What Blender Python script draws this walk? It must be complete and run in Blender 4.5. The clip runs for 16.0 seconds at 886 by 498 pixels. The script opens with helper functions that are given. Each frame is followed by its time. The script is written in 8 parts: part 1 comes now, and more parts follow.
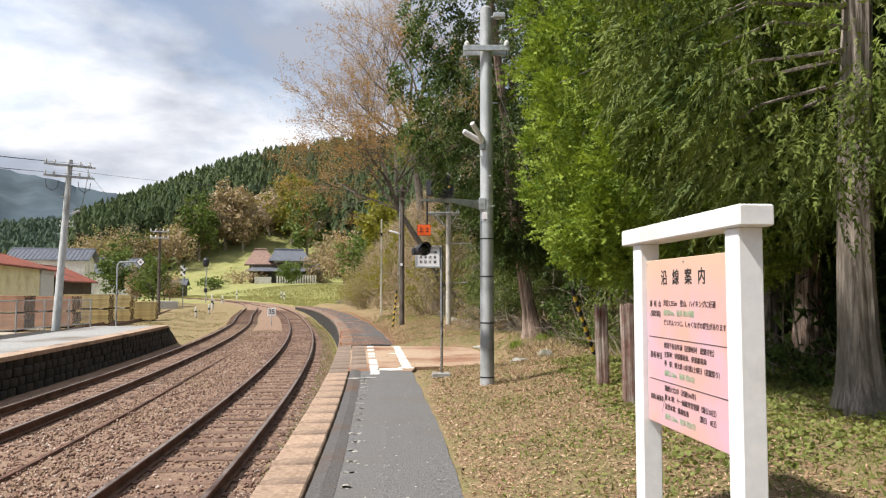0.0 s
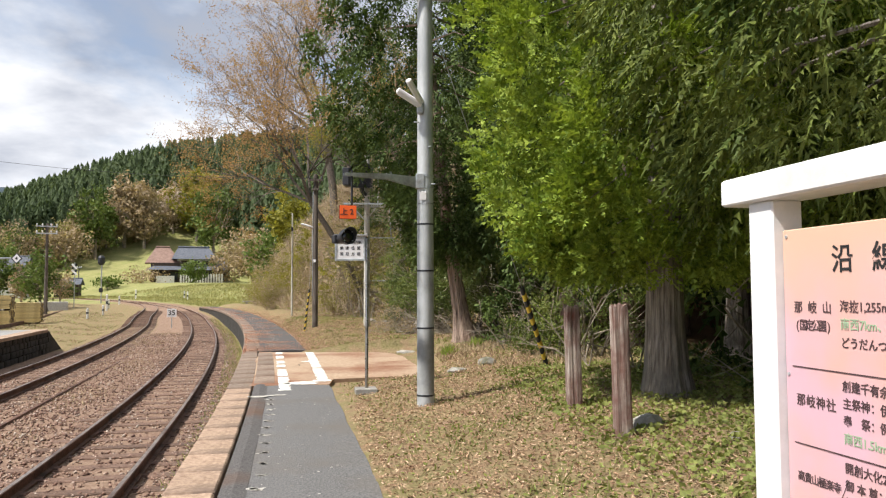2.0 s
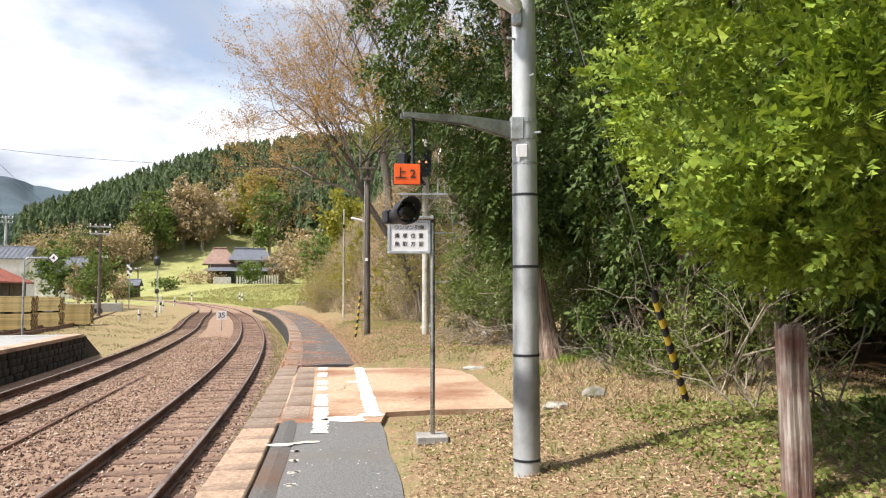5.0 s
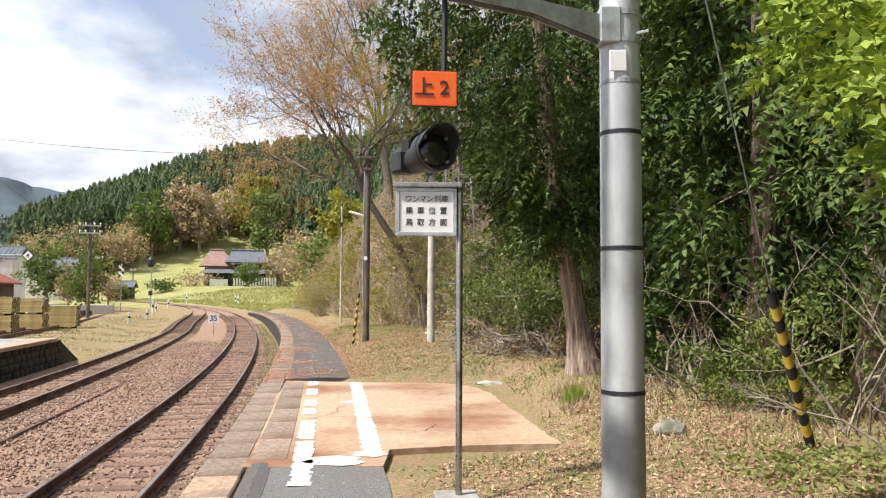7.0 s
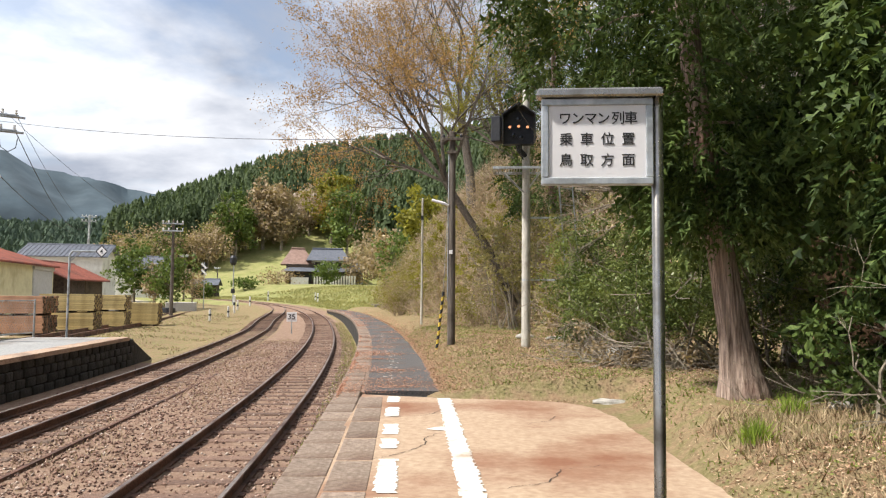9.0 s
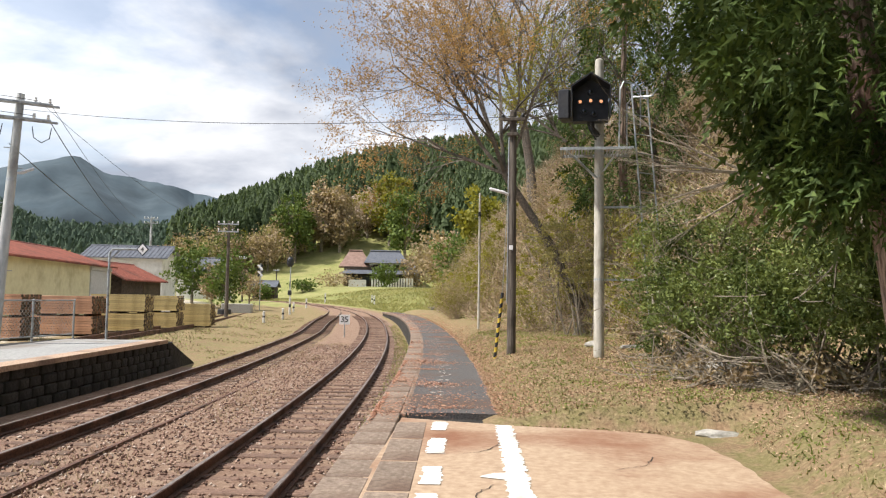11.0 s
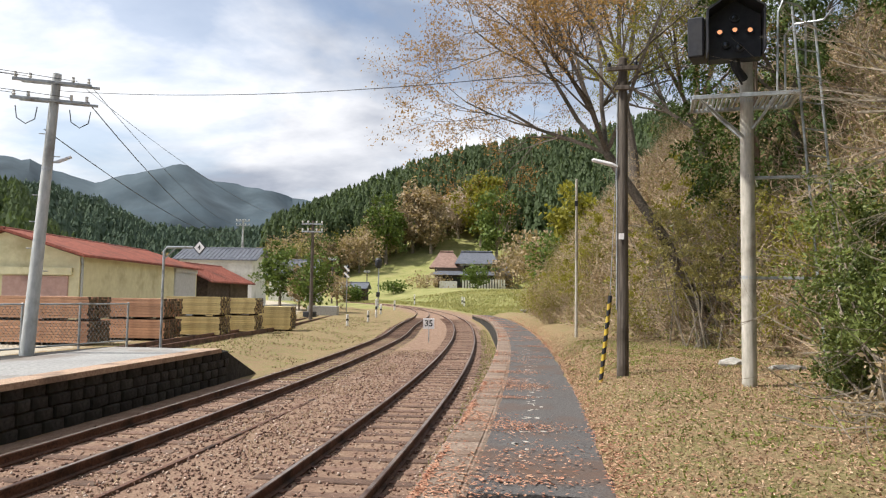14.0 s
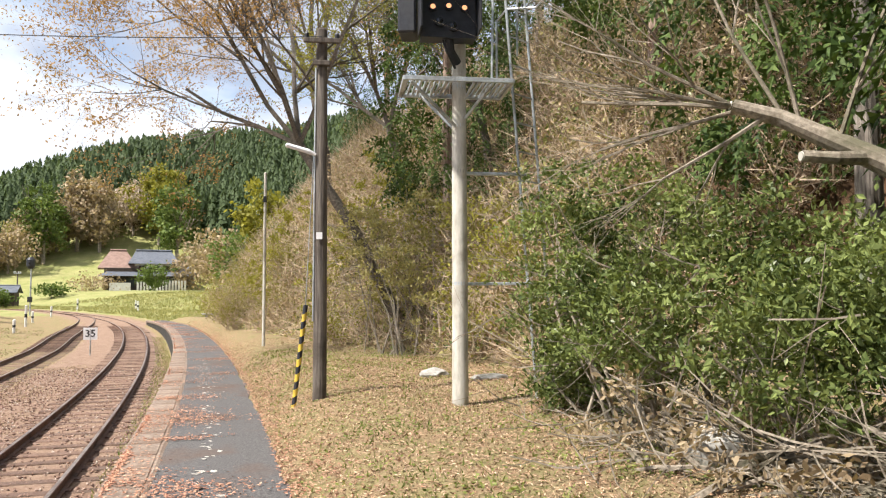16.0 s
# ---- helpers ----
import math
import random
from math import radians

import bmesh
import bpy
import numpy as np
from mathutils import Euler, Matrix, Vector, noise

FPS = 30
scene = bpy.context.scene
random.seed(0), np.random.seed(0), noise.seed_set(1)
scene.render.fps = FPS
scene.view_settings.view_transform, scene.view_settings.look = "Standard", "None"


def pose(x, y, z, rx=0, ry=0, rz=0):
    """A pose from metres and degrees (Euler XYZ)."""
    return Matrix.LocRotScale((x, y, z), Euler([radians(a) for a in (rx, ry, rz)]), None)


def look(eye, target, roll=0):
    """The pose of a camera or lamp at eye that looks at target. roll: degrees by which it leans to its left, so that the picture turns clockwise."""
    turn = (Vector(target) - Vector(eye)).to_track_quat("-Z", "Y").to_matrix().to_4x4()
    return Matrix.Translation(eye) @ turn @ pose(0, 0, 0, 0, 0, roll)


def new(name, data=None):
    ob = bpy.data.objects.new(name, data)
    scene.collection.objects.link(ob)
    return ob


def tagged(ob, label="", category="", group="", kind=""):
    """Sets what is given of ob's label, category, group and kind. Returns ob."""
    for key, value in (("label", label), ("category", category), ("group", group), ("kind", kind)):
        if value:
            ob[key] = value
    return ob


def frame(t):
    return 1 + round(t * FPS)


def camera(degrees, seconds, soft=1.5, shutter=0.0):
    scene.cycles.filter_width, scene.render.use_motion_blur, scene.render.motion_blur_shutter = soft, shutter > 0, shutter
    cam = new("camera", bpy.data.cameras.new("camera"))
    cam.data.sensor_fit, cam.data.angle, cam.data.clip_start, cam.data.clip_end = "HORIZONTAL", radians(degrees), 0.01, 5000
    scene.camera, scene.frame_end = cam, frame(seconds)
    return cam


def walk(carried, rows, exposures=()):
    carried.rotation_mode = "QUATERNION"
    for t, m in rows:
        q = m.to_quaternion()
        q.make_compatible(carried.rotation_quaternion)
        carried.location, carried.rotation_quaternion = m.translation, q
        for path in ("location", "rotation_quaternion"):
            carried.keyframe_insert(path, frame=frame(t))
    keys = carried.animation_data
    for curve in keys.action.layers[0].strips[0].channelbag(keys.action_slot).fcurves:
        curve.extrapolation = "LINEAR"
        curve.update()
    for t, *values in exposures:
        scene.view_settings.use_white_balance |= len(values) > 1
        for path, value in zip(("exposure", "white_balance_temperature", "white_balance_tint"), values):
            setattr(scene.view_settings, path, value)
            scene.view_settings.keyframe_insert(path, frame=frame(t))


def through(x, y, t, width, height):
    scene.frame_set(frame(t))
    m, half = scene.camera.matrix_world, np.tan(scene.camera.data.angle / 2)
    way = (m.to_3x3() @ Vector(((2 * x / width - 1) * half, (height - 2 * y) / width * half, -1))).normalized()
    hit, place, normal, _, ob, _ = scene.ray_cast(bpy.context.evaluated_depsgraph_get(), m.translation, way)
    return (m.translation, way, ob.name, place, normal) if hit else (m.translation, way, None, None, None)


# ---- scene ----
cam = camera(61.0, 16.0, soft=1.2)

PATH = [
    (0, (0.808, -0.708, 1.322), (0.76, 1.288, 1.438), 0.0),
    (0.5, (0.726, -0.221, 1.32), (0.726, 1.776, 1.438), 0.1),
    (1, (0.688, 0.288, 1.328), (0.775, 2.283, 1.445), -0.0),
    (1.5, (0.63, 0.747, 1.314), (0.776, 2.739, 1.428), -0.1),
    (2, (0.59, 1.215, 1.313), (0.775, 3.203, 1.426), -0.2),
    (2.5, (0.51, 1.719, 1.298), (0.65, 3.71, 1.415), -0.1),
    (3, (0.477, 2.214, 1.283), (0.604, 4.206, 1.403), 0.1),
    (3.5, (0.466, 2.793, 1.292), (0.604, 4.785, 1.411), 0.1),
    (4, (0.462, 3.306, 1.284), (0.569, 5.299, 1.406), 0.2),
    (4.5, (0.483, 3.662, 1.356), (0.526, 5.659, 1.472), -0.2),
    (7, (0.31, 6.052, 1.323), (0.352, 8.048, 1.451), 0.3),
    (7.5, (0.273, 6.564, 1.336), (0.277, 8.56, 1.462), 0.3),
    (8, (0.199, 7.107, 1.347), (0.144, 9.103, 1.47), 0.2),
    (8.5, (0.122, 7.619, 1.343), (0.005, 9.612, 1.463), 0.2),
    (9, (-0.014, 8.105, 1.317), (-0.178, 10.095, 1.44), 0.5),
    (9.5, (-0.086, 8.562, 1.322), (-0.304, 10.546, 1.444), 0.5),
    (10, (-0.116, 9.017, 1.287), (-0.401, 10.993, 1.416), 0.9),
    (12.5, (-0.355, 11.695, 1.279), (-0.709, 13.659, 1.408), 0.8),
    (13, (-0.437, 12.2, 1.305), (-0.903, 14.141, 1.434), 0.8),
    (13.5, (-0.519, 12.707, 1.33), (-1.053, 14.63, 1.459), 0.8),
    (14.0, (-0.622, 13.225, 1.331), (-1.181, 15.141, 1.461), 0.85),
    (14.5, (-0.731, 13.743, 1.331), (-1.279, 15.662, 1.463), 0.9),
    (15.5, (-0.861, 14.547, 1.451), (-0.765, 16.54, 1.585), -0.2),
    (16, (-0.842, 14.943, 1.464), (-0.589, 16.922, 1.598), -0.2),
]
EXPOSURES = [(0, 0.52), (1, 0.38), (1.5, 0.42), (2, 0.52), (2.5, 0.82), (4.5, 0.88), (7, 0.82), (8, 0.68), (9, 0.60), (10, 0.54), (12.5, 0.52), (14.5, 0.42), (15.5, 0.74), (16, 0.96)]
walk(cam, [(t, look(eye, target, roll)) for t, eye, target, roll in PATH], EXPOSURES)

# ---- world and light ----
SUN = Vector((-0.66, -0.30, 1.02)).normalized()
world = bpy.data.worlds.new("sky")
scene.world = world
world.use_nodes = True
wn, wl = world.node_tree.nodes, world.node_tree.links
wn.clear()


def wnode(kind, **values):
    n = wn.new(kind)
    for key, v in values.items():
        n.inputs[key].default_value = v
    return n


def wmath(op, a, b=0.0):
    n = wn.new("ShaderNodeMath")
    n.operation = op
    for i, v in enumerate((a, b)):
        if isinstance(v, (int, float)):
            n.inputs[i].default_value = v
        else:
            wl.new(v, n.inputs[i])
    return n.outputs[0]


sky = wn.new("ShaderNodeTexSky")
sky.sky_type, sky.sun_disc = "NISHITA", False
sky.sun_elevation = math.asin(SUN.z)
sky.sun_rotation = math.atan2(SUN.x, SUN.y)
sky_dim = wn.new("ShaderNodeMix")
sky_dim.data_type, sky_dim.blend_type = "RGBA", "MULTIPLY"
sky_dim.inputs[0].default_value = 1.0
sky_dim.inputs[7].default_value = (0.115, 0.115, 0.115, 1)
wl.new(sky.outputs[0], sky_dim.inputs[6])
tc = wn.new("ShaderNodeTexCoord")
sep = wn.new("ShaderNodeSeparateXYZ")
wl.new(tc.outputs["Generated"], sep.inputs[0])
lift = wmath("ADD", wmath("ABSOLUTE", sep.outputs[2]), 0.22)
flat = wn.new("ShaderNodeCombineXYZ")
wl.new(wmath("DIVIDE", sep.outputs[0], lift), flat.inputs[0])
wl.new(wmath("DIVIDE", sep.outputs[1], lift), flat.inputs[1])
n_cover = wnode("ShaderNodeTexNoise", Scale=1.15, Detail=9.0, Roughness=0.55, Distortion=0.25)
n_shade = wnode("ShaderNodeTexNoise", Scale=0.9, Detail=7.0, Roughness=0.55, Distortion=0.1)
shift = wn.new("ShaderNodeVectorMath")
shift.inputs[1].default_value = (3.7, 1.2, 5.0)
wl.new(flat.outputs[0], shift.inputs[0])
wl.new(flat.outputs[0], n_cover.inputs["Vector"])
wl.new(shift.outputs[0], n_shade.inputs["Vector"])
r_cover, r_shade = wn.new("ShaderNodeValToRGB"), wn.new("ShaderNodeValToRGB")
r_cover.color_ramp.elements[0].position, r_cover.color_ramp.elements[1].position = 0.40, 0.54
r_cover.color_ramp.elements[0].color = (0.35, 0.35, 0.35, 1)
r_shade.color_ramp.elements[0].position, r_shade.color_ramp.elements[1].position = 0.40, 0.62
r_shade.color_ramp.elements[0].color = (0.33, 0.36, 0.43, 1)
r_shade.color_ramp.elements[1].color = (0.94, 0.94, 0.96, 1)
wl.new(n_cover.outputs[0], r_cover.inputs[0])
wl.new(n_shade.outputs[0], r_shade.inputs[0])
clouds = wn.new("ShaderNodeMix")
clouds.data_type = "RGBA"
wl.new(r_cover.outputs[0], clouds.inputs[0])
wl.new(sky_dim.outputs[2], clouds.inputs[6])
wl.new(r_shade.outputs[0], clouds.inputs[7])
back = wnode("ShaderNodeBackground", Strength=1.0)
wl.new(clouds.outputs[2], back.inputs[0])
wl.new(back.outputs[0], wn.new("ShaderNodeOutputWorld").inputs[0])

sun = new("sun", bpy.data.lights.new("sun", "SUN"))
sun.data.energy, sun.data.angle, sun.data.color = 5.0, radians(3.0), (1.0, 0.945, 0.87)
sun.matrix_world = look(SUN * 50, (0, 0, 0))


# ---- materials ----
def nodes_of(name):
    m = bpy.data.materials.new(name)
    m.use_nodes = True
    m.node_tree.nodes.clear()
    return m, m.node_tree.nodes, m.node_tree.links


def rgba(c):
    return (*c, 1.0)


def noise_node(n, l, vec, scale, detail=5.0, rough=0.6):
    t = n.new("ShaderNodeTexNoise")
    t.inputs["Scale"].default_value, t.inputs["Detail"].default_value, t.inputs["Roughness"].default_value = scale, detail, rough
    l.new(vec, t.inputs["Vector"])
    return t.outputs[0]


def ramp_node(n, l, fac, stops):
    r = n.new("ShaderNodeValToRGB")
    while len(r.color_ramp.elements) < len(stops):
        r.color_ramp.elements.new(0.5)
    for e, (p, c) in zip(r.color_ramp.elements, stops):
        e.position, e.color = p, rgba(c)
    l.new(fac, r.inputs[0])
    return r.outputs[0]


def mix_node(n, l, fac, a, b, blend="MIX"):
    m = n.new("ShaderNodeMix")
    m.data_type, m.blend_type = "RGBA", blend
    for i, v in ((0, fac), (6, a), (7, b)):
        if isinstance(v, (int, float)):
            m.inputs[i].default_value = v
        elif isinstance(v, tuple):
            m.inputs[i].default_value = rgba(v)
        else:
            l.new(v, m.inputs[i])
    return m.outputs[2]


def surface(name, dark, light, stain=None, scale=9.0, big=0.8, stretch=(1, 1, 1), rough=0.75, metal=0.0, bump=0.25, spread=(0.35, 0.65),
            rand=0.0, stain_at=(0.5, 0.68), spec=0.4):
    """A surface with fine grain from dark to light, larger stains and fine relief."""
    m, n, l = nodes_of(name)
    tex, mp = n.new("ShaderNodeTexCoord"), n.new("ShaderNodeMapping")
    mp.inputs["Scale"].default_value = stretch
    l.new(tex.outputs["Object"], mp.inputs[0])
    fine = noise_node(n, l, mp.outputs[0], scale, 8.0, 0.65)
    col = ramp_node(n, l, fine, [(spread[0], dark), (spread[1], light)])
    wide = noise_node(n, l, tex.outputs["Object"], big, 6.0, 0.6)
    if stain:
        mask = ramp_node(n, l, wide, [(stain_at[0], (0, 0, 0)), (stain_at[1], (1, 1, 1))])
        col = mix_node(n, l, mask, col, mix_node(n, l, 0.5, stain, mix_node(n, l, 1.0, col, stain, "MULTIPLY")))
    if rand:
        info = n.new("ShaderNodeObjectInfo")
        tone = ramp_node(n, l, info.outputs["Random"], [(0, (1 - rand,) * 3), (1, (1 + rand,) * 3)])
        col = mix_node(n, l, 1.0, col, tone, "MULTIPLY")
    b = n.new("ShaderNodeBsdfPrincipled")
    b.inputs["Metallic"].default_value, b.inputs["Specular IOR Level"].default_value = metal, spec
    l.new(col, b.inputs["Base Color"])
    l.new(ramp_node(n, l, wide, [(0.3, (max(rough - 0.1, 0.05),) * 3), (0.7, (min(rough + 0.1, 1),) * 3)]), b.inputs["Roughness"])
    if bump:
        bp = n.new("ShaderNodeBump")
        bp.inputs["Strength"].default_value, bp.inputs["Distance"].default_value = bump, 0.02
        l.new(fine, bp.inputs["Height"])
        l.new(bp.outputs[0], b.inputs["Normal"])
    l.new(b.outputs[0], n.new("ShaderNodeOutputMaterial").inputs[0])
    return m


def leafy(name, dark, mid, light, through=0.35, scale=0.9, rough=0.55):
    """Leaves: every leaf has its own tone, with larger drifts through the crown; some light passes through."""
    m, n, l = nodes_of(name)
    geo, tex = n.new("ShaderNodeNewGeometry"), n.new("ShaderNodeTexCoord")
    each = ramp_node(n, l, geo.outputs["Random Per Island"], [(0.0, dark), (0.55, mid), (1.0, light)])
    drift = ramp_node(n, l, noise_node(n, l, tex.outputs["Object"], scale, 3.0), [(0.35, dark), (0.62, light)])
    col = mix_node(n, l, 0.45, each, drift)
    b = n.new("ShaderNodeBsdfPrincipled")
    b.inputs["Roughness"].default_value = rough
    b.inputs["Specular IOR Level"].default_value = 0.15
    l.new(col, b.inputs["Base Color"])
    t = n.new("ShaderNodeBsdfTranslucent")
    l.new(mix_node(n, l, 1.0, col, (1.0, 1.0, 0.55), "MULTIPLY"), t.inputs[0])
    ms = n.new("ShaderNodeMixShader")
    ms.inputs[0].default_value = through
    l.new(b.outputs[0], ms.inputs[1])
    l.new(t.outputs[0], ms.inputs[2])
    l.new(ms.outputs[0], n.new("ShaderNodeOutputMaterial").inputs[0])
    return m


def islands(name, stops, rough=0.85, grain=40.0, bump=0.3):
    """Many joined pieces (stones, dead leaves, blades): every piece has its own tone."""
    m, n, l = nodes_of(name)
    geo, tex = n.new("ShaderNodeNewGeometry"), n.new("ShaderNodeTexCoord")
    col = ramp_node(n, l, geo.outputs["Random Per Island"], stops)
    fine = noise_node(n, l, tex.outputs["Object"], grain, 4.0)
    col = mix_node(n, l, 0.35, col, mix_node(n, l, 1.0, col, ramp_node(n, l, fine, [(0.3, (0.4, 0.4, 0.4)), (0.7, (1.5, 1.5, 1.5))]), "MULTIPLY"))
    b = n.new("ShaderNodeBsdfPrincipled")
    b.inputs["Roughness"].default_value = rough
    b.inputs["Specular IOR Level"].default_value = 0.25
    l.new(col, b.inputs["Base Color"])
    bp = n.new("ShaderNodeBump")
    bp.inputs["Strength"].default_value, bp.inputs["Distance"].default_value = bump, 0.01
    l.new(fine, bp.inputs["Height"])
    l.new(bp.outputs[0], b.inputs["Normal"])
    l.new(b.outputs[0], n.new("ShaderNodeOutputMaterial").inputs[0])
    return m


def ground_material():
    """Soil under everything: rust-stained ballast, dry grass with fallen leaves, green turf, pale sand and woodland
    floor darkened with canopy shade, by zone.
    """
    m, n, l = nodes_of("ground")
    tex = n.new("ShaderNodeTexCoord")
    o = tex.outputs["Object"]
    fine, mid, wide = noise_node(n, l, o, 26.0, 8.0, 0.7), noise_node(n, l, o, 3.2, 7.0, 0.65), noise_node(n, l, o, 0.45, 5.0)
    ballast = mix_node(n, l, 0.5, ramp_node(n, l, fine, [(0.3, (0.09, 0.055, 0.04)), (0.5, (0.24, 0.155, 0.115)), (0.72, (0.42, 0.32, 0.26))]),
                       ramp_node(n, l, mid, [(0.35, (0.16, 0.095, 0.07)), (0.65, (0.32, 0.24, 0.17))]))
    dry = mix_node(n, l, 0.5, ramp_node(n, l, fine, [(0.3, (0.085, 0.052, 0.03)), (0.5, (0.25, 0.175, 0.10)), (0.7, (0.44, 0.33, 0.20))]),
                   ramp_node(n, l, mid, [(0.37, (0.22, 0.14, 0.092)), (0.47, (0.24, 0.19, 0.11)), (0.56, (0.15, 0.165, 0.062))]))
    turf = mix_node(n, l, 0.5, ramp_node(n, l, fine, [(0.3, (0.08, 0.10, 0.03)), (0.7, (0.30, 0.31, 0.11))]),
                    ramp_node(n, l, wide, [(0.35, (0.20, 0.215, 0.075)), (0.6, (0.36, 0.325, 0.16))]))
    sand = mix_node(n, l, 0.5, ramp_node(n, l, fine, [(0.3, (0.30, 0.26, 0.20)), (0.7, (0.50, 0.45, 0.37))]),
                    ramp_node(n, l, mid, [(0.35, (0.33, 0.29, 0.22)), (0.7, (0.48, 0.44, 0.36))]))
    # Brown woodland litter, with the trees' shade darkened into its colour.
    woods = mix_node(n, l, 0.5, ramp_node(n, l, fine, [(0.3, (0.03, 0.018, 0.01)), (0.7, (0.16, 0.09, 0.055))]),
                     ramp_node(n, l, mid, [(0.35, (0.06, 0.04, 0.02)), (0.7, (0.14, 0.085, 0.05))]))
    col = dry
    rag = n.new("ShaderNodeMath")
    rag.operation = "SUBTRACT"
    l.new(mid, rag.inputs[0])
    rag.inputs[1].default_value = 0.5
    for zone, layer in (("turf", turf), ("sand", sand), ("woods", woods), ("ballast", ballast)):
        a = n.new("ShaderNodeAttribute")
        a.attribute_name = zone
        add = n.new("ShaderNodeMath")
        add.operation = "MULTIPLY_ADD"
        l.new(rag.outputs[0], add.inputs[0])
        add.inputs[1].default_value = 1.6
        l.new(a.outputs["Fac"], add.inputs[2])
        mask = ramp_node(n, l, add.outputs[0], [(0.38, (0, 0, 0)), (0.62, (1, 1, 1))])
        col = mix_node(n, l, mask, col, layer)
    b = n.new("ShaderNodeBsdfPrincipled")
    b.inputs["Roughness"].default_value, b.inputs["Specular IOR Level"].default_value = 0.95, 0.1
    l.new(col, b.inputs["Base Color"])
    bp = n.new("ShaderNodeBump")
    bp.inputs["Strength"].default_value, bp.inputs["Distance"].default_value = 0.7, 0.04
    l.new(fine, bp.inputs["Height"])
    l.new(bp.outputs[0], b.inputs["Normal"])
    l.new(b.outputs[0], n.new("ShaderNodeOutputMaterial").inputs[0])
    return m


GROUND = ground_material()
ASPHALT = surface("asphalt", (0.075, 0.075, 0.078), (0.22, 0.215, 0.21), (0.26, 0.24, 0.22), scale=70, big=0.9, rough=0.9, bump=0.6, spec=0.2)
ASPHALT_DARK = surface("asphalt_patch", (0.055, 0.052, 0.053), (0.15, 0.142, 0.138), (0.22, 0.145, 0.11), scale=60, big=0.7, rough=0.9, bump=0.5, spec=0.2)
KERB = surface("kerb_concrete", (0.24, 0.16, 0.11), (0.44, 0.32, 0.235), (0.22, 0.17, 0.14), scale=22, big=1.1, rough=0.9, bump=0.5, rand=0.12)
KERB_OLD = surface("old_kerb_concrete", (0.145, 0.105, 0.08), (0.30, 0.235, 0.185), (0.20, 0.125, 0.09), scale=22, big=0.5, rough=0.9, bump=0.5, rand=0.15)
SLAB = surface("ochre_concrete", (0.32, 0.22, 0.147), (0.44, 0.33, 0.23), (0.31, 0.155, 0.095), scale=16, big=0.55, rough=0.9, bump=0.25, stain_at=(0.47, 0.66))
CONCRETE = surface("grey_concrete", (0.30, 0.29, 0.27), (0.46, 0.45, 0.42), (0.22, 0.20, 0.18), scale=18, big=0.7, rough=0.85, bump=0.3)
PALE_PAVE = surface("left_paving", (0.22, 0.22, 0.215), (0.35, 0.35, 0.34), (0.26, 0.22, 0.19), scale=14, big=0.4, rough=0.9)
WALL_STONE = surface("dark_masonry", (0.012, 0.011, 0.010), (0.055, 0.05, 0.045), (0.03, 0.032, 0.022), scale=12, big=1.5, rough=0.95, bump=0.6, rand=0.35)
DOT_PAINT = surface("worn_cream_paint", (0.30, 0.28, 0.25), (0.58, 0.56, 0.51), (0.28, 0.25, 0.22), scale=40, big=6, rough=0.85)
ROAD_PAINT = surface("worn_white_paint", (0.60, 0.58, 0.53), (0.82, 0.81, 0.77), (0.45, 0.36, 0.28), scale=20, big=2.2, rough=0.8, stain_at=(0.52, 0.75))
RAIL = surface("rusty_rail", (0.05, 0.024, 0.016), (0.17, 0.082, 0.052), (0.06, 0.035, 0.025), scale=25, big=2, rough=0.7, bump=0.2)
RAIL_TOP = surface("worn_rail_head", (0.16, 0.12, 0.10), (0.36, 0.31, 0.27), (0.14, 0.08, 0.06), scale=8, big=0.9, stretch=(6, 1, 1), rough=0.45, metal=0.6, bump=0.05)
SLEEPER = surface("sleeper_wood", (0.070, 0.040, 0.030), (0.235, 0.150, 0.110), (0.247, 0.182, 0.143), scale=14, big=1.5, stretch=(1, 6, 3), rough=0.95, bump=0.7, rand=0.25)
STONES = islands("ballast_stones", [(0.0, (0.07, 0.04, 0.032)), (0.4, (0.20, 0.12, 0.09)), (0.78, (0.33, 0.22, 0.17)), (1.0, (0.46, 0.39, 0.33))])
DEAD_LEAVES = islands("fallen_leaves", [(0.0, (0.09, 0.045, 0.028)), (0.4, (0.29, 0.175, 0.105)), (0.8, (0.47, 0.32, 0.20)), (1.0, (0.60, 0.47, 0.33))], rough=0.8)
LITTER = islands("red_leaf_litter", [(0.0, (0.18, 0.07, 0.045)), (0.5, (0.40, 0.19, 0.12)), (1.0, (0.55, 0.36, 0.24))], rough=0.75)
DRY_GRASS = islands("dry_grass", [(0.0, (0.15, 0.10, 0.055)), (0.5, (0.30, 0.225, 0.13)), (1.0, (0.46, 0.37, 0.23))], rough=0.8)
GREEN_GRASS = leafy("green_grass", (0.08, 0.105, 0.025), (0.19, 0.225, 0.06), (0.32, 0.34, 0.11), through=0.3)
FIELD_GRASS = leafy("field_grass", (0.19, 0.19, 0.07), (0.31, 0.30, 0.12), (0.43, 0.40, 0.19), through=0.3, scale=0.2)
STEEL = surface("galvanised_pole", (0.34, 0.36, 0.37), (0.50, 0.52, 0.53), (0.30, 0.30, 0.29), scale=7, big=1.2, stretch=(1, 1, 0.3), rough=0.5, metal=0.25, bump=0.05)
GALV = surface("galvanised_steel", (0.34, 0.37, 0.39), (0.52, 0.55, 0.57), (0.28, 0.27, 0.25), scale=20, big=3, rough=0.45, metal=0.5, bump=0.05)
CHROME = surface("stainless_tube", (0.30, 0.28, 0.25), (0.42, 0.40, 0.37), (0.22, 0.20, 0.17), scale=10, big=4, rough=0.28, metal=0.9, bump=0.02)
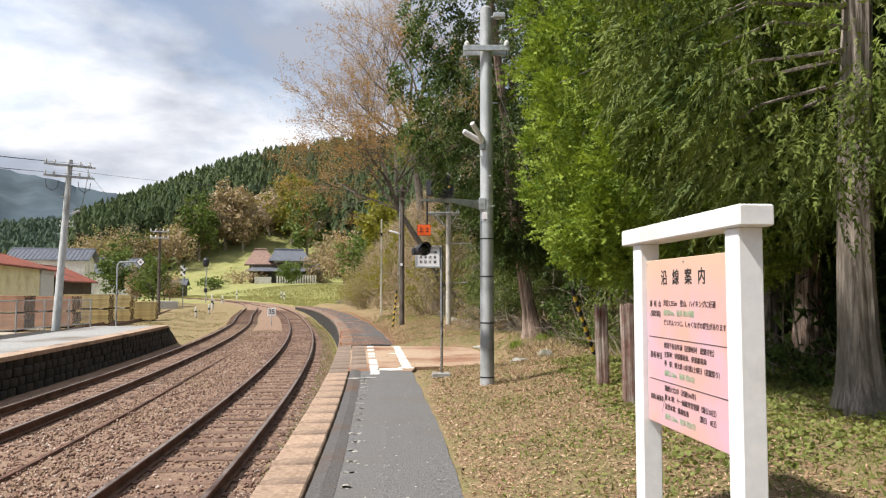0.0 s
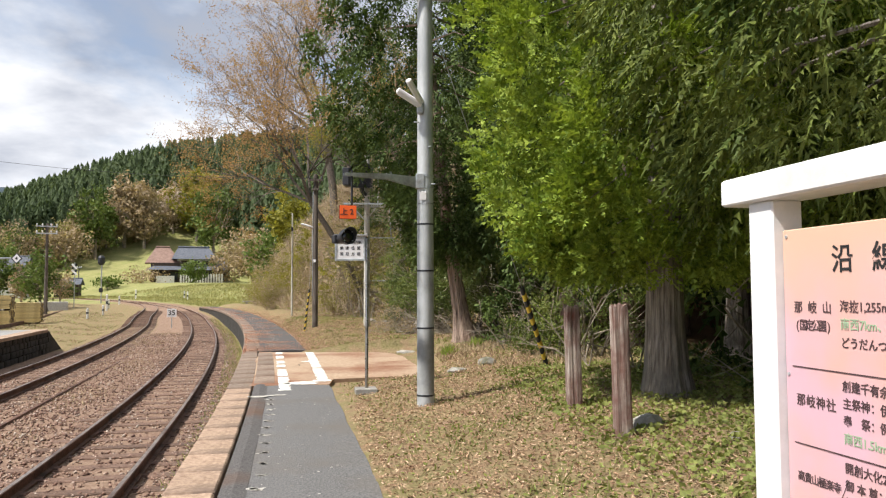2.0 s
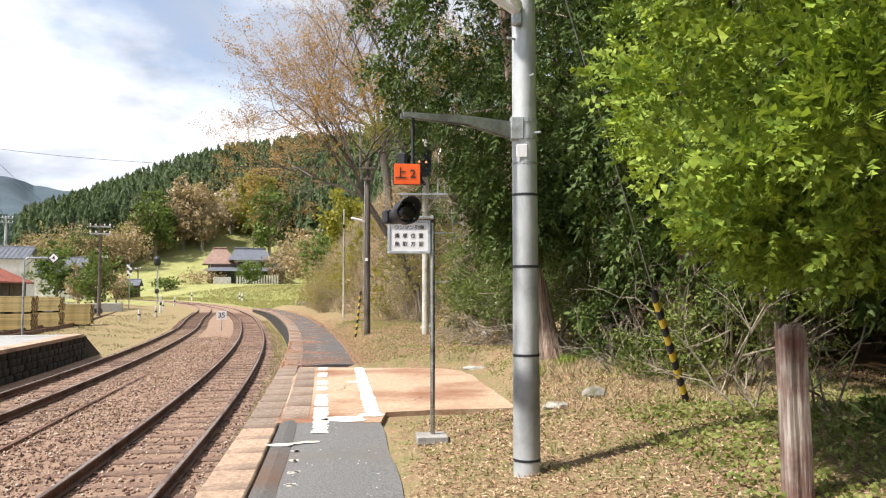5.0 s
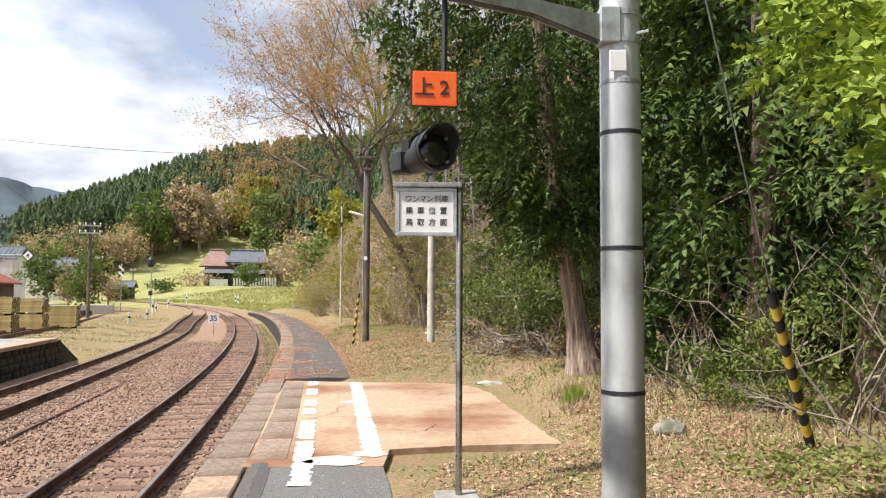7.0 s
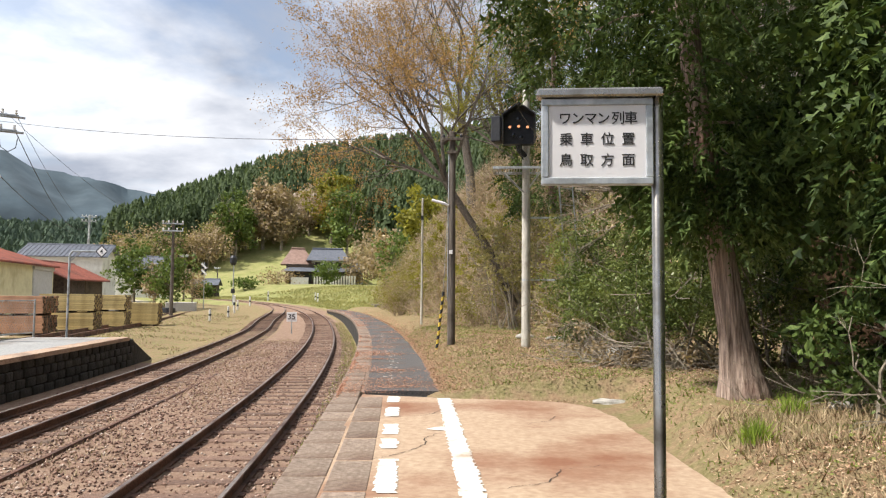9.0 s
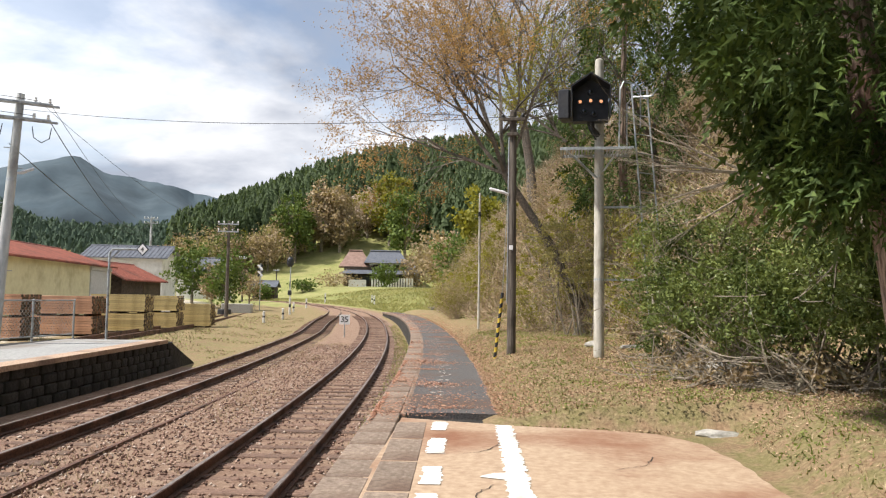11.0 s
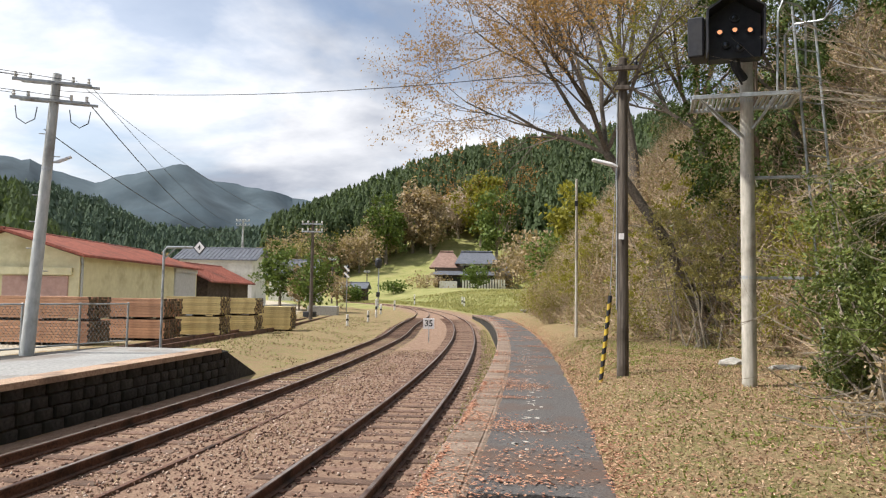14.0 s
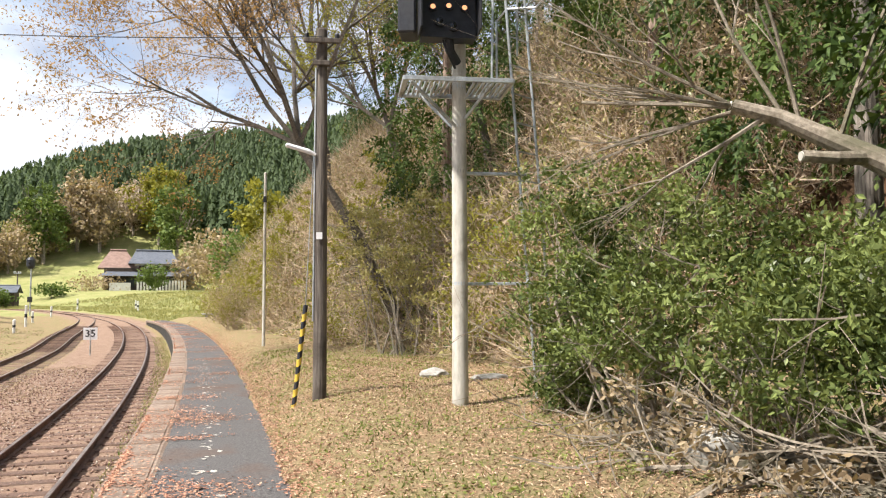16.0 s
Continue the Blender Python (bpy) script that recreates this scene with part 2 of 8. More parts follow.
POLE_CONCRETE = surface("concrete_pole", (0.36, 0.34, 0.29), (0.56, 0.53, 0.47), (0.30, 0.27, 0.22), scale=16, big=1.6, stretch=(1, 1, 0.25), rough=0.85, bump=0.15)
POLE_GREY = surface("grey_concrete_pole", (0.36, 0.38, 0.38), (0.52, 0.54, 0.54), (0.30, 0.30, 0.29), scale=10, big=1, stretch=(1, 1, 0.3), rough=0.7, bump=0.1)
POLE_WOOD = surface("creosoted_pole", (0.055, 0.045, 0.038), (0.17, 0.145, 0.12), (0.10, 0.08, 0.065), scale=30, big=1.5, stretch=(1, 1, 0.06), rough=0.9, bump=0.4)
BLACK = surface("black_enamel", (0.010, 0.011, 0.015), (0.025, 0.027, 0.034), (0.05, 0.05, 0.055), scale=12, big=3, rough=0.5, bump=0.05)
RUBBER = surface("dark_glass_cover", (0.012, 0.012, 0.014), (0.02, 0.02, 0.022), scale=5, rough=0.12, bump=0.0, spec=0.6)
ORANGE = surface("orange_enamel", (0.80, 0.11, 0.012), (0.86, 0.14, 0.018), (0.70, 0.10, 0.02), scale=6, big=3, rough=0.45, bump=0.03)
WHITE = surface("white_gloss_paint", (0.68, 0.69, 0.70), (0.76, 0.76, 0.76), (0.60, 0.58, 0.54), scale=14, big=2.2, rough=0.45, bump=0.10, stain_at=(0.54, 0.8))
SIGN_WHITE = surface("white_sign_face", (0.66, 0.65, 0.66), (0.73, 0.72, 0.73), (0.60, 0.58, 0.56), scale=4, big=2.5, rough=0.4, bump=0.02, stain_at=(0.6, 0.85))
INK = surface("black_lettering", (0.012, 0.012, 0.014), (0.03, 0.03, 0.03), scale=30, rough=0.6, bump=0.0)
BROWN_INK = surface("faded_brown_lettering", (0.05, 0.03, 0.035), (0.10, 0.06, 0.06), scale=30, rough=0.6, bump=0.0)
GREEN_INK = surface("faded_green_lettering", (0.24, 0.36, 0.22), (0.34, 0.44, 0.30), scale=30, rough=0.6, bump=0.0)
YELLOW = surface("yellow_band", (0.48, 0.33, 0.03), (0.62, 0.44, 0.06), (0.35, 0.25, 0.06), scale=20, rough=0.6, bump=0.1)
OLD_WOOD = surface("weathered_post_wood", (0.10, 0.055, 0.04), (0.46, 0.40, 0.35), (0.22, 0.09, 0.07), scale=44, big=2.2, stretch=(1, 1, 0.05), rough=0.9, bump=1.0)
BARK = surface("cedar_bark", (0.10, 0.08, 0.065), (0.40, 0.35, 0.30), (0.24, 0.22, 0.19), scale=38, big=1.3, stretch=(1, 1, 0.07), rough=0.95, bump=1.0)
BARK_RED = surface("red_cypress_bark", (0.10, 0.065, 0.05), (0.44, 0.34, 0.275), (0.24, 0.13, 0.10), scale=42, big=1.6, stretch=(1, 1, 0.06), rough=0.95, bump=1.0)
BARK_DARK = surface("dark_grey_bark", (0.075, 0.062, 0.05), (0.20, 0.17, 0.14), (0.12, 0.12, 0.09), scale=20, big=2, rough=0.9, bump=0.5)
BARK_GREY = surface("grey_bark", (0.14, 0.115, 0.085), (0.34, 0.29, 0.23), (0.20, 0.19, 0.13), scale=20, big=2, rough=0.9, bump=0.5)
TWIG = surface("bare_twigs", (0.24, 0.18, 0.125), (0.52, 0.41, 0.29), scale=6, rough=0.9, bump=0.1)
BOULDER = surface("grey_stone", (0.22, 0.21, 0.19), (0.44, 0.42, 0.38), (0.20, 0.20, 0.14), scale=10, big=3, rough=0.95, bump=0.6)
LEAF_SCRUB = leafy("bank_scrub_leaves", (0.13, 0.125, 0.05), (0.34, 0.31, 0.125), (0.55, 0.49, 0.22), through=0.3, scale=0.35)
LEAF_BRIGHT = leafy("bright_cypress_leaves", (0.055, 0.11, 0.016), (0.20, 0.30, 0.042), (0.42, 0.51, 0.09), through=0.32, scale=1.8)
LEAF_CEDAR = leafy("cedar_needles", (0.030, 0.055, 0.014), (0.105, 0.150, 0.034), (0.25, 0.29, 0.075), through=0.28, scale=1.1)
LEAF_DARK = leafy("dark_conifer_leaves", (0.012, 0.026, 0.008), (0.052, 0.096, 0.024), (0.15, 0.205, 0.056), through=0.2, scale=0.8)
LEAF_BUSH = leafy("evergreen_bush_leaves", (0.026, 0.044, 0.014), (0.088, 0.125, 0.036), (0.31, 0.36, 0.12), through=0.3, scale=1.4, rough=0.35)
LEAF_YELLOW = leafy("yellow_green_leaves", (0.13, 0.13, 0.02), (0.24, 0.23, 0.04), (0.36, 0.33, 0.07), through=0.4, scale=0.7)
LEAF_BUD = leafy("russet_buds", (0.26, 0.14, 0.055), (0.42, 0.25, 0.11), (0.54, 0.36, 0.17), through=0.4, scale=0.4)
LEAF_BROWN = leafy("brown_scrub", (0.18, 0.13, 0.08), (0.36, 0.27, 0.17), (0.52, 0.42, 0.28), through=0.3, scale=0.5)
CEDAR_FAR = leafy("hillside_cedars", (0.080, 0.116, 0.056), (0.104, 0.144, 0.068), (0.128, 0.172, 0.082), through=0.4, scale=0.05)
CEDAR_MID = leafy("valley_woods", (0.045, 0.075, 0.055), (0.07, 0.105, 0.07), (0.10, 0.14, 0.085), through=0.1, scale=0.02)
# The blue haze of distance is painted into this forest colour.
MOUNTAIN = surface("haze_tinted_forest", (0.042, 0.066, 0.084), (0.062, 0.088, 0.106), (0.036, 0.058, 0.074), scale=0.02, big=0.004, rough=1.0, bump=0.0)
ROOF_RED = surface("red_tile_roof", (0.17, 0.05, 0.035), (0.28, 0.09, 0.06), (0.20, 0.10, 0.08), scale=4, big=0.6, rough=0.8, bump=0.3)
CREAM = surface("cream_cladding", (0.56, 0.53, 0.33), (0.66, 0.63, 0.42), (0.50, 0.46, 0.30), scale=3, big=0.5, rough=0.8, bump=0.05)
PINK_SHUTTER = surface("faded_pink_shutter", (0.42, 0.27, 0.23), (0.50, 0.34, 0.30), (0.40, 0.30, 0.28), scale=5, big=1, rough=0.7, bump=0.05)
GREY_SHUTTER = surface("grey_shutter", (0.42, 0.43, 0.44), (0.52, 0.53, 0.54), scale=5, rough=0.6, bump=0.05)
PLASTER = surface("white_plaster", (0.60, 0.59, 0.56), (0.72, 0.71, 0.68), (0.50, 0.48, 0.44), scale=3, big=0.5, rough=0.9)
DARK_TIMBER = surface("dark_timber", (0.03, 0.022, 0.016), (0.09, 0.065, 0.05), scale=6, rough=0.9)
ROOF_GREY = surface("grey_tiles", (0.06, 0.068, 0.085), (0.13, 0.14, 0.165), scale=3, big=0.4, rough=0.6, bump=0.3)
ROOF_BROWN = surface("rusted_roof", (0.17, 0.105, 0.085), (0.26, 0.17, 0.135), scale=2, big=0.3, rough=0.8)
GLASS_DARK = surface("dark_window_glass", (0.02, 0.025, 0.03), (0.035, 0.04, 0.045), scale=2, rough=0.1, bump=0.0, spec=0.7)
LUMBER_RED = surface("orange_sawn_timber", (0.42, 0.22, 0.13), (0.60, 0.36, 0.23), (0.40, 0.25, 0.17), rand=0.18, scale=12, big=1, stretch=(0.15, 1, 6), rough=0.85, bump=0.3)
LUMBER_YEL = surface("yellow_sawn_timber", (0.48, 0.37, 0.16), (0.66, 0.54, 0.27), (0.42, 0.32, 0.16), rand=0.18, scale=12, big=1, stretch=(0.15, 1, 6), rough=0.85, bump=0.3)
# Dark mottled wood; on the stacks it also holds the ends' shade.
LUMBER_END = surface("shaded_ends_and_boarding", (0.09, 0.065, 0.045), (0.24, 0.175, 0.105), (0.12, 0.09, 0.06), scale=9, rough=0.9, rand=0.6)
WIRE = surface("cable_black", (0.012, 0.012, 0.013), (0.03, 0.03, 0.03), scale=5, rough=0.6, bump=0.0)
CERAMIC = surface("white_insulator", (0.62, 0.62, 0.60), (0.74, 0.74, 0.72), scale=5, rough=0.25, bump=0.0)


def board_paint():
    """Panel paint that fades from peach at its rim and top to lilac pink in the middle of each field."""
    m, n, l = nodes_of("faded_pink_panel")
    tex = n.new("ShaderNodeTexCoord")
    sp = n.new("ShaderNodeSeparateXYZ")
    l.new(tex.outputs["Generated"], sp.inputs[0])
    wide = noise_node(n, l, tex.outputs["Object"], 2.4, 3.0)
    col = mix_node(n, l, ramp_node(n, l, wide, [(0.35, (0, 0, 0)), (0.62, (1, 1, 1))]), (0.64, 0.37, 0.29), (0.60, 0.38, 0.46))
    top = ramp_node(n, l, sp.outputs[2], [(0.0, (0.0, 0.0, 0.0)), (0.72, (0.15, 0.15, 0.15)), (1.0, (1, 1, 1))])
    col = mix_node(n, l, top, col, (0.65, 0.42, 0.31))
    b = n.new("ShaderNodeBsdfPrincipled")
    b.inputs["Roughness"].default_value = 0.45
    l.new(col, b.inputs["Base Color"])
    l.new(b.outputs[0], n.new("ShaderNodeOutputMaterial").inputs[0])
    return m


PANEL = board_paint()


def lamp_lens():
    m, n, l = nodes_of("lit_amber_lens")
    e = n.new("ShaderNodeEmission")
    e.inputs[0].default_value, e.inputs[1].default_value = (1.0, 0.42, 0.20, 1), 0.85
    l.new(e.outputs[0], n.new("ShaderNodeOutputMaterial").inputs[0])
    return m


AMBER = lamp_lens()


# ---- building helpers ----
class Build:
    """Collects vertices and faces of one mesh."""

    def __init__(self):
        self.v, self.f = [], []

    def add(self, verts, faces):
        k = len(self.v)
        self.v += [tuple(p) for p in verts]
        self.f += [tuple(i + k for i in q) for q in faces]
        return self

    def box(self, c, s, rz=0.0, m=None, bevel=0.0):
        """A box with its vertical and top edges eased by bevel."""
        hx, hy, hz = s[0] / 2, s[1] / 2, s[2] / 2
        m = m or pose(*c, 0, 0, rz)
        if bevel:
            b = min(bevel, hx * 0.9, hy * 0.9, hz * 0.9)
            ring = [(-hx + b, -hy), (hx - b, -hy), (hx, -hy + b), (hx, hy - b), (hx - b, hy), (-hx + b, hy), (-hx, hy - b), (-hx, -hy + b)]
            inner = [(x * (hx - b) / hx, y * (hy - b) / hy) for x, y in ring]
            rows = [(inner, -hz), (ring, -hz + b), (ring, hz - b), (inner, hz)]
            verts = [m @ Vector((x, y, z)) for pts, z in rows for x, y in pts]
            faces = [(8 * r + i, 8 * r + (i + 1) % 8, 8 * r + 8 + (i + 1) % 8, 8 * r + 8 + i) for r in range(3) for i in range(8)]
            faces += [tuple(range(7, -1, -1)), tuple(range(24, 32))]
            return self.add(verts, faces)
        verts = [m @ Vector((x, y, z)) for z in (-hz, hz) for x, y in ((-hx, -hy), (hx, -hy), (hx, hy), (-hx, hy))]
        return self.add(verts, [(3, 2, 1, 0), (4, 5, 6, 7), (0, 1, 5, 4), (1, 2, 6, 5), (2, 3, 7, 6), (3, 0, 4, 7)])

    def tube(self, pts, radii, n=8, cap=True, wobble=0.0):
        """A tube along points with a radius at each; wobble makes ridges along it."""
        pts = [Vector(p) for p in pts]
        if isinstance(radii, (int, float)):
            radii = [radii] * len(pts)
        verts, side = [], None
        ridge = [1 + wobble * (random.random() - 0.5) * 2 for _ in range(n)]
        for i, p in enumerate(pts):
            d = (pts[min(i + 1, len(pts) - 1)] - pts[max(i - 1, 0)]).normalized()
            if side is None:
                side = d.orthogonal().normalized()
            side = (side - d * side.dot(d)).normalized()
            up = d.cross(side)
            for k in range(n):
                a = 2 * math.pi * k / n
                verts.append(p + (side * math.cos(a) + up * math.sin(a)) * radii[i] * ridge[k] * (1 + wobble * 0.4 * (random.random() - 0.5)))
        faces = [(r * n + k, r * n + (k + 1) % n, r * n + n + (k + 1) % n, r * n + n + k) for r in range(len(pts) - 1) for k in range(n)]
        if cap:
            faces += [tuple(range(n - 1, -1, -1)), tuple(range((len(pts) - 1) * n, len(pts) * n))]
        return self.add(verts, faces)

    def rod(self, a, b, r, n=8, r2=None):
        return self.tube([a, b], [r, r if r2 is None else r2], n)

    def prism(self, pts, z0, z1):
        """An upright prism over a plan outline, counter-clockwise."""
        n = len(pts)
        verts = [(x, y, z0) for x, y in pts] + [(x, y, z1) for x, y in pts]
        return self.add(verts, [tuple(range(n - 1, -1, -1)), tuple(range(n, 2 * n))] + [(i, (i + 1) % n, n + (i + 1) % n, n + i) for i in range(n)])


def mesh_of(name, b, material, smooth=False):
    me = bpy.data.meshes.new(name)
    me.from_pydata(b.v, [], b.f)
    me.materials.append(material)
    if smooth:
        me.polygons.foreach_set("use_smooth", [True] * len(me.polygons))
        me.set_sharp_from_angle(angle=radians(40))
    me.update()
    return me


def part(name, b, material, parent, label="", smooth=False):
    ob = new(name, mesh_of(name, b, material, smooth))
    ob.parent = parent
    return tagged(ob, label)


def thing(name, at, label, category, group="", kind=""):
    ob = new(name)
    ob.empty_display_size = 0.1
    ob.location = at
    bpy.context.view_layer.update()
    return tagged(ob, label, category, group, kind)


def placed(name, b, material, parent, label="", smooth=False):
    """A part whose mesh is given in world coordinates."""
    ob = part(name, b, material, parent, label, smooth)
    ob.matrix_parent_inverse = Matrix.Translation(-parent.location)
    return ob


def solo(name, b, material, label, category, kind="", smooth=False, group=""):
    return tagged(new(name, mesh_of(name, b, material, smooth)), label, category, group, kind)


def tri_mesh(name, tris, material, smooth=False):
    """A mesh of loose triangles from an array (n, 3, 3)."""
    tris = np.asarray(tris, np.float32)
    n = len(tris)
    me = bpy.data.meshes.new(name)
    me.vertices.add(3 * n)
    me.vertices.foreach_set("co", tris.reshape(-1))
    me.loops.add(3 * n)
    me.loops.foreach_set("vertex_index", np.arange(3 * n, dtype=np.int32))
    me.polygons.add(n)
    me.polygons.foreach_set("loop_start", np.arange(0, 3 * n, 3, dtype=np.int32))
    me.materials.append(material)
    me.update(calc_edges=True)
    return me


def text_mesh(name, words, size, material, parent, at, across, up, label="", align="CENTER", thick=0.0):
    """Lettering as a mesh: at is the middle (or start) of the line; across and up give its plane."""
    cu = bpy.data.curves.new(name, "FONT")
    cu.body, cu.size, cu.align_x, cu.align_y, cu.extrude, cu.offset = words, size, align, "CENTER", 0.0006, thick
    cu.resolution_u = 2
    tmp = bpy.data.objects.new(name, cu)
    scene.collection.objects.link(tmp)
    bpy.context.view_layer.update()
    me = bpy.data.meshes.new_from_object(tmp.evaluated_get(bpy.context.evaluated_depsgraph_get()))
    bpy.data.objects.remove(tmp)
    a, u = Vector(across).normalized(), Vector(up).normalized()
    w = a.cross(u)
    me.transform(Matrix(((a.x, u.x, w.x, at[0]), (a.y, u.y, w.y, at[1]), (a.z, u.z, w.z, at[2]), (0, 0, 0, 1))))
    me.materials.clear()
    me.materials.append(material)
    ob = new(name, me)
    ob.parent = parent
    ob.matrix_parent_inverse = Matrix.Translation(-parent.location)
    return tagged(ob, label)


rng = np.random.default_rng(7)


def unit(a):
    return a / np.maximum(np.linalg.norm(a, axis=-1, keepdims=True), 1e-9)


def sprays(p, u, size, k=4, wide=0.24, fan=0.9, flat=0.25, droop=0.25):
    """Feathered sprays: at every point p a short rachis along u with k pairs of narrow leaflets and a tip."""
    n = len(p)
    u = unit(u)
    v = unit(np.cross(u, rng.normal(size=(n, 3))))
    w = np.cross(u, v)
    s = size * rng.uniform(0.6, 1.3, (n, 1))
    out = []
    for i in range(k):
        f = (i + 0.3) / k
        base = p + u * s * f + np.array([0, 0, -1.0]) * s * droop * f * f
        for sgn in (-1, 1):
            ln = s * (0.46 - 0.24 * f) * rng.uniform(0.7, 1.2, (n, 1))
            way = unit(u * 0.8 + v * sgn * fan + w * rng.normal(0, flat, (n, 1)) + np.array([0, 0, -droop]))
            tip = base + way * ln
            b2 = base + u * s * wide * 0.55
            out.append(np.stack([base, tip, b2], 1))
    base = p + u * s * 0.75 + np.array([0, 0, -1.0]) * s * droop * 0.6
    out.append(np.stack([base - v * s * 0.06, base + v * s * 0.06, base + u * s * 0.5 + np.array([0, 0, -1.0]) * s * droop * 0.5], 1))
    return np.concatenate(out)


def leaves(p, size, lean=None, narrow=0.45):
    """Broad leaves: a folded pair of triangles each."""
    n = len(p)
    u = unit(rng.normal(size=(n, 3)) + (0 if lean is None else lean))
    v = unit(np.cross(u, rng.normal(size=(n, 3))))
    s = size * rng.uniform(0.6, 1.3, (n, 1))
    a, b = p, p + u * s
    m1 = p + u * s * 0.5 + v * s * narrow * 0.5
    m2 = p + u * s * 0.5 - v * s * narrow * 0.5
    return np.stack([np.stack([a, m1, b], 1), np.stack([a, b, m2], 1)], 1).reshape(-1, 3, 3)


# ---- lie of the land ----
PLAT_END = 72.0


def rail_x(y):
    """The plan line of the nearer rail of the platform track."""
    yc = np.clip(y, -30.0, 102.0)
    x = 6.20994e-06 * yc**3 - 2.16119e-03 * yc**2 - 7.76916e-02 * yc - 1.13359 - 8.65e-05 * np.clip(yc - 52.0, 0, None) ** 3
    return x + np.where(y > 102, (y - 102) * -0.95, 0.0)


def rise(y):
    """How far the line climbs beyond the curve."""
    return 0.026 * np.clip(np.asarray(y, float) - 52.0, 0.0, 50.0)


def rail_dir(y):
    d = np.array([float(rail_x(y + 0.2) - rail_x(y - 0.2)), 0.4])
    return d / np.linalg.norm(d)


def beside(y, off):
    """The plan point that lies off metres to the right of the rail line at y."""
    d = rail_dir(y)
    return float(rail_x(y)) + d[1] * off, y - d[0] * off


def step(a, b, x):
    t = np.clip((x - a) / (b - a), 0, 1)
    return t * t * (3 - 2 * t)


EDGE = 0.97
BED = -0.88


def toe_x(y):
    return np.interp(y, [-60, 4, 14, 20, 24, 28, 33, 38, 46, 60, 80, 120], [11, 9.5, 8.5, 6.0, 3.3, 1.5, -0.2, -2.3, -5.0, -8.2, -10.5, -13])


def land(x, y):
    """Height of the ground."""
    x, y = np.asarray(x, float), np.asarray(y, float)
    d = x - (rail_x(y) + EDGE)
    plat = 1 - step(PLAT_END - 2, PLAT_END + 3, y)
    verge = np.interp(d, [1.36, 2.2, 4.1, 8.0], [0.0, 0.11, 0.31, 0.42]) + 0.15 * step(1.5, 2.2, d) * (1 - step(2.6, 4.0, d)) * step(15, 24, y)
    right = np.interp(d, [-9, 0.15, 1.12, 1.36], [BED, BED, -0.10, 0.004]) + verge
    right = np.where((y > 11.8) & (y < 18.0) & (x < 2.0) & (d > 0.3), np.minimum(right, -0.04 + 0.75 * np.clip(x - 1.46, 0, 1)), right)
    dr = x - rail_x(y)
    field = BED + 0.12 + step(2.5, 7, dr) * 0.5 + step(4, 28, dr) * 1.9 * step(60, 100, y)
    z = np.where(d > -9, right * plat + field * (1 - plat), 0)
    yard = -0.62 + 0.0 * x
    left = BED + (yard - BED) * step(-7.5, -10.0, d)
    z = np.where(d <= -7, left, z)
    z = z + rise(y) * (1 - step(0.2, 1.0, d) * plat) * (1 - step(-14, -34, dr)) * (1 - step(2, 14, dr))
    z = z + np.where(y > 75, step(80, 140, y) * (3.0 - np.clip(z, -1, 3)) * (step(3, 30, dr) + (1 - step(3, 30, dr)) * step(118, 150, y) * 0.8), 0)
    u = x - toe_x(y)
    hill = np.where(u > 0, 13 * (1 - np.exp(-np.maximum(u, 0) * 1.25 / 13)) + 0.30 * np.maximum(u, 0), 0) * (1 - 0.8 * step(95, 150, y))
    z = z + np.minimum(hill, 40)
    r, az = np.hypot(x, y), np.degrees(np.arctan2(-x, y))
    crest = np.interp(az, [-90, -40, 0, 6.5, 10.5, 16, 20, 24, 27.7, 32, 38], [0, 34, 37, 34, 32, 27.5, 21, 14, 8, 1.5, 0])
    z = z + crest * step(140, 228, r) * (1 - 0.4 * step(240, 420, r))
    spur = np.interp(az, [39.5, 41, 42, 43, 46, 60, 80, 120], [0, 3.5, 8, 13, 15, 17, 16, 0])
    z = z + spur * step(125, 185, r)
    mid = np.interp(az, [10, 24, 29.7, 33, 36.8, 39.9, 42.8, 48, 60, 90], [0, 27, 28, 27, 30, 44, 38, 32, 32, 0])
    z = z + mid * step(300, 500, r) * (1 - 0.6 * step(520, 900, r))
    return z


def graded(*spans):
    out = [np.arange(a, b, s) for a, b, s in spans]
    return np.concatenate(out)


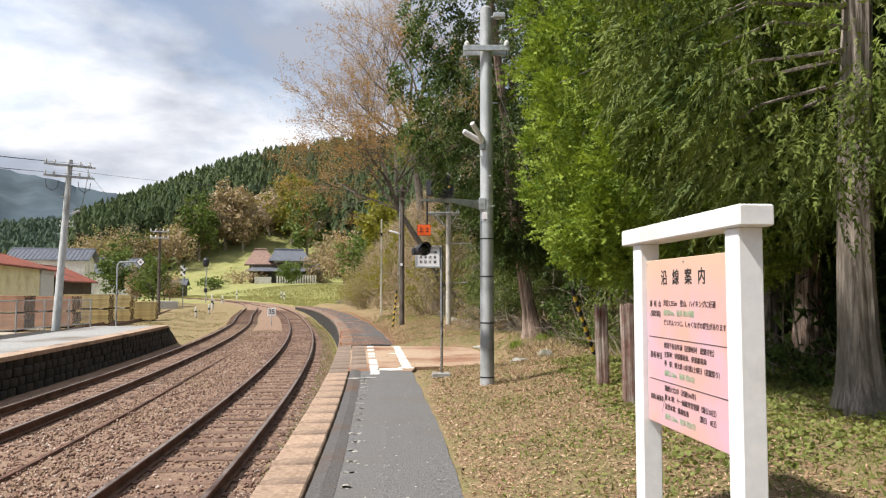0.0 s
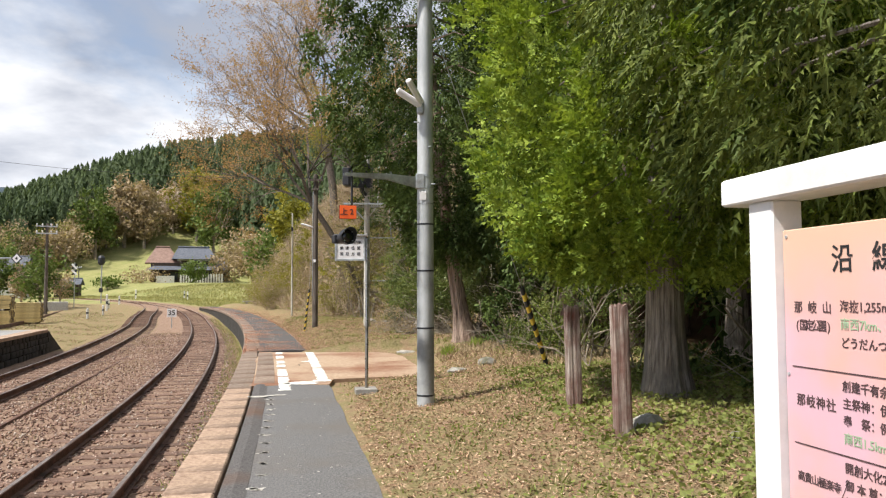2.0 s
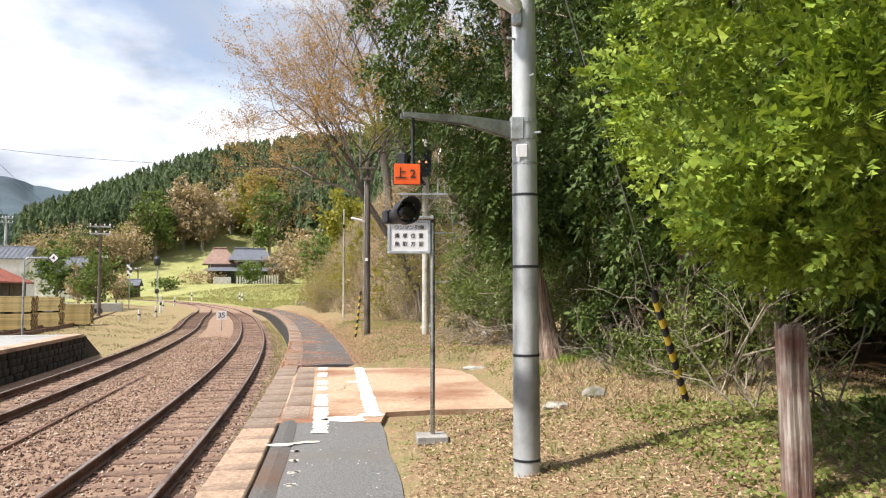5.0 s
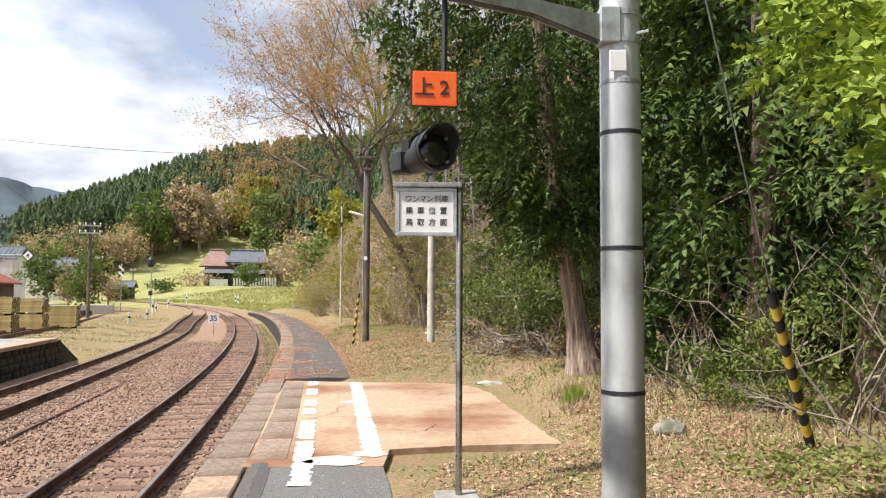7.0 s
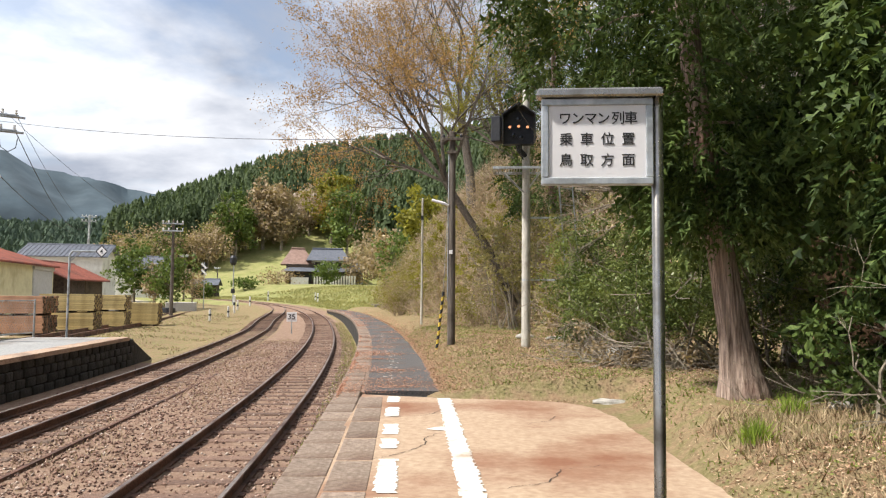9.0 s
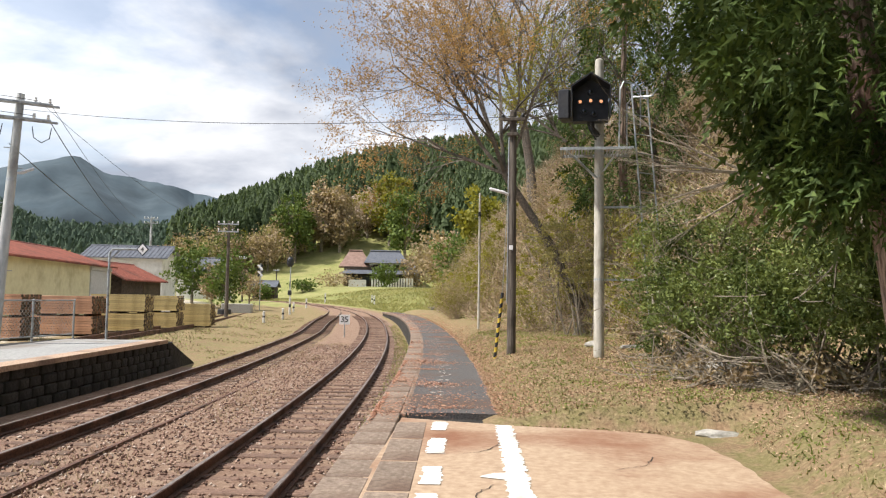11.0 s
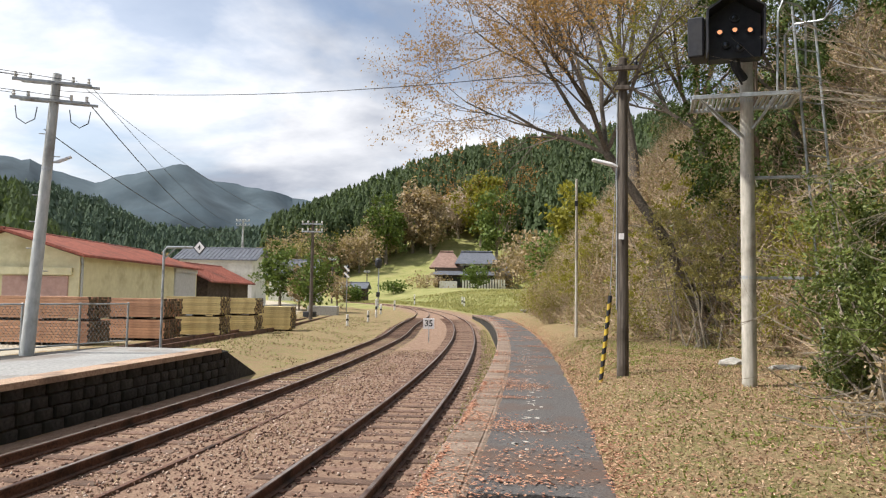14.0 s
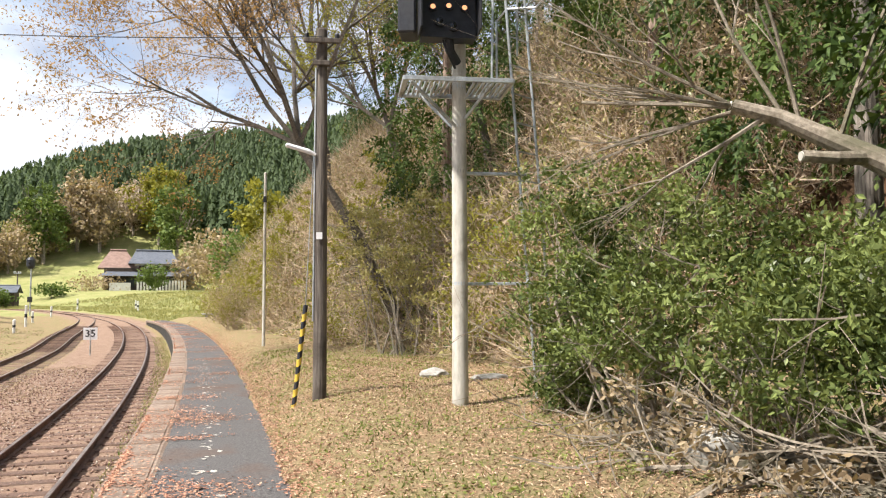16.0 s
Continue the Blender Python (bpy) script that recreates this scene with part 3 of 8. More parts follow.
def ground_sheet():
    xs = graded((-3000, -800, 220), (-800, -260, 20), (-260, -60, 7), (-60, -17, 1.4), (-17, 9, 0.22), (9, 40, 1.2), (40, 260, 10), (260, 3001, 274))
    ys = graded((-1500, -100, 140), (-100, -8, 6), (-8, 48, 0.22), (48, 110, 1.1), (110, 280, 6), (280, 700, 14), (700, 3001, 230))
    X, Y = np.meshgrid(xs, ys)
    Z = land(X, Y)
    rough = (np.sin(X * 3.1 + np.sin(Y * 2.3)) * np.sin(Y * 2.7 + np.sin(X * 1.9)) * 0.5 + np.sin(X * 7.3 + Y * 1.7) * np.sin(Y * 6.1 - X * 2.2) * 0.3)
    d = X - (rail_x(Y) + EDGE)
    Z = Z + rough * 0.02 * step(1.4, 2.5, d) + rough * 0.012 * (1 - step(-0.6, -0.2, d))
    me = bpy.data.meshes.new("ground")
    nx, ny = len(xs), len(ys)
    me.vertices.add(nx * ny)
    me.vertices.foreach_set("co", np.stack([X, Y, Z], -1).astype(np.float32).reshape(-1))
    i = (np.arange(ny - 1)[:, None] * nx + np.arange(nx - 1)[None]).reshape(-1)
    quads = np.stack([i, i + 1, i + nx + 1, i + nx], 1).astype(np.int32)
    me.loops.add(quads.size)
    me.loops.foreach_set("vertex_index", quads.reshape(-1))
    me.polygons.add(len(quads))
    me.polygons.foreach_set("loop_start", np.arange(0, quads.size, 4, dtype=np.int32))
    me.polygons.foreach_set("use_smooth", np.ones(len(quads), dtype=bool))
    me.update(calc_edges=True)
    dr = X - rail_x(Y)
    ballast = (1 - step(112, 118, Y)) * np.where(Y < PLAT_END, (1 - step(0.45, 0.95, dr)), 1 - step(0.7, 2.0, dr)) * step(-6.4 + 3.4 * step(60, 96, Y), -5.6 + 3.4 * step(60, 96, Y), dr) * np.where(Y > 31, 1 - 0.75 * step(-3.2, -2.4, -dr - 6.0), 1)
    mound = step(1.4, 3.0, dr) * step(66, 76, Y)
    turf = np.maximum(mound * 1.0, 0.26 * step(-5.0, -7.0, dr) * (1 - step(-11, -13.5, dr)) * step(31, 34, Y))
    turf = np.maximum(turf, step(2.4, 4.4, X) * 0.46 * (1 - step(12, 17, Y)) * (1 - step(4.6, 6.0, X)))
    turf = np.maximum(turf, 0.45 * step(0.5, 1.0, dr) * (1 - step(1.0, 1.5, dr)))
    sand = step(-13.5, -15.5, dr) * (1 - step(-60, -75, dr))
    # Under the trees the floor takes the brown that carries their shade.
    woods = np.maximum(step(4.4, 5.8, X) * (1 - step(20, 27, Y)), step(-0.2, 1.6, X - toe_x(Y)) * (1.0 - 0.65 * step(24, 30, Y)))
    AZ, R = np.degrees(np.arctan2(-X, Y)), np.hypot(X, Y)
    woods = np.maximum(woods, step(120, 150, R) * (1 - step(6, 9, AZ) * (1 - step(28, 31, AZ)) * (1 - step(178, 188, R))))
    turf = np.maximum(turf, step(80, 92, Y) * step(-34, -26, dr) * (1 - step(104, 120, np.hypot(X, Y)) * (1 - step(-24, -12, dr))))
    for zone, w in (("ballast", ballast), ("turf", turf), ("sand", sand), ("woods", woods)):
        a = me.attributes.new(zone, "FLOAT", "POINT")
        a.data.foreach_set("value", w.astype(np.float32).reshape(-1))
    me.materials.append(GROUND)
    return tagged(new("ground", me), "ballast, dry grass, leaf litter and sand ground", "ground", "", "structure")


ground_sheet()


# distant mountain range beyond the valley, its blue haze put into the base colour
def mountain_range():
    b = Build()
    az = np.arange(-60, 100, 0.5)
    crest = np.interp(az, [-60, 0, 20, 25, 27.5, 30, 33, 35.2, 38, 41, 43.5, 45, 50, 60, 100],
                      [150, 150, 160, 185, 196, 215, 228, 246, 232, 207, 222, 240, 225, 235, 150])
    crest = crest + np.array([noise.fractal(Vector((a * 0.35, 0, 3)), 1.0, 2.0, 6) * 12 for a in az])
    rows = 10
    for k in range(rows):
        f = k / (rows - 1)
        for a, c in zip(az, crest):
            r = 1050 + 450 * f + 60 * noise.noise(Vector((a * 0.4, f * 3, 0)))
            z = -5 + c * f**0.8 + 7 * noise.noise(Vector((a * 0.5, f * 4, 7))) * math.sin(f * math.pi)
            b.v.append((-math.sin(math.radians(a)) * r, math.cos(math.radians(a)) * r, z))
    n = len(az)
    b.f = [(k * n + i, k * n + i + 1, k * n + n + i + 1, k * n + n + i) for k in range(rows - 1) for i in range(n - 1)]
    solo("backdrop", b, MOUNTAIN, "forested mountain range with haze blue in its colour", "mountain", "structure", True)


mountain_range()


# ---- platform ----
def platform():
    p = thing("platform", (0, 0, 0), "low country platform with worn concrete edge", "platform", "", "structure")
    ys = np.arange(-10, PLAT_END + 0.1, 0.75)
    body = Build()
    prof = [(-0.0, BED - 0.1), (0.03, -0.055), (1.2, -0.055), (1.25, BED - 0.1)]
    for y in ys:
        for off, z in prof:
            x, yy = beside(y, EDGE + off)
            body.v.append((x, yy, z))
    k = len(prof)
    for i in range(len(ys) - 1):
        for j in range(k - 1):
            a = i * k + j
            body.f.append((a + 1, a, a + k, a + k + 1))
    body.f.append((3, 2, 1, 0))
    e = (len(ys) - 1) * k
    body.f.append((e, e + 1, e + 2, e + 3))
    part("platform_wall", body, WALL_STONE, p, "dark stone platform wall")

    def strip(name, y0, y1, o0, o1, z0, z1, mat, label, wav=0.03, right=None):
        b = Build()
        yy = np.arange(y0, y1 + 0.01, 0.3)
        for y in yy:
            w = wav * noise.noise(Vector((y * 1.3, o1, 0))) + 0.5 * wav * noise.noise(Vector((y * 5.1, o1, 4)))
            for off, z in ((o0, z0), (o0, z1), ((o0 + o1) / 2, z1 + 0.012), (o1 + w, z1), (o1 + w + 0.02, z0)):
                b.v.append((*beside(y, EDGE + off), z))
        for i in range(len(yy) - 1):
            for j in range(4):
                a = i * 5 + j
                b.f.append((a + 1, a, a + 5, a + 6))
        b.f += [(0, 1, 2, 3, 4), tuple(len(b.v) - 1 - i for i in range(5))]
        return part(name, b, mat, p, label)

    strip("asphalt_path", -10, 12.0, 0.33, 1.36, -0.06, 0.006, ASPHALT, "grey worn asphalt with pale grit")
    strip("asphalt_strip", -10, 11.9, 0.325, 0.50, -0.05, 0.013, ASPHALT_DARK, "smooth dark asphalt patching strip", 0.01)
    strip("asphalt_path", 18.1, PLAT_END - 0.5, 0.33, 1.36, -0.06, 0.006, ASPHALT_DARK, "dark asphalt scattered with leaf litter", 0.08)
    strip("concrete_edging", 18.0, PLAT_END - 0.5, 0.28, 0.36, -0.05, 0.004, KERB_OLD, "weathered concrete edging", 0.02)
    # ochre concrete slab across the platform
    s = Build()
    outline = [(-1.20, 11.95), (-0.02, 11.98), (0.0, 12.62), (0.55, 12.78), (1.10, 12.85), (1.52, 12.90), (1.46, 13.6), (1.36, 14.6), (1.26, 15.5),
               (1.20, 16.4), (1.05, 17.1), (0.72, 17.55), (0.2, 17.66), (-0.7, 17.70), (-1.86, 17.92)]
    rag = []
    for i, (x, y) in enumerate(outline):
        x2, y2 = outline[(i + 1) % len(outline)]
        for f in np.linspace(0, 1, 8, endpoint=False):
            j = 0.035 if 4 <= i < 12 else 0.008
            px, py = x + (x2 - x) * f, y + (y2 - y) * f
            rag.append((px + j * noise.noise(Vector((px * 5, py * 5, 1))), py + j * noise.noise(Vector((px * 5, py * 5, 9)))))
    s.prism(rag, -0.12, 0.016)
    part("concrete_slab", s, SLAB, p, "stained ochre concrete slab with cracks")
    for pts in ([(-0.95, 14.2), (-0.78, 14.5), (-0.70, 14.75), (-0.74, 15.0), (-0.62, 15.3)], [(-1.28, 14.0), (-1.05, 14.1), (-0.95, 14.2)], [(0.0, 13.3), (0.3, 13.5), (0.42, 13.9), (0.8, 14.1)], [(-1.0, 16.2), (-0.8, 16.4), (-0.72, 16.8)],
                [(0.2, 15.9), (0.45, 16.1), (0.55, 16.5)]):
        c = Build()
        fine = []
        for (ax, ay), (bx, by) in zip(pts[:-1], pts[1:]):
            fine += [(ax + (bx - ax) * f + random.uniform(-0.015, 0.015), ay + (by - ay) * f + random.uniform(-0.015, 0.015)) for f in np.linspace(0, 1, 6, endpoint=False)]
        for x, y in fine:
            w = random.uniform(0.002, 0.007)
            c.v += [(x - w, y, 0.0205), (x + w, y, 0.0205)]
        c.f = [(2 * i, 2 * i + 1, 2 * i + 3, 2 * i + 2) for i in range(len(fine) - 1)]
        part("crack", c, DARK_TIMBER, p, "thin dark crack")
    # edge stones
    L = 0.6
    stone = mesh_of("edge_stone", Build().box((0, 0, 0), (0.33, L - 0.012, 0.14), bevel=0.012), KERB)
    stone2 = mesh_of("edge_stone", Build().box((0, 0, 0), (0.33, L - 0.012, 0.14), bevel=0.012), KERB_OLD)
    wide = mesh_of("edge_stone", Build().box((0, 0, 0), (0.30, 0.9 - 0.012, 0.13), bevel=0.01), KERB_OLD)
    y = -9.7
    while y < PLAT_END - 0.3:
        d = rail_dir(y)
        x, yy = beside(y, EDGE + 0.155 - 0.02)
        o = new("edge_stone", stone if y < 11.5 else stone2)
        o.parent, o.location, o.rotation_euler = p, (x, yy, -0.05 + random.uniform(-0.004, 0.004)), (random.uniform(-0.004, 0.004), random.uniform(-0.01, 0.01), math.atan2(-d[0], d[1]) + random.uniform(-0.006, 0.006))
        y += L * d[1]
    for i in range(6):
        y = 12.45 + 0.91 * i
        d = rail_dir(y)
        x, yy = beside(y, EDGE + 0.46)
        o = new("edge_stone", wide)
        o.parent, o.location, o.rotation_euler = p, (x, yy, -0.044), (0, 0, math.atan2(-d[0], d[1]))
    return p


platform()


def blotch(b, cx, cy, rx, ry, z, rot=0.0, n=14, jag=0.25):
    pts, c, s = [], math.cos(rot), math.sin(rot)
    for i in range(n):
        a = 2 * math.pi * i / n
        r = 1 + jag * random.uniform(-1, 1)
        x, y = math.cos(a) * rx * r, math.sin(a) * ry * r
        pts.append((cx + x * c - y * s, cy + x * s + y * c, z))
    b.add(pts, [tuple(range(n))])


def paint_line(name, a, b2, width, z, gaps, label):
    """A worn painted line: a ragged band with pieces flaked away."""
    b = Build()
    a, c = Vector(a), Vector(b2)
    d = (c - a).normalized()
    n = Vector((-d.y, d.x))
    steps = int((c - a).length / 0.06)
    for i in range(steps):
        f0, f1 = i / steps, (i + 1.04) / steps
        if any(g0 < f0 < g1 for g0, g1 in gaps):
            continue
        w = [width * random.uniform(0.32, 0.54) for _ in range(4)]
        p0, p1 = a.lerp(c, f0), a.lerp(c, f1)
        b.add([(*(p0 + n * w[0]), z), (*(p0 - n * w[1]), z), (*(p1 - n * w[2]), z), (*(p1 + n * w[3]), z)], [(0, 1, 2, 3)])
    return b


def markings():
    b = paint_line("line", (-1.42, 17.72), (-0.56, 11.35), 0.17, 0.0225, [(0.07, 0.14), (0.24, 0.31), (0.40, 0.43), (0.50, 0.57), (0.72, 0.74)], "")
    solo("painted_line", b, ROAD_PAINT, "flaking white painted line on ochre concrete", "road marking", "structure")
    b = paint_line("line", (-0.77, 17.66), (-0.12, 12.35), 0.19, 0.0225, [], "")
    blotch(b, -0.62, 15.5, 0.14, 0.10, 0.0228)
    blotch(b, -0.14, 12.42, 0.15, 0.12, 0.0228)
    solo("painted_line", b, ROAD_PAINT, "white painted line with blotted end on concrete", "road marking", "structure")
    b = Build()
    blotch(b, -0.42, 12.15, 0.22, 0.18, 0.0225, 0.2)
    solo("paint_patch", b, ROAD_PAINT, "white paint blot at the slab's edge", "road marking", "structure")
    b = Build()
    blotch(b, -0.84, 10.78, 0.11, 0.075, 0.0250, 0.3)
    blotch(b, -0.60, 10.92, 0.10, 0.05, 0.0215, 0.2)
    blotch(b, -0.71, 10.84, 0.06, 0.04, 0.0248, 0.2)
    solo("paint_patch", b, DOT_PAINT, "short worn cream painted bar on asphalt", "road marking", "structure")
    y = 2.4
    while y < 10.4:
        b = Build()
        x, yy = beside(y, EDGE + 0.56)
        x += random.uniform(-0.015, 0.015)
        for _ in range(6):
            blotch(b, x + random.uniform(-0.035, 0.035), yy + random.uniform(-0.03, 0.03), random.uniform(0.018, 0.036), random.uniform(0.014, 0.030), 0.0145, random.random(), 7, 0.4)
        solo("painted_dot", b, DOT_PAINT, "small worn white painted dot on asphalt", "road marking", "structure", group="dots along the platform")
        y += 0.38
    b = Build()
    for y0, y1, n in ((19.0, 33.0, 150), (2.0, 11.5, 120)):
        for _ in range(n):
            y = random.uniform(y0, y1)
            x, yy = beside(y, EDGE + (random.gauss(0.72, 0.07) if y0 > 15 else random.uniform(0.55, 1.25)))
            blotch(b, x, yy, random.uniform(0.006, 0.03 if y0 > 15 else 0.012), random.uniform(0.006, 0.05 if y0 > 15 else 0.012), 0.0205, random.random(), 6, 0.4)
    solo("paint_flecks", b, DOT_PAINT, "flecks of worn white paint on asphalt", "road marking", "stuff")


markings()


# ---- railway tracks ----
def track(offset, y0, y1, label, join=None, sleepers_to=60):
    """Two rails on sleepers; offset: how far its right rail lies from the platform rail; join: where it draws in to that track."""
    t = thing("railway_track", (0, 0, 0), label, "railway track", "", "structure")

    def off(y, o):
        s = offset * (1 - step(join[0], join[1], y)) if join else offset
        return beside(y, float(s) + o)

    ys = np.concatenate([np.arange(y0, min(45, y1), 0.8), np.arange(45, y1, 2.0)])
    prof = [(-0.058, -0.145), (-0.058, -0.125), (-0.010, -0.112), (-0.010, -0.042), (-0.032, -0.030), (-0.032, -0.004), (-0.026, 0.0), (0.026, 0.0),
            (0.032, -0.004), (0.032, -0.030), (0.010, -0.042), (0.010, -0.112), (0.058, -0.125), (0.058, -0.145)]
    for o in (0.0, -1.132):
        b, top = Build(), Build()
        for y in ys:
            for q, z in prof:
                b.v.append((*off(y, o + q), -0.72 + z + float(rise(y))))
            for q in (-0.024, 0.024):
                top.v.append((*off(y, o + q), -0.7175 + float(rise(y))))
        k = len(prof)
        for i in range(len(ys) - 1):
            for j in range(k - 1):
                a = i * k + j
                b.f.append((a + 1, a, a + k, a + k + 1))
            top.f.append((2 * i, 2 * i + 1, 2 * i + 3, 2 * i + 2))
        r = part("rail", b, RAIL, t, "rust-brown steel rail")
        part("rail_head", top, RAIL_TOP, r, "dull running surface")
    sl = mesh_of("sleeper", Build().box((0, 0, 0), (2.1, 0.21, 0.12), bevel=0.012), SLEEPER)
    chair = mesh_of("rail_chair", Build().box((0, 0, 0), (0.24, 0.15, 0.02), bevel=0.006), RAIL)
    y, n = y0, 0
    while y < min(y1, sleepers_to):
        d = rail_dir(y)
        x, yy = off(y, -0.566 + random.uniform(-0.03, 0.03))
        o = new("sleeper", sl)
        o.parent, o.location = t, (x, yy, -0.925 + float(rise(y)) + random.uniform(-0.006, 0.01))
        o.rotation_euler = (random.uniform(-0.01, 0.01), random.uniform(-0.008, 0.008), math.atan2(-d[0], d[1]) + random.uniform(-0.02, 0.02))
        if y < 32 and offset == 0:
            for q in (0.0, -1.132):
                cx, cy = off(y, q)
                c = new("rail_chair", chair)
                c.parent, c.location, c.rotation_euler = t, (cx, cy, -0.857), (0, 0, math.atan2(-d[0], d[1]))
        y += 0.62
    return t


track(0.0, -8.0, 112.0, "rusty narrow-gauge track on worn wooden sleepers", None, 92)
track(-3.75, -8.0, 96.0, "rusty track curving beside the far platform", (58, 96), 84)


def old_rail():
    b = Build()
    ys = np.arange(-4, 29.5, 0.7)
    prof = [(-0.05, -0.07), (-0.03, 0.0), (0.03, 0.0), (0.05, -0.07)]
    for y in ys:
        for q, z in prof:
            b.v.append((*beside(y, -2.62 - 0.25 * float(step(5, 22, y)) + q), -0.835 + z - 0.03 * float(step(20, 29, y))))
    b.f = [(i * 4 + j + 1, i * 4 + j, i * 4 + 4 + j, i * 4 + 5 + j) for i in range(len(ys) - 1) for j in range(3)]
    solo("old_rail", b, RAIL, "disused rail half sunk in the ballast", "rail")


old_rail()


def siding():
    t = thing("railway_siding", (0, 0, 0), "overgrown rusty siding beside the yard", "railway track", "", "structure")
    ctrl_y, ctrl_x = [26, 33, 41, 53, 75, 105], [-15.6, -17.0, -19.2, -22.3, -28.2, -40.0]
    ys = np.arange(27, 104, 1.5)
    for o in (-0.56, 0.56):
        b = Build()
        for y in ys:
            x = float(np.interp(y, ctrl_y, ctrl_x)) + o
            g = float(rise(y)) * 0.6
            b.v += [(x - 0.07, y, g - 0.64), (x - 0.05, y, g - 0.42), (x + 0.05, y, g - 0.42), (x + 0.07, y, g - 0.64)]
        b.f = [(i * 4 + j + 1, i * 4 + j, i * 4 + 4 + j, i * 4 + 5 + j) for i in range(len(ys) - 1) for j in range(3)]
        part("rail", b, RAIL, t)


siding()


# ---- left platform ----
def left_platform():
    p = thing("far_platform", (0, 0, 0), "asphalt platform with dark masonry face and ramped end", "platform", "", "structure")
    e0 = -3.75 - 1.132 - 0.97
    b, cap = Build(), Build()
    ys = np.arange(-10, 31.3, 0.8)
    for y in ys:
        x, yy = beside(y, e0)
        bx = -14.55 - 0.02 * (30 - y) + (0.06 * (30 - y) if y < 30 else 0)
        bx = min(bx, x - 2.6)
        b.v += [(x - 0.04, yy, BED - 0.1), (x - 0.04, yy, -0.07), (bx, yy, -0.07), (bx, yy, BED - 0.1)]
    n = len(ys)
    for i in range(n - 1):
        for j in range(3):
            a = i * 4 + j
            b.f.append((a, a + 1, a + 5, a + 4))
    b.f.append((0, 1, 2, 3))
    part("platform_body", b, WALL_STONE, p, "dark mossy masonry")
    xe, ye = beside(31.2, e0)
    ramp = Build()
    xt, yt = beside(33.6, e0)
    ramp.add([(xe - 0.02, ye, -0.07), (xe - 2.9, ye, -0.07), (xt - 2.9, yt, BED), (xt - 0.02, yt, BED), (xe - 0.02, ye, BED - 0.1), (xe - 2.9, ye, BED - 0.1)],
             [(0, 1, 2, 3), (0, 3, 4), (1, 5, 2), (0, 4, 5, 1)])
    part("end_ramp", ramp, WALL_STONE, p, "sloping masonry end")
    for name, o0, o1, z, mat, lab in (("edge_slab", 0.05, -0.42, 0.0, KERB, "pale weathered concrete edge"), ("paving", -0.42, -2.75, -0.012, PALE_PAVE, "grey asphalt paving")):
        s = Build()
        for y in ys:
            for o, zz in ((o0, z - 0.10), (o0, z), (o1, z), (o1, z - 0.08)):
                s.v.append((*beside(y, e0 + o), zz))
        for i in range(n - 1):
            for j in range(3):
                a = i * 4 + j
                s.f.append((a, a + 1, a + 5, a + 4))
        s.f += [(0, 1, 2, 3), (len(s.v) - 1, len(s.v) - 2, len(s.v) - 3, len(s.v) - 4)]
        part(name, s, mat, p, lab)
    stones = [mesh_of("masonry_stone", Build().box((0, 0, 0), (0.10, ln - 0.02, 0.20), bevel=0.025), WALL_STONE) for ln in (0.36, 0.46, 0.56)]
    for row in range(4):
        y = 10.5 + row * 0.17
        while y < 31.1:
            k = random.randrange(3)
            ln = (0.36, 0.46, 0.56)[k]
            d = rail_dir(y)
            x, yy = beside(y + ln / 2, e0 - 0.045)
            o = new("masonry_stone", stones[k])
            o.parent, o.location = p, (x + random.uniform(-0.012, 0.015), yy, -0.79 + row * 0.205 - 0.005)
            o.rotation_euler = (random.uniform(-0.03, 0.03), random.uniform(-0.02, 0.02), math.atan2(-d[0], d[1]) + random.uniform(-0.03, 0.03))
            y += ln


left_platform()


# ---- things beside the platform ----
def ground_z(x, y):
    return float(land(x, y))


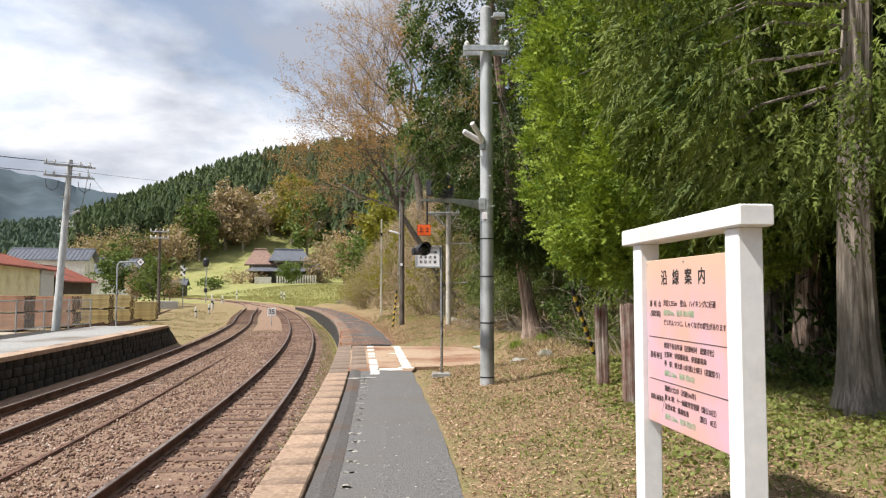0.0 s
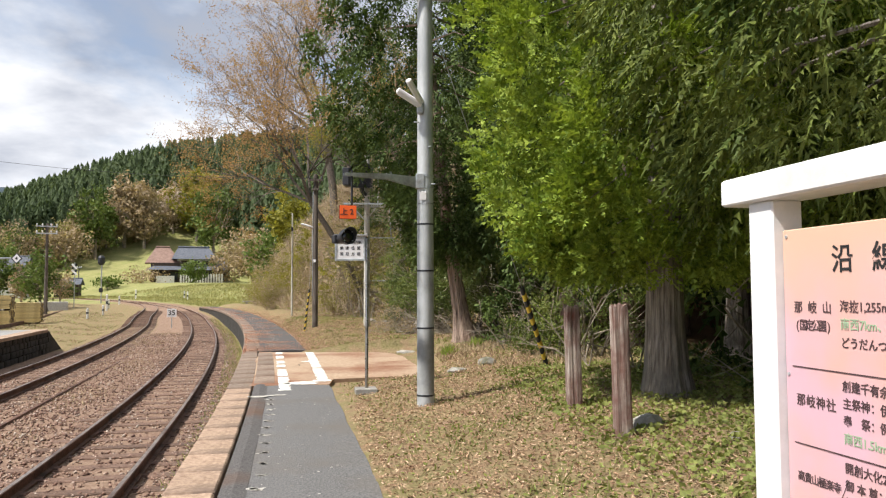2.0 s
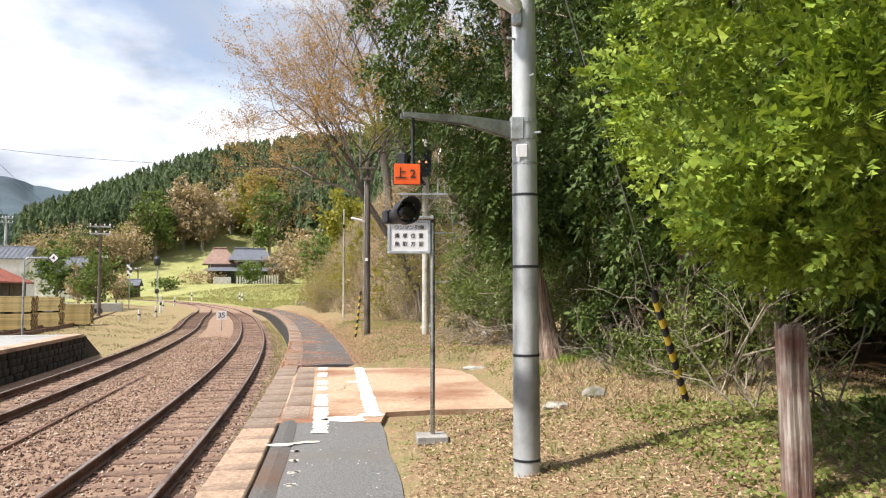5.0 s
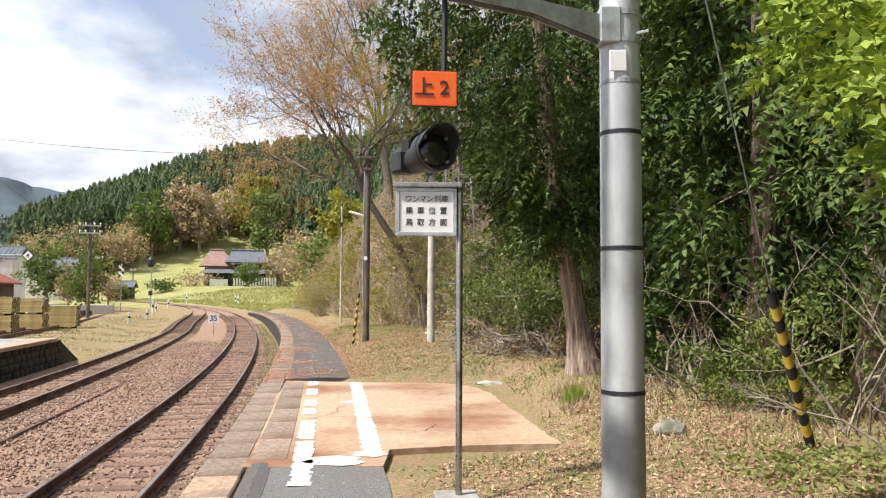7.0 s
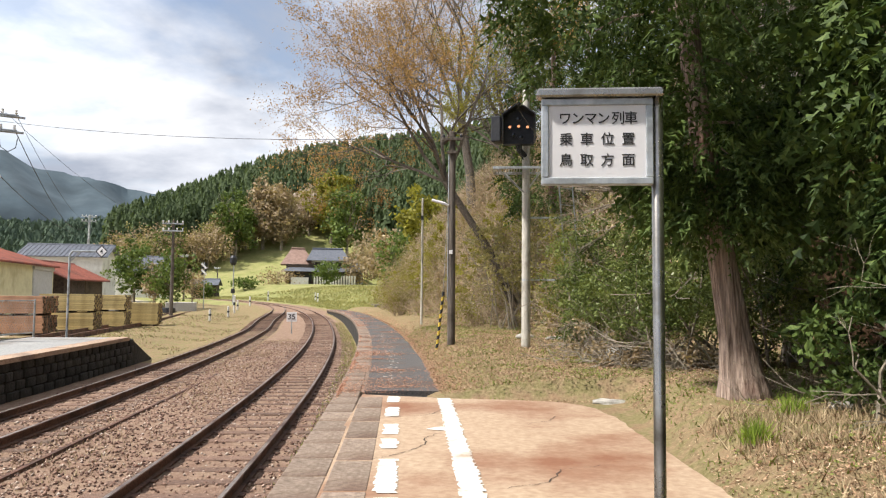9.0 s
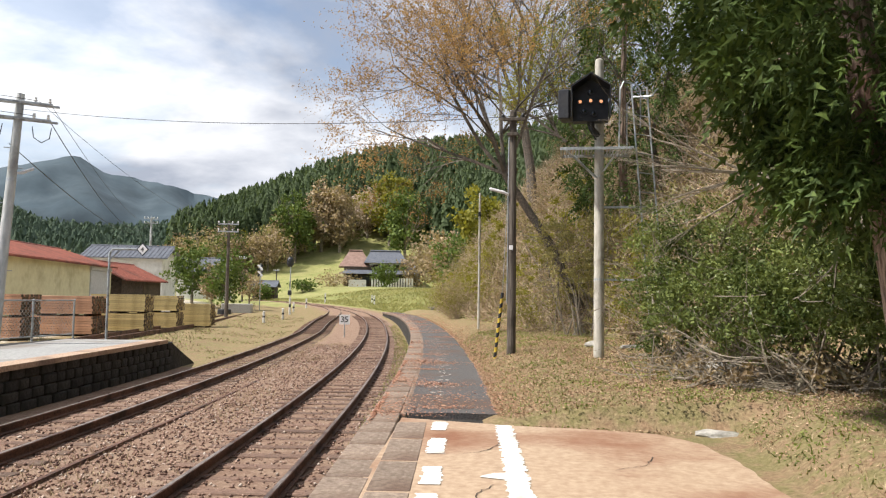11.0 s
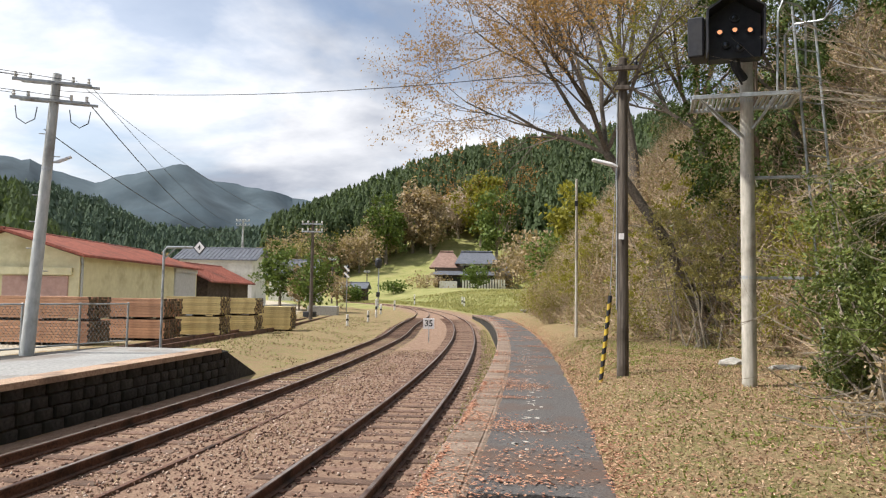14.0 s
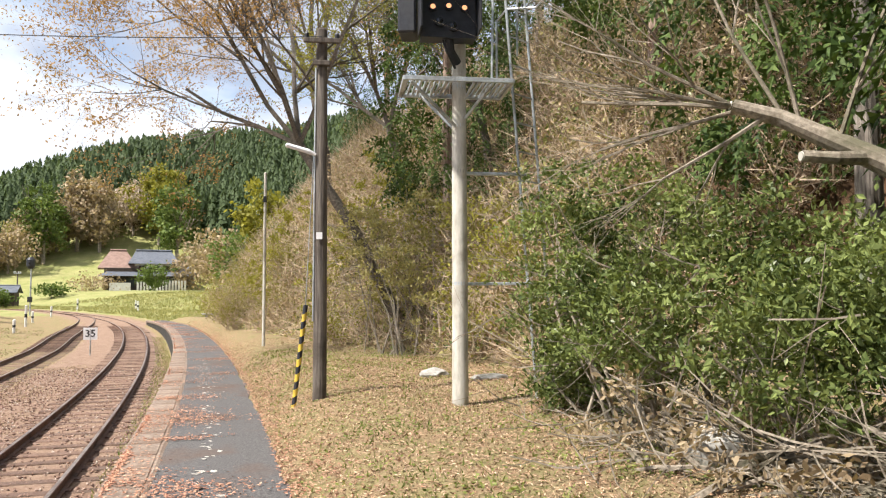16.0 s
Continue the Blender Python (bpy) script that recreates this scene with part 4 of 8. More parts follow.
def lamp_pole():
    x, y = 1.15, 9.28
    z = ground_z(x, y)
    t = thing("lamp_pole", (x, y, z), "tall grey galvanised steel pole with black bands", "lamp pole")
    b = Build()
    b.tube([(x, y, z + h) for h in (-0.3, 0.81, 1.42, 2.8, 5.04, 5.07)], [0.094, 0.091, 0.089, 0.085, 0.079, 0.05], 24)
    placed("shaft", b, STEEL, t, smooth=True)
    for h, r in ((0.10, 0.0955), (0.81, 0.0935), (1.42, 0.0915), (1.92, 0.0895), (2.14, 0.089)):
        band = Build()
        band.tube([(x, y, z + h - 0.009), (x, y, z + h + 0.009)], [r, r], 24)
        placed("band", band, BLACK if h < 2 else GALV, t, "thin black strap")
    for h in (2.35, 3.02, 3.75, 2.75):
        bolt = Build()
        a = h * 5
        bolt.rod((x + 0.08 * math.cos(a), y - 0.08 * abs(math.sin(a)), z + h), (x + 0.15 * math.cos(a), y - 0.13 * abs(math.sin(a)), z + h), 0.008, 6)
        placed("step_bolt", bolt, GALV, t)
    tag = Build().box((x - 0.03, y - 0.088, z + 2.22), (0.075, 0.008, 0.09), bevel=0.003)
    placed("paper_tag", tag, SIGN_WHITE, t, "small white paper tag")
    d = Vector((-0.96, -0.28, 0)).normalized()
    for s in (-1, 1):
        arm = Build()
        m = Matrix.Translation((x, y + 0.105 * s, z + 4.47)) @ Matrix.Rotation(0.04, 4, "Z")
        arm.box((0, 0, 0), (0.62, 0.035, 0.075), m=m, bevel=0.006)
        placed("crossarm", arm, GALV, t, "short grey steel crossarm")
    for px in (-0.26, 0.27):
        ins = Build()
        ins.tube([(x + px, y - 0.10, z + 4.50), (x + px, y - 0.10, z + 4.54), (x + px, y - 0.10, z + 4.57)], [0.03, 0.035, 0.015], 10)
        placed("insulator", ins, CERAMIC, t)
    cam_box = Build().box((x + 0.17, y - 0.12, z + 4.90), (0.16, 0.09, 0.07), bevel=0.01)
    cam_box.rod((x, y, z + 4.91), (x + 0.14, y - 0.10, z + 4.91), 0.012, 6)
    placed("junction_box", cam_box, GALV, t)
    wire = Build().tube([(x + 0.28, y - 0.1, z + 4.47), (x + 0.24, y - 0.12, z + 4.27), (x + 0.12, y - 0.12, z + 4.19), (x + 0.04, y - 0.09, z + 4.25)], 0.006, 5)
    placed("drop_wire", wire, WIRE, t)
    # pair of tube lamps
    clamp = Build().box((x - 0.06, y - 0.10, z + 3.18), (0.07, 0.07, 0.16), bevel=0.01)
    placed("clamp", clamp, GALV, t)
    for end, k in (((-0.31, -0.20, 3.33), 0), ((-0.20, -0.32, 3.41), 1)):
        a, c = Vector((x - 0.05, y - 0.12, z + 3.19 + 0.03 * k)), Vector((x + end[0], y + end[1], z + end[2]))
        body, tube = Build(), Build()
        body.tube([a, a.lerp(c, 0.1), a.lerp(c, 0.97), c], [0.028, 0.036, 0.034, 0.022], 10)
        lamp = placed("tube_lamp", body, SIGN_WHITE, t, "white fluorescent tube lamp")
        tube.tube([a.lerp(c, 0.12) - Vector((0, 0, 0.03)), a.lerp(c, 0.95) - Vector((0, 0, 0.03))], 0.018, 8)
        placed("tube", tube, CERAMIC, lamp)
    # tapered bracket for the hanging signal
    e = Vector((0.30, 8.90, z + 2.40))
    a = Vector((x - 0.06, y - 0.03, z + 2.38))
    w = Vector((-(e - a).y, (e - a).x, 0)).normalized() * 0.03
    b = Build()
    top0, bot0, top1, bot1 = a + Vector((0, 0, 0.045)), a - Vector((0, 0, 0.075)), e + Vector((0, 0, 0.012)), e - Vector((0, 0, 0.018))
    mid = a.lerp(e, 0.45)
    top_m, bot_m = mid + Vector((0, 0, 0.045)), mid - Vector((0, 0, 0.012))
    for s in (-1, 1):
        o = w * s
        q = w * s * 0.8
        b.add([top0 + o, bot0 + o, bot_m + o, bot1 + o, top1 + o, top_m + o, top0 + q, bot0 + q, bot_m + q, bot1 + q, top1 + q, top_m + q],
              [(0, 1, 2, 5), (5, 2, 3, 4), (11, 8, 7, 6), (10, 9, 8, 11), (0, 5, 11, 6), (5, 4, 10, 11), (1, 7, 8, 2), (2, 8, 9, 3), (3, 9, 10, 4)])
    b.add([top0 + w, top0 - w, top_m - w, top_m + w, top1 - w, top1 + w], [(0, 1, 2, 3), (3, 2, 4, 5)])
    placed("bracket", b, GALV, t, "tapered galvanised channel bracket")
    collar = Build()
    for h in (2.32, 2.44):
        collar.tube([(x, y, z + h - 0.012), (x, y, z + h + 0.012)], [0.092, 0.092], 20)
    collar.box((x - 0.06, y - 0.05, z + 2.38), (0.09, 0.09, 0.16), bevel=0.006)
    placed("collar", collar, GALV, t)
    rod = Build().rod((0.372, 8.925, z + 2.44), (0.372, 8.925, z + 2.02), 0.011, 8)
    placed("hanger_rod", rod, BLACK, t, "black hanging rod")
    return t


lamp_pole()


def hanging_sign():
    c = Vector((0.335, 8.905, 2.125))
    t = thing("hanging_sign", c, "small orange plate with black writing hung from bracket", "sign")
    placed("plate", Build().box(c, (0.170, 0.006, 0.135), rz=4, bevel=0.002), ORANGE, t, "orange enamelled plate")
    placed("backing", Build().box(c + Vector((-0.004, 0.006, 0)), (0.177, 0.004, 0.141), rz=4), BLACK, t)
    text_mesh("lettering", "上", 0.078, INK, t, c + Vector((-0.040, -0.0085, 0.0)), (1, 0.07, 0), (0, 0, 1), "black painted character", thick=0.001)
    text_mesh("lettering", "2", 0.078, INK, t, c + Vector((0.038, -0.0025, 0.0)), (1.2, 0.084, 0), (0, 0, 1), thick=0.001)


hanging_sign()


def hooded_signal():
    """The round black lamp with its hood that hangs under the orange plate."""
    c = Vector((0.327, 8.87, 1.873))
    t = thing("hooded_signal_lamp", c, "round black signal lamp with dark lens, hanging below sign", "signal lamp")
    f = Vector((0.46, -0.88, 0.10)).normalized()
    b = Build()
    b.tube([c - f * 0.15, c - f * 0.14, c - f * 0.06, c - f * 0.03, c + f * 0.02], [0.034, 0.053, 0.059, 0.079, 0.082], 24)
    placed("housing", b, BLACK, t, smooth=True)
    rim = Build()
    n = 24
    up = Vector((0, 0, 1))
    side = f.cross(up).normalized()
    upp = side.cross(f)
    rings = []
    for dist, r in ((0.0, 0.080), (0.085, 0.084), (0.085, 0.077), (0.0, 0.073)):
        for k in range(n):
            a = 2 * math.pi * k / n
            reach = dist * (0.25 + 0.75 * max(0.0, math.sin(a)) ** 0.6)
            rim.v.append(c + f * (0.02 + reach) + side * math.cos(a) * r + upp * math.sin(a) * r)
    rim.f = [(q * n + k, q * n + (k + 1) % n, q * n + n + (k + 1) % n, q * n + n + k) for q in range(3) for k in range(n)]
    placed("hood", rim, BLACK, t, smooth=True)
    lens = Build()
    lens.tube([c + f * 0.015, c + f * 0.03, c + f * 0.036], [0.071, 0.053, 0.018], 24)
    placed("lens", lens, RUBBER, t, "dark unlit lens", smooth=True)
    for k in range(4):
        a = math.pi / 4 + k * math.pi / 2
        p = c + f * 0.022 + side * math.cos(a) * 0.064 + upp * math.sin(a) * 0.064
        placed("screw", Build().rod(p, p + f * 0.014, 0.006, 6), GALV, t)
    placed("rear_box", Build().box(c - f * 0.17 + Vector((-0.03, 0, 0)), (0.09, 0.08, 0.09), rz=25, bevel=0.01), BLACK, t)


hooded_signal()


def boarding_sign():
    x, y = 0.512, 10.74
    z = ground_z(x, y)
    t = thing("boarding_sign", (x, y, z), "white sign in metal frame on slim steel post", "sign")
    placed("post", Build().tube([(x, y, z - 0.05), (x, y, 2.035), (x, y, 2.045)], [0.0205, 0.0205, 0.012], 14), CHROME, t, "bronze-tinted stainless post", smooth=True)
    placed("foot", Build().box((x - 0.01, y - 0.01, z + 0.028), (0.27, 0.25, 0.07), rz=5, bevel=0.008), CONCRETE, t, "square concrete foot")
    x0, x1, z0, z1 = x - 0.400, x - 0.018, 1.703, 2.005
    fy = y - 0.012
    bars = (((x0 + x1) / 2, z0 + 0.0125, x1 - x0, 0.025), ((x0 + x1) / 2, z1 - 0.0125, x1 - x0, 0.025), (x0 + 0.0125, (z0 + z1) / 2, 0.025, z1 - z0 - 0.05),
            (x1 - 0.0125, (z0 + z1) / 2, 0.025, z1 - z0 - 0.05))
    for cx, cz, w, h in bars:
        placed("frame_bar", Build().box((cx, fy, cz), (w, 0.036, h), bevel=0.003), GALV, t)
    placed("cap", Build().box(((x0 + x1) / 2 + 0.008, fy - 0.008, z1 + 0.016), (x1 - x0 + 0.05, 0.065, 0.030), bevel=0.006), CHROME, t, "bright metal cap strip")
    face = placed("face", Build().box(((x0 + x1) / 2, fy - 0.004, (z0 + z1) / 2), (x1 - x0 - 0.046, 0.014, z1 - z0 - 0.046)), SIGN_WHITE, t, "white printed face")
    placed("back_sheet", Build().box(((x0 + x1) / 2, fy + 0.014, (z0 + z1) / 2), (x1 - x0 - 0.046, 0.006, z1 - z0 - 0.046)), GALV, t)
    rows = (("ワンマン列車", 1.932, 0.047, 0.0440), ("乗車位置", 1.859, 0.047, 0.0710), ("鳥取方面", 1.786, 0.047, 0.0710))
    for words, cz, size, pitch in rows:
        n = len(words)
        for i, ch in enumerate(words):
            px = (x0 + x1) / 2 + (i - (n - 1) / 2) * pitch + (0.006 if i > 3 else 0)
            text_mesh("lettering", ch, size, INK, t, (px, fy - 0.0125, cz), (1, 0, 0), (0, 0, 1), "black printed character" if i == 0 else "", thick=0.0004)


boarding_sign()


def info_board():
    A, B2 = Vector((1.757, 3.56)), Vector((1.928, 2.225))
    along = (B2 - A).normalized()            # from the far end to the near end
    face = Vector((-along.y, along.x)) * -1   # towards the rails
    if face.x > 0:
        face = -face
    rz = math.degrees(math.atan2(along.y, along.x))
    zg = ground_z(1.9, 2.9)
    t = thing("information_board", (*(A.lerp(B2, 0.5)), zg), "white wooden noticeboard with faded pink printed panel", "noticeboard")

    def at(s, o, z):
        p = A + along * s + face * o
        return (p.x, p.y, z)

    L = (B2 - A).length
    placed("cap_beam", Build().box(at(L / 2, -0.03, 1.625), (L, 0.145, 0.085), rz=rz, bevel=0.006), WHITE, t, "white painted cap beam")
    for s in (0.165, L - 0.12):
        placed("post", Build().box(at(s, -0.035, (1.583 + zg - 0.1) / 2), (0.115, 0.105, 1.583 - zg + 0.1), rz=rz, bevel=0.006), WHITE, t, "white painted square post")
    s0, s1, z0, z1 = 0.225, L - 0.18, 0.655, 1.490
    panel = placed("panel", Build().box(at((s0 + s1) / 2, -0.022, (z0 + z1) / 2), (s1 - s0, 0.018, z1 - z0), rz=rz, bevel=0.003), PANEL, t, "peach and lilac panel with Japanese text")
    for s, z in ((s0 + 0.02, z1 - 0.02), (s1 - 0.02, z1 - 0.02), ((s0 + s1) / 2, z1 - 0.02), (s0 + 0.015, 1.07), (s1 - 0.015, 1.07)):
        p0, p1 = Vector(at(s, -0.014, z)), Vector(at(s, -0.009, z))
        placed("screw", Build().rod(p0, p1, 0.005, 8), GALV, panel)
    ax = (along.x, along.y, 0)

    def line(words, s, z, size, mat, width=None, thick=0.0006):
        """Characters spread evenly from s over the given width."""
        n = len(words)
        for i, ch in enumerate(words):
            if ch == " " or ch == "\u3000":
                continue
            w = size if width is None else (width - size) / max(n - 1, 1)
            text_mesh("lettering", ch, size, mat, panel, at(s + size / 2 + i * w, -0.0118, z), ax, (0, 0, 1), thick=thick)

    def run(words, s, z, size, mat):
        text_mesh("lettering", words, size, mat, panel, at(s, -0.0118, z), ax, (0, 0, 1), align="LEFT", thick=0.0003)

    W = s1 - s0
    for i, ch in enumerate("沿線案内"):
        text_mesh("title_character", ch, 0.080, INK, panel, at(s0 + W * (0.255 + 0.150 * i), -0.0116, 1.392), ax, (0, 0, 1), "large black title character" if i == 0 else "", thick=0.0008)
    for z in (1.095, 0.878):
        placed("rule", Build().box(at((s0 + s1) / 2, -0.0122, z), (W * 0.93, 0.002, 0.0035), rz=rz), BROWN_INK, panel, "thin brown ruled line")
    line("那岐山", s0 + 0.045, 1.263, 0.036, BROWN_INK, 0.15, 0.0003)
    line("(国定公園)", s0 + 0.040, 1.213, 0.034, BROWN_INK, 0.16, 0.0002)
    line("那岐神社", s0 + 0.045, 1.000, 0.037, BROWN_INK, 0.155, 0.0003)
    line("高貴山極楽寺", s0 + 0.040, 0.785, 0.030, BROWN_INK, 0.170, 0.0003)
    tx = s0 + 0.225
    run("海抜1,255m　登山、ハイキングに好適", tx, 1.268, 0.0335, BROWN_INK)
    run("南西7km、徒歩 約2時間", tx, 1.221, 0.0335, GREEN_INK)
    run("どうだんつつじ、しゃくなげの群生があります", tx, 1.172, 0.0315, BROWN_INK)
    run("創建千有余年前（旧那岐村　総鎮守社）", tx, 1.058, 0.0315, BROWN_INK)
    run("主祭神：伊邪那岐命、伊邪那美命", tx, 1.013, 0.0315, BROWN_INK)
    run("奉　祭：例大祭 10月第2土曜日（花籠祭り）", tx, 0.968, 0.0310, BROWN_INK)
    run("南西1.5km、徒歩 約25分", tx, 0.921, 0.0325, GREEN_INK)
    run("開創大化2年（西暦646年）", tx, 0.845, 0.0315, BROWN_INK)
    run("御 本 尊：十一面観世音菩薩（縁日18日）", tx, 0.800, 0.0310, BROWN_INK)
    run("法堂本尊：薬師如来　　　（縁日　8日）", tx, 0.755, 0.0310, BROWN_INK)
    run("南西1.5km、徒歩 約25分", tx, 0.708, 0.0325, GREEN_INK)


info_board()


def old_post(x, y, top, w, lean, label):
    """A split, weathered timber post with a ragged top."""
    z = ground_z(x, y)
    t = thing("wooden_post", (x, y, z), label, "post", "old posts in the grass")
    n, rows = 22, 9
    b = Build()
    groove = [0.0 if random.random() > 0.35 else random.uniform(0.08, 0.2) for _ in range(n)]
    high = [random.uniform(-0.05, 0.03) for _ in range(n)]
    for r in range(rows):
        f = r / (rows - 1)
        for k in range(n):
            a = 2 * math.pi * k / n
            sq = min(1 / max(abs(math.cos(a)), 1e-6), 1 / max(abs(math.sin(a)), 1e-6)) ** 0.6
            rad = w / 2 * sq * (1 - groove[k] * (0.5 + 0.5 * f)) * (1 - 0.06 * f) * (1 + 0.03 * random.uniform(-1, 1))
            zz = z - 0.12 + (top - z + 0.12) * f + (high[k] * 0.6 if r == rows - 1 else 0)
            b.v.append((x + math.cos(a) * rad + lean[0] * f, y + math.sin(a) * rad + lean[1] * f, zz))
    b.f = [(r * n + k, r * n + (k + 1) % n, r * n + n + (k + 1) % n, r * n + n + k) for r in range(rows - 1) for k in range(n)]
    k0 = len(b.v)
    b.v.append((x + lean[0], y + lean[1], top - 0.06))
    b.f += [((rows - 1) * n + k, (rows - 1) * n + (k + 1) % n, k0) for k in range(n)]
    placed("timber", b, OLD_WOOD, t, "grey and reddish split timber")


old_post(2.45, 8.10, 1.18, 0.150, (-0.02, 0.0), "weathered reddish wooden post with ragged top")
old_post(2.47, 6.80, 1.21, 0.140, (-0.02, 0.01), "split grey wooden post in the grass")


def striped_stake(base, top, r, label, wire_to=None):
    base, top = Vector(base), Vector(top)
    t = thing("striped_guy_guard", base, label, "guy guard")
    n = 12
    d = (top - base).normalized()
    s = d.orthogonal().normalized()
    u = d.cross(s)
    bands = 14
    for i in range(bands):
        rings = []
        for e in (0, 1):
            for j in range(n):
                a = 2 * math.pi * j / n
                f = (i + e) / bands + 0.022 * math.cos(a) * (1 if 0 < i + e < bands else 0)
                rings.append(base.lerp(top, f) + (s * math.cos(a) + u * math.sin(a)) * r)
        b = Build()
        b.add(rings, [(j, (j + 1) % n, n + (j + 1) % n, n + j) for j in range(n)])
        placed("black_band" if i % 2 else "yellow_band", b, BLACK if i % 2 else YELLOW, t, "", smooth=True)
    if wire_to:
        w = Vector(wire_to)
        b = Build().rod(base.lerp(top, 0.98), w, 0.006, 5)
        placed("guy_wire", b, GALV, t, "thin steel guy wire")


striped_stake((2.91, 11.13, ground_z(2.91, 11.13) - 0.03), (2.50, 10.80, 1.37), 0.033, "leaning black and yellow guy-wire guard", (1.22, 9.33, 4.3))
striped_stake((-1.50, 24.62, ground_z(-1.5, 24.62) - 0.03), (-1.36, 24.66, 1.40), 0.030, "upright black and yellow striped guy guard", (-1.22, 24.50, 4.3))


def wood_pole():
    x, y = -1.17, 24.47
    z = ground_z(x, y)
    t = thing("utility_pole", (x, y, z), "dark weathered wooden utility pole with small lamp", "utility pole")
    placed("shaft", Build().tube([(x, y, z - 0.2), (x, y, 2.5), (x, y, 4.90), (x, y, 4.93)], [0.086, 0.078, 0.066, 0.045], 16, wobble=0.03), POLE_WOOD, t)
    for h, w in ((4.74, 0.46), (4.45, 0.22)):
        placed("crossarm", Build().box((x, y - 0.09, h), (w, 0.05, 0.06), bevel=0.006), POLE_WOOD, t)
    for s in (-0.19, 0.19):
        placed("insulator", Build().tube([(x + s, y - 0.09, 4.77), (x + s, y - 0.09, 4.82), (x + s, y - 0.09, 4.85)], [0.025, 0.032, 0.015], 8), BLACK, t)
    lamp = placed("tube_lamp", Build().tube([(x - 0.07, y - 0.06, 3.28), (x - 0.16, y - 0.08, 3.32), (x - 0.42, y - 0.10, 3.39), (x - 0.44, y - 0.1, 3.39)], [0.02, 0.032, 0.03, 0.012], 8), SIGN_WHITE, t, "white tube lamp on short arm")
    placed("conduit", Build().tube([(x - 0.088, y - 0.04, 1.2), (x - 0.082, y - 0.04, 3.2), (x - 0.075, y - 0.04, 4.4)], 0.011, 6), GALV, t)
    placed("number_plate", Build().box((x - 0.015, y - 0.098, 2.26), (0.075, 0.006, 0.085), bevel=0.002), SIGN_WHITE, t, "small white number plate")


wood_pole()


def thin_pole():
    x, y = -2.98, 34.98
    z = ground_z(x, y)
    t = thing("thin_post", (x, y, z), "slim pale grey steel post in the verge", "post")
    placed("shaft", Build().tube([(x, y, z - 0.1), (x, y, 4.8), (x, y, 4.82)], [0.042, 0.036, 0.02], 10), POLE_CONCRETE, t)
    placed("clip", Build().box((x, y - 0.045, 4.1), (0.09, 0.05, 0.16), bevel=0.01), BLACK, t)


thin_pole()


def signal_post():
    x, y = 0.41, 23.26
    z = ground_z(x, y)
    t = thing("signal_post", (x, y, z), "concrete signal post with ladder and working platform", "signal post")
    placed("shaft", Build().tube([(x, y, z - 0.2), (x, y, 3.0), (x, y, 5.48), (x, y, 5.50)], [0.092, 0.084, 0.074, 0.05], 18), POLE_CONCRETE, t, "pale weathered concrete shaft", smooth=True)
    for h in (1.64, 2.90, 3.42, 3.86):
        placed("band", Build().tube([(x, y, h - 0.02), (x, y, h + 0.02)], [0.094 - 0.0035 * h, 0.094 - 0.0035 * h], 16), GALV, t)
    # grating
    x0, x1, y0, y1, zd = -0.24, 0.95, 22.85, 23.55, 3.84
    fr = Build()
    for yy in (y0, y1):
        fr.box(((x0 + x1) / 2, yy, zd), (x1 - x0, 0.035, 0.05), bevel=0.004)
    for xx in (x0, x1):
        fr.box((xx, (y0 + y1) / 2, zd), (0.035, y1 - y0, 0.05), bevel=0.004)
    g = placed("working_platform", fr, GALV, t, "small slatted steel working platform")
    slat = 22
    for i in range(slat):
        xx = x0 + (x1 - x0) * (i + 0.7) / (slat + 0.4)
        if abs(xx - x) < 0.10:
            continue
        placed("slat", Build().box((xx, (y0 + y1) / 2, zd + 0.012), (0.022, y1 - y0 - 0.03, 0.03)), GALV, g)
    for a, c in (((-0.16, 22.9, 3.82), (x - 0.05, y - 0.08, 3.40)), ((0.0, 23.5, 3.82), (x - 0.05, y + 0.06, 3.40)), ((0.72, 22.95, 3.82), (x + 0.06, y - 0.06, 3.5))):
        placed("brace", Build().rod(a, c, 0.018, 6), GALV, t)
    for h, xe in ((2.90, 1.22), (1.64, 1.36)):
        placed("ladder_stay", Build().box(((x + xe) / 2, y + 0.1, h), (xe - x, 0.045, 0.035), bevel=0.004), GALV, t)
    # ladder with hand hoop
    foot, head = Vector((1.47, 23.55, ground_z(1.45, 23.55) - 0.05)), Vector((1.10, 23.40, 5.05))
    side = Vector((0.26, 0.20, 0)) * 0.55
    for s in (-1, 1):
        placed("ladder_rail", Build().tube([foot + side * s, head + side * s], 0.016, 6), GALV, t)
    for i in range(14):
        p = foot.lerp(head, (i + 0.6) / 14.2)
        placed("rung", Build().rod(p - side, p + side, 0.010, 6), GALV, t)
    hoop = Build().tube([(0.72, 22.9, 3.86), (0.74, 22.9, 4.85), (0.80, 22.95, 5.0), (1.02, 23.2, 5.02), (1.12, 23.35, 4.95), (1.12, 23.38, 4.3)], 0.013, 6)
    placed("hand_hoop", hoop, GALV, t)
    placed("handrail", Build().tube([(0.90, 23.5, 3.86), (0.90, 23.5, 4.75), (0.98, 23.3, 4.82), (1.28, 23.1, 4.78), (1.36, 22.95, 4.86)], 0.013, 6), GALV, t)
    return t


signal_post()


